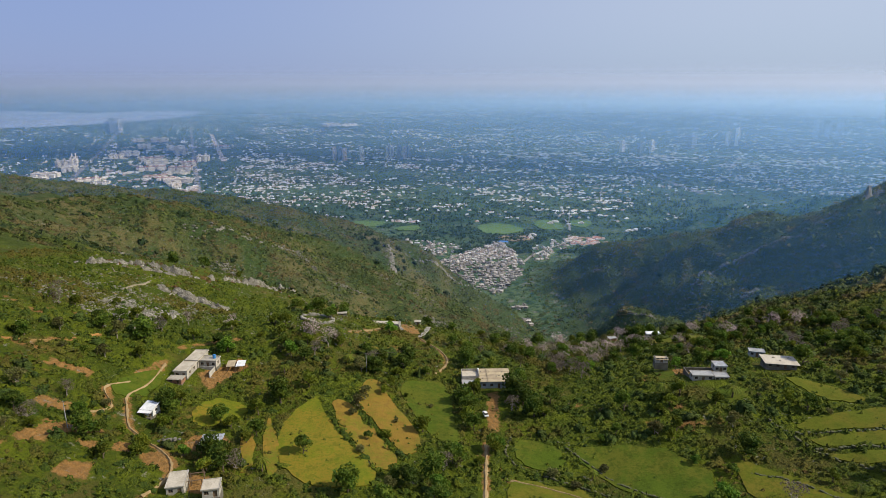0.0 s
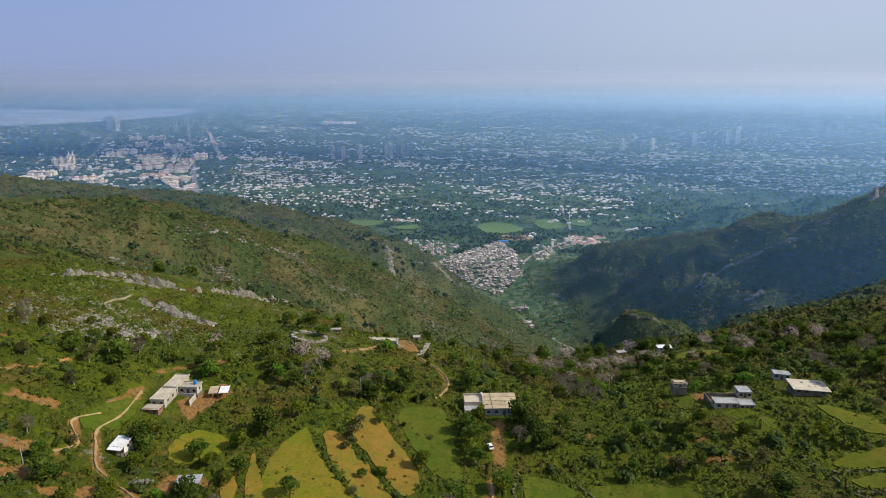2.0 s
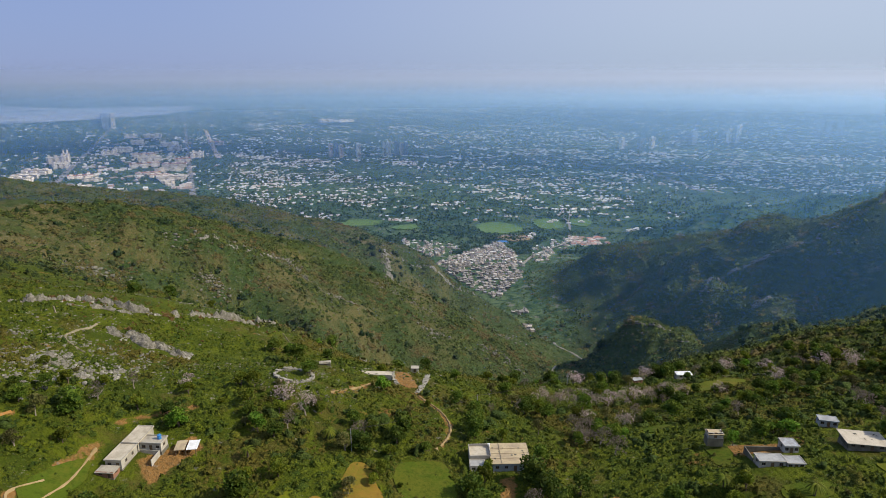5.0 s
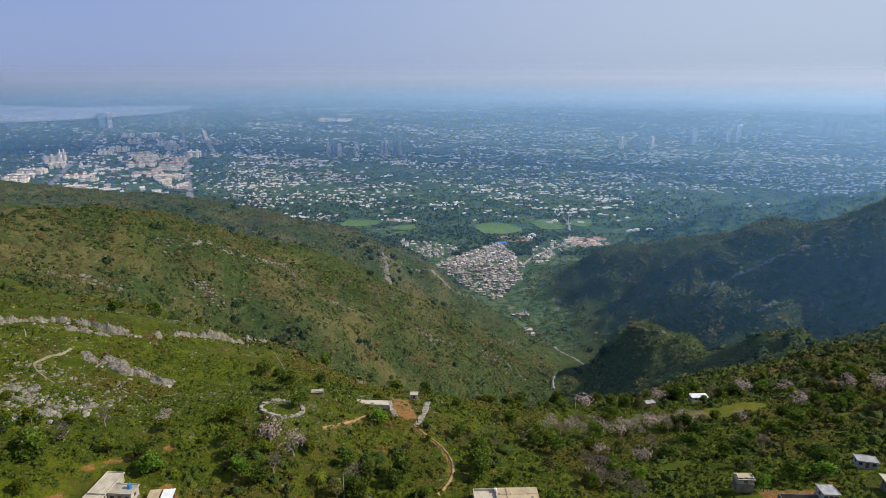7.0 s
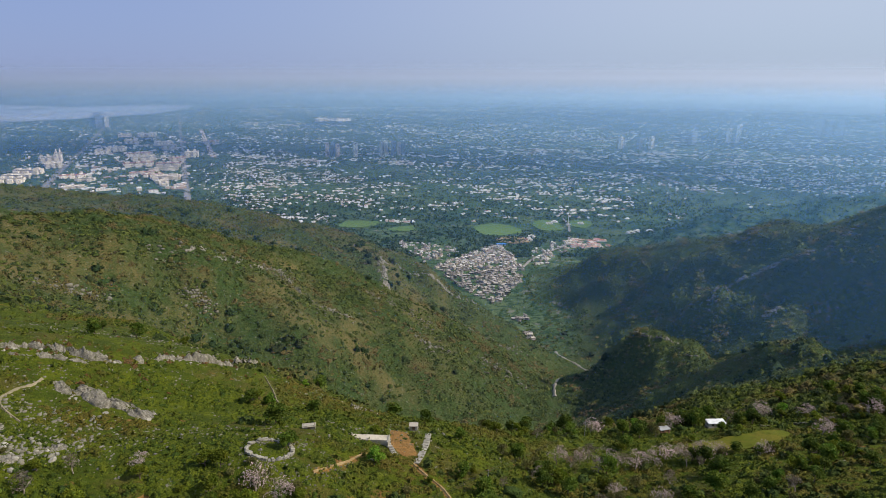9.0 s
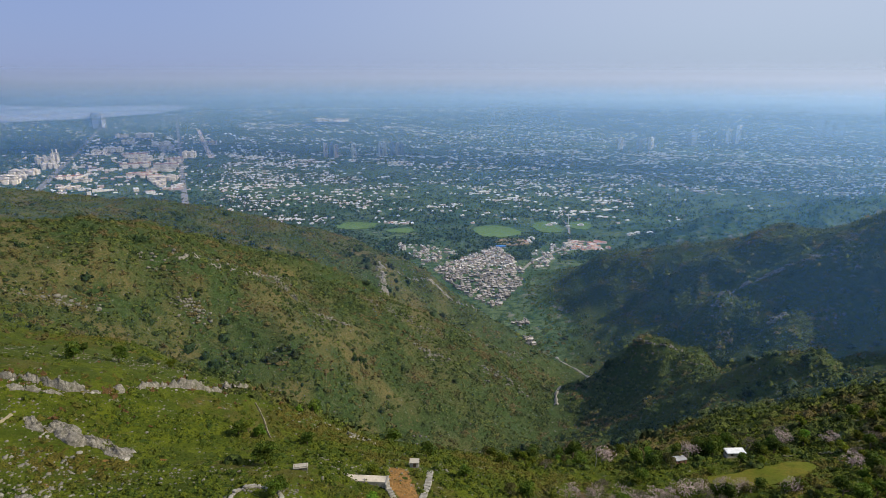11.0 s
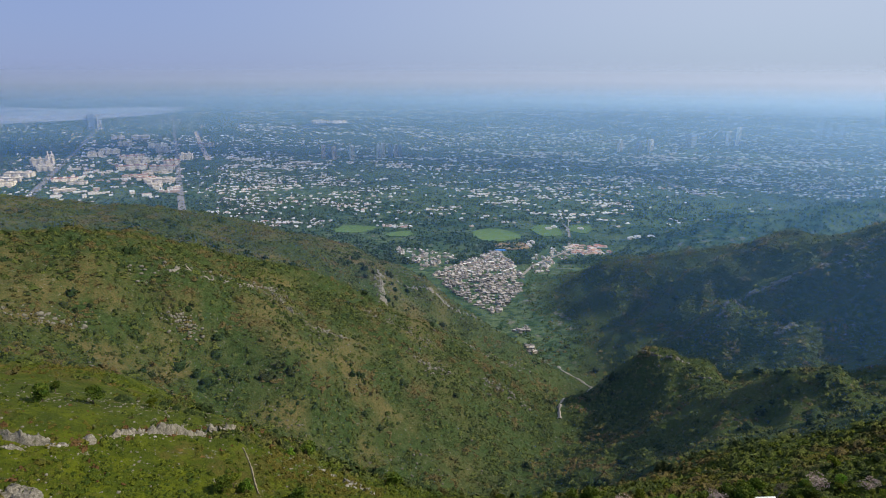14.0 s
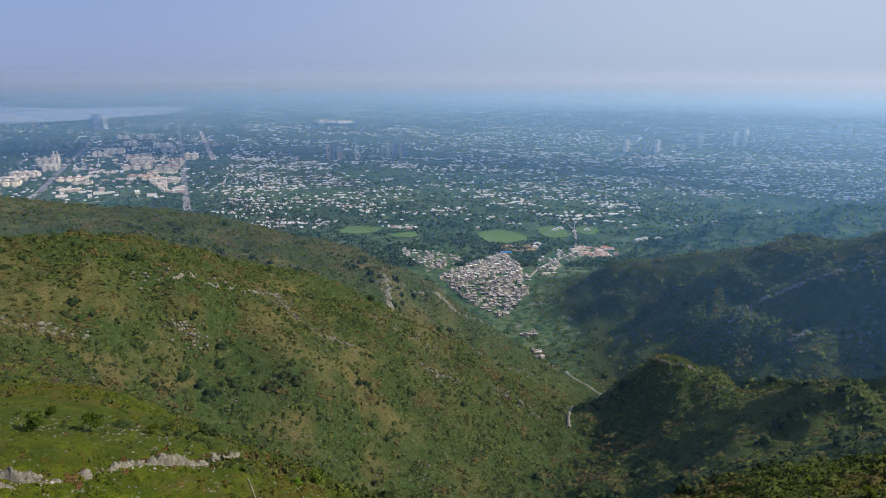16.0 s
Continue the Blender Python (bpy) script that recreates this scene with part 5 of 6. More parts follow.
BANKS = [[(118, 197.5), (130, 196.5), (146, 194.5), (160, 194)], [(118, 188), (130, 187.5), (142, 184.5), (155, 184)], [(112, 206), (116, 198), (119, 188), (124, 180), (134, 172), (146, 164)],
         [(40, 206), (46, 197), (53, 186), (62, 177), (74, 168)], [(24, 208), (21, 199), (24, 192), (33, 187), (46, 180), (60, 171)], [(96, 181), (104, 177), (112, 168), (124, 153)],
         [(-44, 219), (-31, 198), (-21, 182)], [(-33, 220), (-20, 203), (-13, 190)], [(-24, 241), (-17, 224), (-5, 205)], [(88, 192), (100, 197), (112, 204)], [(-57, 211), (-57, 190), (-51, 172)]]
def grove_density(x, y):
    over = land(x, y, False) - plain(x, y)
    near = 0.6 * np.exp(-((x - 90) / 60) ** 2 - ((y - 560) / 90) ** 2)
    for gx, gy, sx, sy, w in GROVES:
        near = near + w * np.exp(-((x - gx) / sx) ** 2 - ((y - gy) / sy) ** 2)
    near = near * np.clip(0.75 + 0.6 * waves(x, y, 29, 24), 0.1, 1)
    return np.clip(0.9 * near + 0.45 * (waves(x, y, 25, 45) - 0.45) + 0.025, 0, 1) * (over > 5) * (np.hypot(x, y) > 430)


# clumps of dark trees on the hillsides: place, half-widths and density
GROVES = [(-200, 742, 55, 26, 0.9), (-262, 694, 26, 20, 0.8), (-266, 770, 16, 14, 0.8), (-383, 796, 18, 22, 0.7), (-423, 782, 14, 18, 0.7), (-343, 803, 16, 20, 0.7), (-492, 1169, 60, 50, 0.7), (-330, 1060, 80, 50, 0.6),
          (-84, 786, 14, 22, 0.8), (-356, 694, 16, 16, 0.7), (-131, 1161, 40, 24, 0.9), (-92, 1153, 26, 26, 0.8), (-185, 1200, 60, 30, 0.7), (-15, 1137, 26, 26, 0.9), (-44, 1161, 24, 24, 0.9), (-387, 1220, 60, 30, 0.6),
          (-406, 706, 18, 16, 0.6), (-300, 712, 16, 14, 0.6), (-150, 735, 36, 18, 0.7), (-188, 450, 14, 10, 0.5), (-290, 666, 14, 12, 0.6), (60, 700, 40, 40, 0.5), (230, 1000, 40, 60, 0.5), (330, 700, 40, 30, 0.4)]


def tuft_density(x, y):
    return np.clip(0.10 + 0.25 * waves(x, y, 26, 9), 0, 0.5)


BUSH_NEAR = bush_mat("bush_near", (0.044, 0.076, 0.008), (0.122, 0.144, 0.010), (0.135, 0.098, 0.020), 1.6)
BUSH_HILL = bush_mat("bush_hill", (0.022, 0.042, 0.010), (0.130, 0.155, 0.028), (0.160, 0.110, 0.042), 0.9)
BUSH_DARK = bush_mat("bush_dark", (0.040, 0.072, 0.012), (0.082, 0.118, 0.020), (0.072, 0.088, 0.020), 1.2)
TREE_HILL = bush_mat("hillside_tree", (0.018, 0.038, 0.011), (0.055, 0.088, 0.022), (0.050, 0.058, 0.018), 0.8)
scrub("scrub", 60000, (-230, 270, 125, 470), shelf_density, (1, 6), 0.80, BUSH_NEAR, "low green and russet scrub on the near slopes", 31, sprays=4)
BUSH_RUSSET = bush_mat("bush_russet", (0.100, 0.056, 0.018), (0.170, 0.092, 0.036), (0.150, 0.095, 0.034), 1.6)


def russet_density(x, y):
    d = line_gap(x, y, [(-185, 338), (-162, 345), (-140, 352), (-128, 372), (-112, 386), (-98, 412)])
    return np.clip(0.55 * np.exp(-(d / 5.0) ** 2) + 0.10 * np.exp(-(d / 30.0) ** 2) * (waves(x, y, 30, 14) > 0.1), 0, 1)


scrub("scrub", 3600, (-200, -60, 270, 430), russet_density, (1, 6), 0.75, BUSH_RUSSET, "russet dry bushes along the cliff edge", 39, sprays=5)
scrub("scrub", 9000, (-60, 165, 150, 245), bank_density, (1, 6), 0.62, BUSH_NEAR, "weeds and low bushes along the field banks", 34, squat=1.0, edge=0.5, sprays=4)
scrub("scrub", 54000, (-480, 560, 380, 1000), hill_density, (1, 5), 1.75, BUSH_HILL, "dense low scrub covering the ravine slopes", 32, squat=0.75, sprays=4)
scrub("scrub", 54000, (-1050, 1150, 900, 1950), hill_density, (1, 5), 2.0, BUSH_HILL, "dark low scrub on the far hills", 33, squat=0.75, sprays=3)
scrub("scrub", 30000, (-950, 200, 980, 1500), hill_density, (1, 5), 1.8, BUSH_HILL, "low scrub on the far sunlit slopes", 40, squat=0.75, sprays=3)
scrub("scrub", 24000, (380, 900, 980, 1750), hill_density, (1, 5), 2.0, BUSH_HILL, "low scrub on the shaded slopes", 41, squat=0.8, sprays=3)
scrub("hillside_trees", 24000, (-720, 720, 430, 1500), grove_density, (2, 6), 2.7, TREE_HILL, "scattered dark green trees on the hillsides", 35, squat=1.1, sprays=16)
def valley_density(x, y):
    over = land(x, y, False) - plain(x, y)
    ok = (over < 30) & (np.hypot(x - 180, (y - 1640) / 2) > 20)
    for poly in ([(-30, 2000), (40, 2120), (130, 2260), (200, 2360), (240, 2200), (250, 1930), (220, 1800), (150, 1640), (120, 1620), (70, 1710), (10, 1860)], [(470, 2440), (380, 2380), (300, 2200), (290, 2020), (340, 2040), (420, 2200), (520, 2300)]):
        ok &= ~inside(x, y, poly)
    return ok * np.clip(0.5 + 0.5 * waves(x, y, 27, 60), 0.1, 1)


scrub("valley_trees", 2600, (130, 520, 1240, 2250), valley_density, (1, 6), 2.8, BUSH_DARK, "green trees on the valley floor by the village", 37, squat=1.1, sprays=8)
def thicket_density(x, y):
    d = -0.05 + 0.10 * waves(x, y, 28, 25)
    for cx, cy, sx, sy, w in WOODS:
        d = d + 0.48 * w * np.exp(-((x - cx) / sx) ** 2 - ((y - cy) / sy) ** 2)
    return np.clip(d, 0, 0.6)


scrub("thicket", 15000, (-190, 270, 140, 430), thicket_density, (2, 6), 1.1, BUSH_DARK, "dark green thicket between the farmhouses", 38, squat=1.0, sprays=16)
HELD, KEEP_OUT = KEEP_OUT, []
scrub("weeds", 30000, (-130, 165, 150, 335), tuft_density, (1, 6), 0.42, BUSH_NEAR, "small tufts of weeds in fields and yards", 36, squat=1.0, edge=0.85)
KEEP_OUT = HELD

# ---- rocks ----
def make_rock(seed, flat=0.7, fine=2):
    rng = np.random.RandomState(seed)
    bm = bmesh.new()
    bmesh.ops.create_icosphere(bm, subdivisions=fine, radius=1.0)
    cuts = rng.normal(size=(7, 3))
    cuts /= np.linalg.norm(cuts, axis=1, keepdims=True)
    for v in bm.verts:
        c = np.array(v.co[:])
        for k in cuts:
            e = c @ k - 0.62
            if e > 0:
                c = c - k * e * 0.85
        c *= 1 + rng.normal() * 0.05
        v.co = Vector((c[0], c[1], c[2] * flat))
    me = bpy.data.meshes.new("boulder")
    bm.to_mesh(me)
    bm.free()
    return me


ROCKS = [make_rock(i, f) for i, f in enumerate((0.6, 0.75, 0.9, 0.65, 0.8))]
STONES = [make_rock(20 + i, f, 1) for i, f in enumerate((0.6, 0.8, 0.5, 0.7, 0.9))]
for me in ROCKS:
    me.materials.append(PALE_STONE)


def boulder(x, y, s, label, sink=0.3, tall=1.0):
    ob = new("boulder", random.choice(ROCKS))
    ob.matrix_world = pose(x, y, ground_at(x, y) + s * (0.45 - sink), random.uniform(-15, 15), random.uniform(-15, 15), random.uniform(0, 360)) @ Matrix.Diagonal((s * random.uniform(0.8, 1.5), s * random.uniform(0.8, 1.2), s * tall, 1))
    return tagged(ob, label, "rock", "boulders on the slope")


def along(line, n, jitter, smin, smax, label, tall=1.0):
    seg = [math.hypot(b[0] - a[0], b[1] - a[1]) for a, b in zip(line, line[1:])]
    for _ in range(n):
        u = random.uniform(0, sum(seg))
        for (a, b), l in zip(zip(line, line[1:]), seg):
            if u <= l:
                boulder(a[0] + (b[0] - a[0]) * u / l + random.gauss(0, jitter), a[1] + (b[1] - a[1]) * u / l + random.gauss(0, jitter), smin + (smax - smin) * random.random() ** 2, label, tall=tall)
                break
            u -= l


def outcrop(line, width, height, label, seed, keep=0.35, fine=1.0):
    """A jagged mass of bare limestone along a line, sunk into the slope."""
    pts = [Vector(p) for p in line]
    length = sum((b - a).length for a, b in zip(pts, pts[1:]))
    grain = 0.45 if width < 13 and length < 120 else 0.9
    n, k = max(8, int(length / grain)), max(5, int(width / grain))
    u = np.linspace(0, 1, n)
    seg = np.cumsum([0] + [(b - a).length for a, b in zip(pts, pts[1:])]) / length
    cx, cy = np.interp(u, seg, [p.x for p in pts]), np.interp(u, seg, [p.y for p in pts])
    dx, dy = np.gradient(cx), np.gradient(cy)
    l = np.hypot(dx, dy)
    s_ = np.linspace(-1, 1, k)
    w = width / 2 * (0.75 + 0.35 * waves(cx, cy, seed, 9))
    x = cx[:, None] - (dy / l)[:, None] * s_[None] * w[:, None]
    y = cy[:, None] + (dx / l)[:, None] * s_[None] * w[:, None]
    rng = np.random.RandomState(seed)
    env = (1 - s_[None] ** 2) ** 0.5 * np.clip(np.minimum(u, 1 - u) * 8, 0, 1)[:, None] ** 0.5
    lump = keep + 0.75 * waves(x, y, seed + 3, max(9.0, width * 1.4)) + fine * (0.45 * waves(x, y, seed + 1, 4.5) + 0.35 * np.abs(waves(x, y, seed + 2, 2.2)) + rng.normal(size=x.shape) * 0.14)
    proud = (height + 0.7) * env * np.clip(lump, -0.2, 1.8)
    ledge = 0.28 * height
    proud = 0.35 * proud + 0.65 * ledge * np.round(proud / ledge + 0.3 * waves(x, y, seed + 5, 3.0))
    z = land(x.ravel(), y.ravel()).reshape(x.shape) - 0.7 + proud
    x, y = x + rng.normal(size=x.shape) * 0.12, y + rng.normal(size=x.shape) * 0.12
    idx = np.arange(n * k).reshape(n, k)
    f = np.stack([idx[:-1, :-1], idx[:-1, 1:], idx[1:, 1:], idx[1:, :-1]], -1).reshape(-1, 4)
    return tagged(fast_mesh("rock_outcrop", np.stack([x, y, z], -1).reshape(-1, 3), f, CRAG), label, "rock")


def crag_mat():
    m, t, p = graph("crag")
    pos = node(t, "NewGeometry").outputs["Position"]
    v = node(t, "TexVoronoi", {"Vector": node(t, "VectorMath", {0: pos, 1: node(t, "TexNoise", {"Vector": pos, "Scale": 0.7, "Detail": 4.0}).outputs["Color"]}, operation="ADD").outputs[0], "Scale": 1.3}, feature="DISTANCE_TO_EDGE").outputs["Distance"]
    n = noise_at(t, pos, 0.8, 6.0, 0.75)
    c = mix(t, ramp(t, n, 0.38, 0.62), (0.31, 0.285, 0.24), (0.15, 0.135, 0.11))
    c = mix(t, times(t, ramp(t, v, 0.10, 0.0), 0.75), c, (0.07, 0.068, 0.045))
    c = mix(t, times(t, ramp(t, noise_at(t, pos, 0.35, 4.0, 0.7), 0.56, 0.66), 0.7), c, (0.075, 0.085, 0.022))
    t.links.new(c, p.inputs["Base Color"])
    p.inputs["Roughness"].default_value = 0.9
    bump(t, p, n, 0.8, 1.0)
    return m


CRAG = crag_mat()
outcrop([(-150, 322), (-145, 318), (-138, 321), (-132, 317), (-125, 320), (-119, 316), (-112, 317)], 12.5, 1.5, "long pale limestone outcrop on the grassy slope", 71, 0.88, 1.2)
outcrop([(-196, 318), (-187, 326), (-180, 333), (-172, 340), (-161, 341), (-149, 342), (-139, 348)], 3.8, 2.3, "grey limestone cliff edge of the plateau", 72, 0.6, 1.0)
outcrop([(-140, 347), (-134, 357), (-128, 371), (-118, 379), (-112, 383), (-106, 392), (-99, 408)], 3.8, 2.4, "broken limestone cliff edge with rust patches", 73, 0.6, 1.0)
outcrop([(-185, 326), (-160, 334), (-140, 342)], 3.0, 1.6, "low limestone ledge in the grass", 74)
outcrop([(-62, 393), (-53, 389), (-44, 382), (-35, 375)], 3.5, 1.6, "pale rock rib above the ravine", 75)
outcrop([(-142, 246), (-133, 256), (-128, 266), (-121, 280)], 7, 0.8, "pale broken limestone pavement among scrub", 76)
outcrop([(-152, 262), (-147, 272), (-140, 282)], 6, 0.8, "pale limestone pavement above the wood", 77)
outcrop([(-112, 1180), (-104, 1140), (-99, 1105), (-95, 1085)], 14, 4, "steep grey crag on the hill crest", 78, -0.05)
outcrop([(467, 1140), (476, 1145), (520, 1188), (550, 1174), (575, 1169), (593, 1152)], 9, 6, "grey crag rib on the shaded hill", 79, -0.05)
outcrop([(-300, 785), (-275, 825), (-255, 850), (-235, 900)], 6, 4, "grey rock band across the hillside", 80, -0.05)
outcrop([(-225, 905), (-205, 885), (-185, 872)], 8, 6, "grey rock step on the hillside", 81, -0.05)
outcrop([(296, 978), (310, 965), (335, 955), (364, 958)], 6, 4, "grey rock crest of the spur", 82, -0.05)
outcrop([(735, 1105), (752, 1110), (775, 1112)], 16, 14, "rocky summit of the shaded ridge", 83)
outcrop([(-110, 1172), (-80, 1175), (-45, 1185), (-10, 1200), (30, 1222), (80, 1238)], 6, 4, "pale rocky crest of the sunlit ridge", 84, -0.05)
random.seed(5)
along([(-148, 317), (-139, 317), (-130, 316), (-121, 315), (-114, 314)], 34, 3.0, 0.3, 1.0, "pale weathered limestone outcrop block")
along([(-190, 321), (-180, 331), (-173, 338), (-161, 339), (-149, 340), (-139, 346), (-134, 355), (-128, 369), (-115, 379), (-107, 390), (-100, 406)], 90, 2.2, 0.3, 0.8, "upright limestone block on the plateau edge", 1.3)
along([(-136, 246), (-131, 257), (-127, 266), (-121, 279)], 40, 5.0, 0.4, 1.5, "pale boulder lying on the slope")
along([(-60, 392), (-53, 389), (-44, 382), (-36, 376)], 26, 1.8, 0.6, 1.8, "grey limestone block above the ravine")


def rock_stuff(name, lines, n, jitter, smin, smax, label, seed):
    """Far rock bands, too many to count, as one mesh."""
    rng = np.random.RandomState(seed)
    verts, faces, places, k = [], [], [], 0
    src = [(np.array([v.co[:] for v in me.vertices]), np.array([p.vertices[:] for p in me.polygons])) for me in STONES]
    for _ in range(n):
        l = lines[rng.randint(len(lines))]
        i = rng.randint(len(l) - 1)
        u = rng.uniform()
        x, y = l[i][0] + (l[i + 1][0] - l[i][0]) * u + rng.normal() * jitter, l[i][1] + (l[i + 1][1] - l[i][1]) * u + rng.normal() * jitter
        c, f = src[rng.randint(len(src))]
        s = smin + (smax - smin) * rng.uniform() ** 2
        a = rng.uniform(0, 6.28)
        rot = np.array([[math.cos(a), -math.sin(a), 0], [math.sin(a), math.cos(a), 0], [0, 0, 1]])
        verts.append((c * s * (1.2, 0.9, 1.0)) @ rot.T + (x, y, 0))
        faces.append(f + k)
        places.append((x, y, len(c)))
        k += len(c)
    place = np.array(places)
    height = np.repeat(land(place[:, 0], place[:, 1]), place[:, 2].astype(int))
    verts = np.concatenate(verts)
    verts[:, 2] += height
    ob = fast_mesh(name, verts, np.concatenate(faces), STONE)
    return tagged(ob, label, "rocks", kind="stuff")


BANDS = [[(-334, 767), (-302, 793), (-275, 852), (-244, 876), (-205, 945)], [(-234, 900), (-222, 920), (-198, 868)], [(-150, 977), (-102, 977), (-71, 986), (-17, 981)], [(-120, 1171), (-105, 1112), (-93, 1005)],
         [(29, 1038), (81, 1112), (145, 1151)], [(48, 965), (84, 959), (118, 958)], [(-163, 860), (-121, 881)], [(-362, 616), (-345, 642), (-325, 672)], [(-36, 925), (2, 918)], [(-281, 747), (-263, 757)]]
rock_stuff("rocks", BANDS, 900, 5, 0.8, 3.2, "pale rock bands breaking through the sunlit scrub", 13)
rock_stuff("rocks", [[(467, 1140), (476, 1145), (520, 1188), (550, 1174), (575, 1169), (593, 1152), (617, 1120), (654, 1110), (689, 1114)], [(520, 1052), (543, 1055)]], 420, 3.5, 1.0, 4.2, "pale crags along the shaded rib", 14)
rock_stuff("rocks", [[(-304, 780), (-262, 854), (-226, 911), (-196, 863)], [(-226, 905), (-190, 880), (-150, 860)], [(-110, 1180), (-100, 1120), (-92, 1060), (-60, 1000), (-20, 1010), (40, 1040)],
                     [(-97, 1190), (-60, 1180), (-20, 1195), (40, 1215)], [(-30, 930), (20, 935), (70, 945)], [(-90, 980), (-40, 985), (10, 1000)], [(-260, 700), (-160, 690), (-60, 720), (40, 800)], [(-300, 620), (-200, 600), (-120, 580)]], 1100, 16, 0.6, 2.4, "grey rock bands on the sunlit hillside", 3)
rock_stuff("rocks", [[(461, 1124), (495, 1140), (534, 1162), (564, 1133)], [(640, 1090), (700, 1105), (760, 1110)], [(560, 1040), (600, 1020), (650, 1060)], [(600, 1330), (690, 1365), (780, 1340)], [(285, 975), (320, 960), (350, 900)]],
           300, 6, 0.9, 3.4, "grey crags along the shaded ridge", 4)
rock_stuff("rocks", [[(-170, 260), (-120, 280), (-90, 300)], [(-152, 268), (-140, 275), (-128, 290), (-110, 296), (-80, 296), (-60, 298)], [(-190, 300), (-150, 330), (-110, 350)], [(-60, 310), (-20, 330), (30, 335)], [(-130, 380), (-80, 400), (-40, 385)], [(-200, 380), (-150, 400), (-120, 410)]],
           2400, 12, 0.18, 0.75, "scattered small pale stones in the grass", 6)

rock_stuff("rocks", [[(-190, 262), (-160, 262), (-134, 250)], [(-150, 262), (-135, 268), (-121, 281)], [(-150, 276), (-128, 262)], [(-176, 284), (-150, 296), (-128, 300)]], 1300, 5, 0.25, 1.1, "pale broken stones strewn over the slope", 9)

rock_stuff("rocks", [[(-67, 280), (-63, 274), (-55, 273), (-49, 278)], [(-51, 270), (-42, 274), (-36, 284)], [(-66, 286), (-56, 290), (-48, 288)]], 420, 2.6, 0.15, 0.6, "tumbled pale rubble round the stone ring", 10)

# ---- the village in the valley mouth ----
random.seed(11)
VILLA = plain_mat("village_wall", (0.50, 0.44, 0.37), (0.33, 0.28, 0.22), 0.06, fine=0.6, relief=0, per_object=0.6)
VILLA_ROOF = plain_mat("village_roof", (0.36, 0.32, 0.27), (0.24, 0.21, 0.18), 0.05, fine=0.5, relief=0, per_object=0.6)
RED_ROOF = plain_mat("red_roof", (0.42, 0.17, 0.11), (0.34, 0.14, 0.09), 0.05, fine=0.5, relief=0, per_object=0.2)
WHITE_WALL = plain_mat("white_wall", (0.74, 0.69, 0.60), (0.62, 0.57, 0.50), 0.02, fine=0.2, relief=0, per_object=0.15)


def make_village_house(i, w, d, hgt, name="village_house", label="small flat-roofed village house of pale plaster"):
    e = tagged(new(name), label, "house", "houses of the village")
    bm = bmesh.new()
    box(bm, -w / 2, -d / 2, -4, w / 2, d / 2, hgt)
    part("walls", bm, VILLA, e)
    bm = bmesh.new()
    box(bm, -w / 2 - 0.3, -d / 2 - 0.3, hgt + 0.01, w / 2 + 0.3, d / 2 + 0.3, hgt + 0.3)
    box(bm, -w / 2, d / 2 - 2.8, hgt + 0.31, -w / 2 + 3.0, d / 2 - 0.2, hgt + 2.4)
    part("roof", bm, VILLA_ROOF, e)
    for k in range(3):
        bm = bmesh.new()
        x = -w / 2 + w * (k + 0.5) / 3
        box(bm, x - 0.7, -d / 2 - 0.06, hgt - 2.2, x + 0.7, -d / 2 - 0.004, hgt - 0.7)
        part("window", bm, DARK, e)
    return e


VH = [make_village_house(i, *s) for i, s in enumerate(((8, 7, 3.2), (10, 8, 6.2), (7, 9, 3.4), (9, 7, 6.0), (12, 8, 3.6)))]
placed = set()


def village_house(x, y, s=1.0):
    src = random.choice(VH)
    m = pose(x, y, ground_at(x, y), 0, 0, random.choice((0, 90, 15, -20, 45)) + random.uniform(-12, 12))
    if src.name not in placed:
        placed.add(src.name)
        src.matrix_world = m
    else:
        ob = copy_thing(src, m)
        ob.scale = (s, s, s * random.uniform(0.8, 1.2))


CORE = [(-30, 2000), (40, 2120), (130, 2260), (200, 2360), (240, 2200), (250, 1930), (220, 1800), (150, 1640), (120, 1620), (70, 1710), (10, 1860)]
spots = []
for i in range(40):
    for j in range(62):
        x, y = -40 + i * 10.5 + random.uniform(-3, 3), 1600 + j * 12.5 + random.uniform(-3, 3)
        spots.append((x, y))
sx, sy = np.array([p[0] for p in spots]), np.array([p[1] for p in spots])
core = inside(sx, sy, CORE) & (waves(sx, sy, 46, 70) > -0.75)
SIDE = [[(-190, 2420), (-50, 2370), (20, 2330), (60, 2200), (-60, 2060), (-130, 2250)], [(470, 2440), (380, 2380), (300, 2200), (290, 2020), (340, 2040), (420, 2200), (520, 2300)], [(180, 1350), (200, 1355), (205, 1400), (180, 1400)], [(165, 1480), (200, 1480), (200, 1530), (165, 1530)]]
chosen = [(p, 1) for p, k in zip(spots, core) if k and random.random() < 0.62]
for poly in SIDE:
    xs_, ys_ = [p[0] for p in poly], [p[1] for p in poly]
    for _ in range(170 if poly[0][1] > 1600 else 9):
        x, y = random.uniform(min(xs_), max(xs_)), random.uniform(min(ys_), max(ys_))
        if inside(np.array([x]), np.array([y]), poly)[0]:
            chosen.append(((x, y), 1))
chosen = [c for c in chosen if ground_at(*c[0]) - float(plain(*c[0])) < 34]
chosen.sort(key=lambda c: c[0][1])
for (x, y), s in chosen[:300]:
    village_house(x, y, random.uniform(0.8, 1.25))


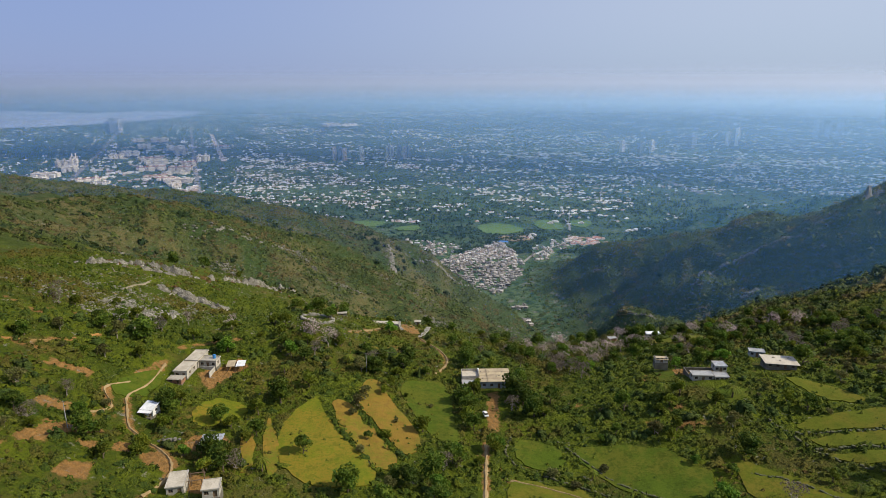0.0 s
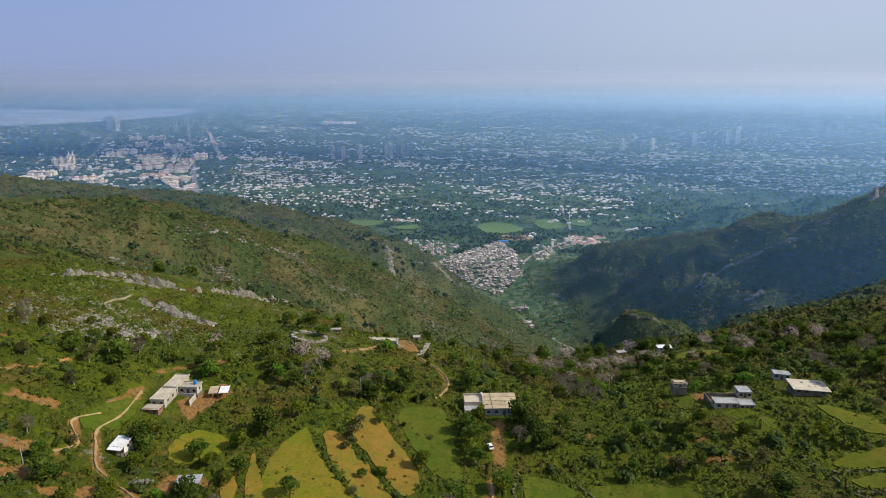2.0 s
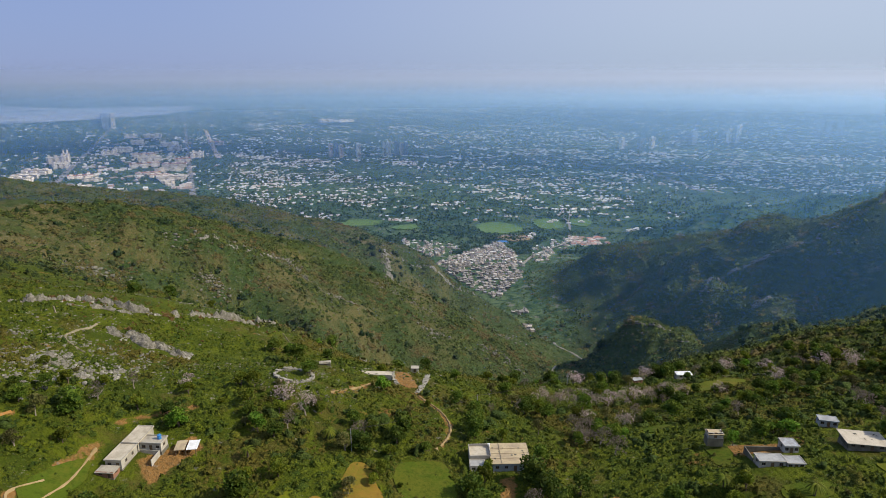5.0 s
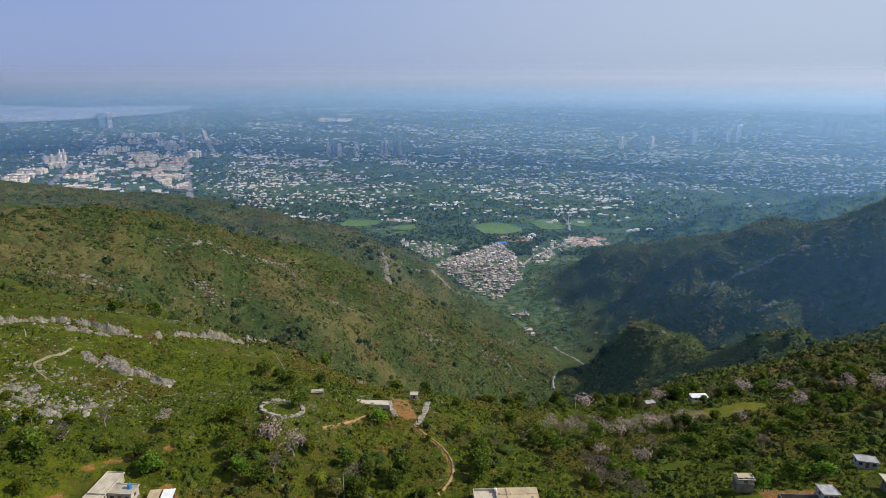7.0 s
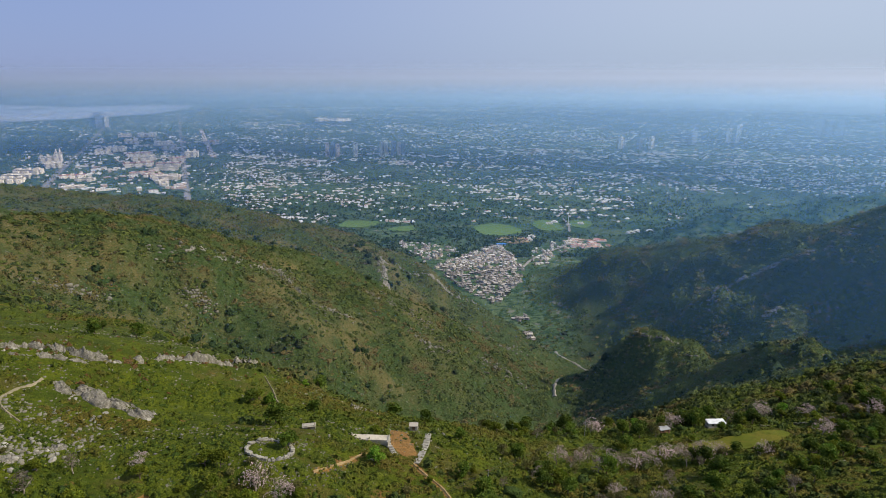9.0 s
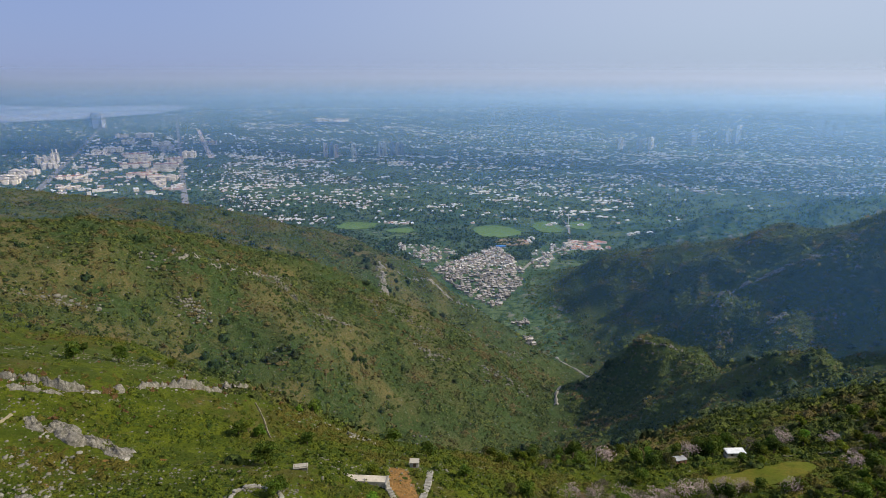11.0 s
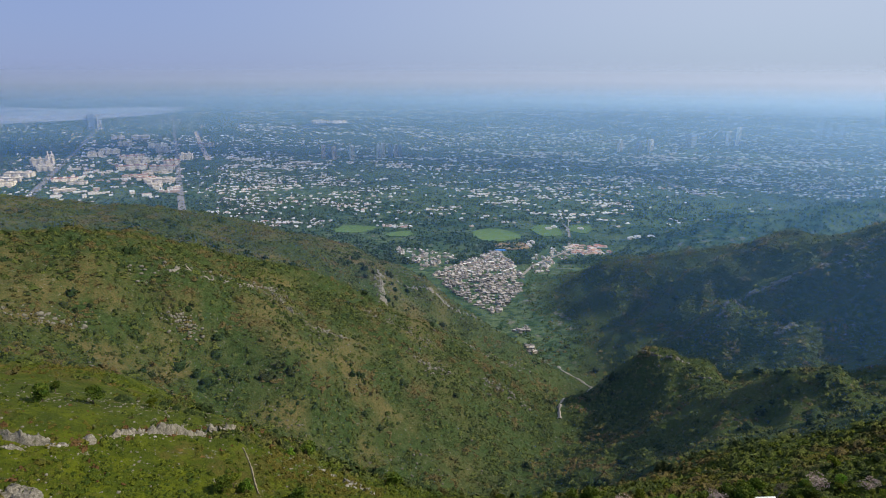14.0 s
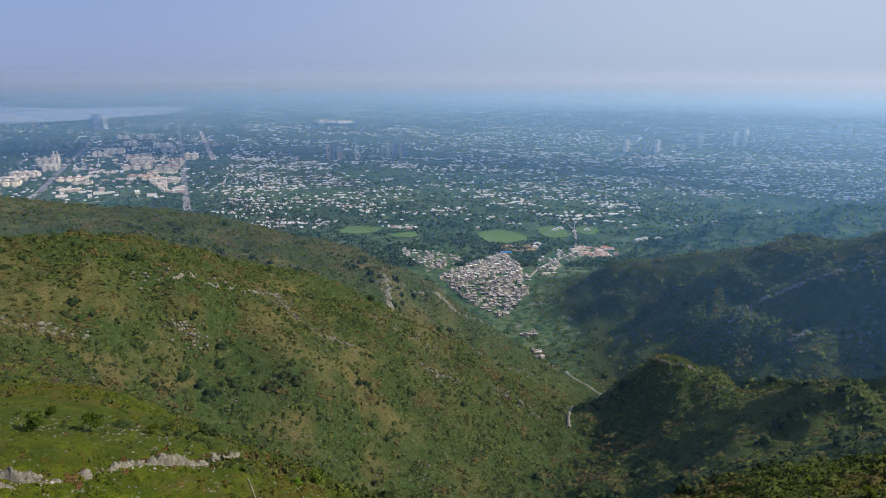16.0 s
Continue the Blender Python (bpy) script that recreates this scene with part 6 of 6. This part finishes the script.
def house_stuff(name, places, label, wall, roof, seed, lift=4.0, hmin=3, hmax=7, wmin=8, wmax=14, turn=None, far=True, flat=0.8, second=3.0):
    """Many plain houses as two meshes: walls, and roofs a little proud of them."""
    rng = np.random.RandomState(seed)
    wv, wf, rv, rf = [], [], [], []
    for x, y in places:
        w, d, hh = rng.uniform(wmin, wmax), rng.uniform(wmin, wmax) * flat, rng.uniform(hmin, hmax)
        a = (radians(turn) if turn is not None else rng.uniform(0, 3)) + rng.normal() * 0.06 + (rng.uniform() < 0.3) * math.pi / 2
        ca, sa = math.cos(a), math.sin(a)
        z = float(plain(x, y)) if far else ground_at(x, y)
        blocks = [(0, 0, w, d, hh)]
        if rng.uniform() < 0.4:
            blocks.append((w * 0.2, d * 0.1, w * 0.5, d * 0.6, hh + second))
        for bx, by, bw, bd, bh in blocks:
            q = [(bx + sx_ * bw / 2, by + sy_ * bd / 2) for sx_, sy_ in ((-1, -1), (1, -1), (1, 1), (-1, 1))]
            q = [(x + u * ca - v * sa, y + u * sa + v * ca) for u, v in q]
            k = len(wv)
            wv += [(*p, z - lift) for p in q] + [(*p, z + bh) for p in q]
            wf += [(k + i, k + (i + 1) % 4, k + 4 + (i + 1) % 4, k + 4 + i) for i in range(4)]
            k = len(rv)
            if far:
                rv += [(*p, z + bh) for p in q]
                rf.append((k, k + 1, k + 2, k + 3))
                continue
            rv += [(*p, z + bh - 0.3) for p in q] + [(*p, z + bh + 0.2) for p in q]
            rf += [(k + 4, k + 5, k + 6, k + 7)] + [(k + i, k + (i + 1) % 4, k + 4 + (i + 1) % 4, k + 4 + i) for i in range(4)]
    if far:
        wv, rv = drawn_in(np.array(wv)), drawn_in(np.array(rv))
    e = tagged(new(name), label, "houses", kind="stuff")
    mesh_object("walls", wv, wf, wall, e)
    mesh_object("roofs", rv, rf, roof, e)


def island_mat(name, cols, rough=0.8):
    """Paint that differs from house to house."""
    m, t, p = graph(name)
    r = node(t, "NewGeometry").outputs["Random Per Island"]
    cr = node(t, "ValToRGB", {0: r})
    cr.color_ramp.interpolation = "CONSTANT"
    e = cr.color_ramp.elements
    e[0].color, e[0].position = rgb(cols[0]), 0
    e[1].color, e[1].position = rgb(cols[1]), 1 / len(cols)
    for i, c in enumerate(cols[2:], 2):
        e.new(i / len(cols)).color = rgb(c)
    t.links.new(cr.outputs[0], p.inputs["Base Color"])
    p.inputs["Roughness"].default_value = rough
    return m


CITY_WALL = island_mat("city_wall", [(0.74, 0.66, 0.54), (0.84, 0.80, 0.72), (0.48, 0.38, 0.30), (0.86, 0.83, 0.78), (0.62, 0.48, 0.36), (0.80, 0.74, 0.66)])
CITY_ROOF = island_mat("city_roof", [(0.66, 0.60, 0.52), (0.84, 0.81, 0.75), (0.44, 0.38, 0.33), (0.86, 0.84, 0.80), (0.58, 0.44, 0.34), (0.44, 0.20, 0.14), (0.76, 0.71, 0.64), (0.82, 0.79, 0.74)])
VILL_WALL = island_mat("village_walls", [(0.40, 0.35, 0.29), (0.52, 0.48, 0.42), (0.28, 0.24, 0.20), (0.62, 0.60, 0.55), (0.34, 0.27, 0.21)])
VILL_ROOF = island_mat("village_roofs", [(0.36, 0.31, 0.26), (0.54, 0.49, 0.42), (0.20, 0.17, 0.15), (0.72, 0.69, 0.63), (0.33, 0.23, 0.17), (0.46, 0.40, 0.33), (0.17, 0.15, 0.14)])
house_stuff("village_houses", [c[0] for c in chosen[300:]], "crowded flat-roofed village houses in the valley mouth", VILL_WALL, VILL_ROOF, 5, far=False, wmin=8, wmax=12)


# ---- the city on the plain ----
def far_frame(name, x, y, turn, label, category, group=""):
    p = np.array((x, y, float(plain(x, y))))
    q = drawn_in(p)
    k = np.linalg.norm(q - EYE0) / np.linalg.norm(p - EYE0)
    e = tagged(new(name), label, category, group)
    e.matrix_world = pose(*q, 0, 0, turn) @ Matrix.Diagonal((k, k, k, 1))
    return e


FIELDS = [[(120, 2740), (240, 2840), (350, 2670), (290, 2540), (150, 2540)], [(-490, 2810), (-400, 2910), (-280, 2850), (-310, 2740), (-430, 2710)], [(-230, 2740), (-130, 2770), (-120, 2630), (-230, 2630)],
          [(390, 2900), (520, 2900), (520, 2640), (400, 2640)], [(560, 2900), (680, 2880), (640, 2700), (560, 2720)]]


def city_houses():
    rng = np.random.RandomState(17)
    n = 190000
    y = 2850 + 13500 * rng.uniform(size=n) ** 1.6
    x = rng.uniform(-0.74, 0.80, n) * y
    a = radians(28)
    u, v = x * math.cos(a) + y * math.sin(a), -x * math.sin(a) + y * math.cos(a)
    d = 0.30 + 0.55 * waves(x, y, 41, 1500) + 0.55 * waves(x, y, 42, 520) + 0.5 * waves(x, y, 47, 170)
    d = np.clip(d, 0.03, 1)
    d *= np.where(((u % 1700) < 170) | ((v % 1900) < 170), 0.15, 1)
    d *= np.where(x < -0.30 * y - 200, np.where(y < 7500, 0.25, 0.4), 1)
    d *= np.clip((y - 2750) / 500, 0, 1) * np.where((x > 0.3 * y) & (y < 3700), 0.12, 1)
    row = x * math.cos(radians(12)) * 0.2 + y
    ok = ((row % 95) > 38) & ((v % 150) > 30) & (rng.uniform(size=n) < d * np.where(y < 5200, 0.50, 0.66))
    for p in FIELDS:
        ok &= ~inside(x, y, p)
    return list(zip(x[ok].tolist(), y[ok].tolist()))


CITY = city_houses()
house_stuff("city_houses", [p for p in CITY if p[1] < 5000], "white and pale city houses among trees", CITY_WALL, CITY_ROOF, 6, wmin=10, wmax=23, hmin=3.0, hmax=6.4, turn=22, flat=0.6, second=2.2)
house_stuff("city_houses", [p for p in CITY if p[1] >= 5000], "distant pale city blocks in haze", CITY_WALL, CITY_ROOF, 7, wmin=13, wmax=38, hmin=4, hmax=9, turn=22, flat=0.5, second=3.0)


def city_trees():
    rng = np.random.RandomState(19)
    n = 66000
    y = 2150 + 10500 * rng.uniform(size=n) ** 1.7
    x = rng.uniform(-0.76, 0.82, n) * y
    d = 0.55 + 0.4 * waves(x, y, 43, 700) + 0.3 * waves(x, y, 44, 200)
    bare = np.zeros(n, bool)
    for p in FIELDS + [CORE, SIDE[0], SIDE[1], [(440, 2500), (640, 2460), (640, 2320), (500, 2260), (440, 2320)]]:
        bare |= inside(x, y, p)
    ok = (rng.uniform(size=n) < d) & ~bare
    x, y = x[ok], y[ok]
    hill = land(x, y, False) - plain(x, y)
    x, y = x[hill < 20], y[hill < 20]
    n, leaves = len(x), 4
    r = rng.uniform(3.5, 8.0, n) * (1 + y / 9000)
    off = rng.normal(size=(n, leaves, 3)) * (0.75, 0.75, 0.35)
    off[:, :, 2] = np.abs(off[:, :, 2]) + 0.25
    p = np.stack([x, y, land(x, y)], 1)[:, None] + off * r[:, None, None]
    verts, faces = cards(p.reshape(-1, 3), np.repeat(r * 0.62, leaves), rng)
    ob = fast_mesh("city_trees", drawn_in(verts), faces, LEAF_CITY)
    tagged(ob, "dark green tree canopy between the houses", "trees", kind="stuff")


LEAF_CITY = leaf_mat("leaf_city", (0.022, 0.050, 0.020), (0.085, 0.125, 0.044), per_object=0.0, grain=0.01)
city_trees()


def tower(x, y, w, d, hgt, turn, label, wall, floors=18, crown=True):
    """A tower block with window bands storey by storey."""
    e = far_frame("tower_block", x, y, turn, label, "tower block", "tower blocks")
    bm = bmesh.new()
    box(bm, -w / 2, -d / 2, -10, w / 2, d / 2, hgt)
    body = part("body", bm, wall, e)
    for i in range(floors):
        z = hgt * (i + 0.35) / floors
        bm = bmesh.new()
        box(bm, -w * 0.44, -d / 2 - 0.8, z, w * 0.44, -d / 2 - 0.02, z + hgt / floors * 0.42)
        part("window_band", bm, DARK, body)
    if crown:
        bm = bmesh.new()
        box(bm, -w * 0.25, -d * 0.25, hgt + 0.05, w * 0.25, d * 0.25, hgt + 7)
        part("roof_house", bm, wall, e)


GLASS_TOWER = plain_mat("glass_tower", (0.26, 0.30, 0.36), (0.20, 0.24, 0.29), 0.01, rough=0.25, relief=0, fine=0.1)
CREAM = plain_mat("cream_block", (0.80, 0.70, 0.56), (0.70, 0.60, 0.47), 0.01, relief=0, fine=0.1, per_object=0.28)
BROWN_TOWER = plain_mat("brown_tower", (0.60, 0.46, 0.37), (0.52, 0.40, 0.32), 0.01, relief=0, fine=0.1)
for x, y, w, hgt, wall, lab in [
    (-1110, 6130, 34, 125, BROWN_TOWER, "brown concrete tower block with window bands"), (-1060, 6150, 34, 130, GLASS_TOWER, "dark glazed tower block in haze"), (-1000, 6070, 36, 118, BROWN_TOWER, "brown tower block beside another"),
    (-832, 6070, 38, 130, WHITE_WALL, "white slab tower block on the plain"), (-595, 6200, 34, 122, WHITE_WALL, "white tower block above the trees"), (-555, 6210, 34, 125, WHITE_WALL, "pale tower block in a row"),
    (-490, 6330, 38, 130, GLASS_TOWER, "grey glazed tower block in a row"), (-435, 6330, 36, 118, BROWN_TOWER, "brown tower block in a row"), (-395, 6330, 32, 120, GLASS_TOWER, "slate grey tower block in a row"),
    (-5370, 10020, 90, 215, GLASS_TOWER, "tall hazy tower by the lake"), (-5240, 10020, 60, 220, WHITE_WALL, "tall pale tower by the lake"),
    (1930, 6930, 50, 125, WHITE_WALL, "white framed tower block in haze"), (2130, 6930, 60, 110, GLASS_TOWER, "dim tower block in haze"), (2300, 7060, 55, 120, WHITE_WALL, "pale tower block in haze"),
    (2960, 7620, 110, 140, GLASS_TOWER, "broad dim tower block in haze"), (3470, 7780, 60, 165, WHITE_WALL, "white framed tower in haze"), (3590, 7780, 55, 210, WHITE_WALL, "tall pale tower in haze"),
    (5080, 8650, 110, 215, GLASS_TOWER, "tall blue-grey tower in haze"), (5230, 8650, 90, 190, GLASS_TOWER, "blue-grey tower of a cluster"), (5380, 8650, 90, 200, GLASS_TOWER, "blue-grey tower at the cluster edge")]:
    tower(x, y, w, w * 0.7, hgt, 38, lab, wall, 12 if hgt < 150 else 16)


def office(x, y, w, d, hgt, turn, wall, roof, label, wings=2):
    """A long public building with wings, storeys of windows and a flat roof."""
    e = far_frame("office_building", x, y, turn, label, "office building", "public buildings on the plain")
    bm = bmesh.new()
    box(bm, -w / 2, -d / 2, -8, w / 2, d / 2, hgt)
    for k in range(wings):
        cx = -w / 2 + w * (k + 0.5) / wings
        box(bm, cx - w * 0.10, -d * 0.95, -8, cx + w * 0.10, -d / 2 - 0.05, hgt * 0.8)
        box(bm, cx - w * 0.07, -d * 0.3, hgt + 0.05, cx + w * 0.07, d * 0.3, hgt * 1.4)
    part("body", bm, wall, e)
    bm = bmesh.new()
    box(bm, -w / 2 - 1, -d / 2 - 1, hgt + 0.02, w / 2 + 1, d / 2 + 1, hgt + 1.2)
    part("roof", bm, roof, e)
    for i in range(max(2, int(hgt / 5))):
        z = hgt * (i + 0.3) / max(2, int(hgt / 5))
        bm = bmesh.new()
        box(bm, -w * 0.47, -d / 2 - 0.5, z, w * 0.47, -d / 2 - 0.06, z + 1.8)
        part("window_band", bm, DARK, e)


random.seed(23)
for x, y, w, d, hgt, wall, roof in [
    (-3450, 5580, 150, 60, 45, CREAM, CREAM), (-3400, 5650, 60, 50, 75, CREAM, CREAM), (-3060, 4700, 190, 60, 26, CREAM, CREAM), (-2870, 4230, 150, 60, 24, CREAM, CONCRETE), (-2960, 4420, 170, 55, 22, CREAM, CREAM),
    (-2410, 4280, 120, 40, 16, CREAM, CONCRETE), (-1900, 4360, 190, 50, 22, CREAM, CREAM), (-1850, 4180, 80, 50, 16, CREAM, CREAM), (-3460, 6770, 190, 70, 34, CREAM, CREAM), (-2930, 6140, 210, 60, 30, CREAM, RED_ROOF),
    (-2980, 6960, 150, 80, 44, CREAM, CREAM), (-3940, 8540, 220, 80, 40, CREAM, CREAM), (-4240, 8540, 160, 70, 34, CREAM, CONCRETE), (-3460, 6480, 140, 60, 30, CREAM, CREAM), (-2590, 4450, 160, 50, 16, CREAM, RED_ROOF),
    (-2070, 11250, 330, 90, 40, CREAM, CREAM), (-1750, 11250, 260, 80, 30, CREAM, RED_ROOF), (-2500, 5230, 230, 60, 26, CREAM, RED_ROOF), (-2250, 5230, 190, 60, 24, CREAM, RED_ROOF), (-2700, 5750, 200, 60, 26, CREAM, CONCRETE),
    (-2350, 5650, 130, 60, 30, CREAM, RED_ROOF), (-2420, 6150, 120, 70, 44, CREAM, CREAM), (-2150, 4900, 210, 46, 18, CREAM, CONCRETE), (-3250, 7450, 200, 70, 34, CREAM, CREAM), (-2750, 7600, 170, 70, 30, CREAM, RED_ROOF),
    (-3750, 7700, 150, 70, 36, CREAM, CREAM), (-3150, 5150, 120, 60, 30, CREAM, CREAM), (-2050, 4500, 130, 40, 16, CREAM, RED_ROOF), (-2300, 3950, 120, 36, 12, CREAM, CREAM), (-2200, 4650, 170, 36, 14, CREAM, RED_ROOF)]:
    office(x, y, w, d, hgt, random.uniform(8, 40), wall, roof, "long pale public building with " + ("a red roof" if roof is RED_ROOF else "flat cream roofs" if roof is CREAM else "grey roofs"), random.choice((2, 3)))

BLOCK_WALL = island_mat("block_wall", [(0.60, 0.52, 0.42), (0.70, 0.64, 0.55), (0.46, 0.34, 0.28), (0.76, 0.72, 0.66)])
BLOCK_ROOF = island_mat("block_roof", [(0.58, 0.52, 0.44), (0.70, 0.66, 0.60), (0.44, 0.30, 0.25), (0.78, 0.76, 0.72), (0.50, 0.36, 0.30)])


def capital_blocks():
    rng = np.random.RandomState(29)
    y = rng.uniform(3700, 8300, 520)
    u = rng.uniform(0, 1, 520)
    x = -2490 - 0.479 * (y - 3970) + 90 + u * (780 + 0.13 * (y - 3970))
    k = rng.uniform(size=520) < 0.35 + 0.5 * waves(x, y, 45, 500)
    return list(zip(x[k].tolist(), y[k].tolist()))


house_stuff("city_blocks", capital_blocks(), "cream and brick office blocks between lawns", BLOCK_WALL, BLOCK_ROOF, 8, wmin=18, wmax=60, hmin=6, hmax=18, turn=28, flat=0.5)

# fields, roads and the lake of the plain
sheet("field", FIELDS[0], FIELD_FAR, "oval green playing field at the foot of the hills", "field", 3, far=True)
sheet("field", FIELDS[1], FIELD_FAR, "oval green ground ringed by trees", "field", 3, far=True)
sheet("field", FIELDS[2], FIELD_FAR, "dull green field beside trees", "field", 3, far=True)
sheet("field", FIELDS[3], FIELD_FAR, "green meadow crossed by a road", "field", 3, far=True)
sheet("field", FIELDS[4], FIELD_FAR, "green meadow beside a mast", "field", 3, far=True)
RED_BLOCK = island_mat("red_block", [(0.40, 0.18, 0.12), (0.48, 0.30, 0.22), (0.55, 0.48, 0.40), (0.34, 0.15, 0.10)])
r_ = np.random.RandomState(51)
house_stuff("brick_sheds", [(470 + 160 * a, 2300 + 170 * b) for a, b in r_.uniform(size=(46, 2))], "low brick-red sheds and yards by the village", BLOCK_WALL, RED_BLOCK, 12, wmin=10, wmax=26, hmin=3, hmax=6, turn=10)
sheet("dirt", [(200, 2500), (330, 2520), (340, 2380), (220, 2370)], TRACK, "pale bare ground by the village", "dirt", 3, far=True)
strip("road", [(-1900, 2700), (-2350, 3640), (-2490, 3970), (-3390, 5850), (-4300, 7810), (-5320, 10120)], 44, ROAD, "broad grey avenue running to the lake", "road", 4, far=True)
strip("road", [(-1310, 3270), (-1470, 3640), (-2640, 6470), (-5350, 13040)], 36, ROAD, "straight grey road across the plain", "road", 4, far=True)
strip("road", [(-2140, 5960), (-2890, 7800), (-3590, 9520)], 50, BROWN_TOWER, "reddish straight road across the plain", "road", 4, far=True)
strip("road", [(730, 6940), (1000, 6450), (1220, 5210), (1490, 4870), (1540, 3730)], 34, ROAD, "pale curving road through the suburbs", "road", 4, far=True)
strip("road", [(470, 2360), (490, 2460), (545, 2740), (560, 2950)], 10, PALE_ROAD, "pale straight road into the village", "road", 3.5, far=True)
strip("road", [(250, 1990), (290, 2090), (330, 2160), (400, 2260), (470, 2360)], 10, PALE_ROAD, "dusty road climbing through the village", "road", 3.5, far=True)
sheet("water", [(-13500, 16280), (-11140, 16280), (-8720, 15040), (-8030, 15750), (-6500, 16240), (-6000, 15490), (-5750, 13590), (-6090, 12560), (-6460, 11820), (-6960, 11280), (-7420, 10800), (-10000, 10300)], WATER, "hazy lake beyond the city, sky reflection put into its pale colour", "lake", 12, far=True)

e = far_frame("market_hall", 215, 2345, 4, "long hall with a bright blue roof", "hall")
bm = bmesh.new()
box(bm, -17, -8, -5, 17, 8, 6)
part("walls", bm, WHITE_WALL, e)
bm = bmesh.new()
box(bm, -18, -9, 6.01, 18, 9, 7.5)
part("roof", bm, BLUE, e)
e = far_frame("radio_mast", 550, 2780, 0, "slender pale mast rising from the meadows", "mast")
bm = bmesh.new()
bmesh.ops.create_cone(bm, segments=8, radius1=1.8, radius2=0.8, depth=70, cap_ends=True, matrix=Matrix.Translation((0, 0, 33)))
part("shaft", bm, WHITE_WALL, e)
bm = bmesh.new()
box(bm, -9, -6, -4, 9, 6, 7)
part("base_house", bm, WHITE_WALL, e)
for x, y in ((500, 2840), (470, 2800), (610, 2800), (760, 2560), (800, 2600), (830, 2540), (350, 2500), (330, 2440)):
    e = far_frame("villa", x, y, random.uniform(-20, 20), "white flat-roofed villa among meadows", "house", "villas by the meadows")
    bm = bmesh.new()
    box(bm, -14, -9, -4, 14, 9, 7)
    box(bm, -6, -5, 7.01, 8, 7, 11)
    part("walls", bm, WHITE_WALL, e)
    bm = bmesh.new()
    box(bm, -14.5, -9.5, 7.02, -6.1, 9.5, 7.8)
    part("roof", bm, RED_ROOF if x % 3 == 0 else WHITE_WALL, e)
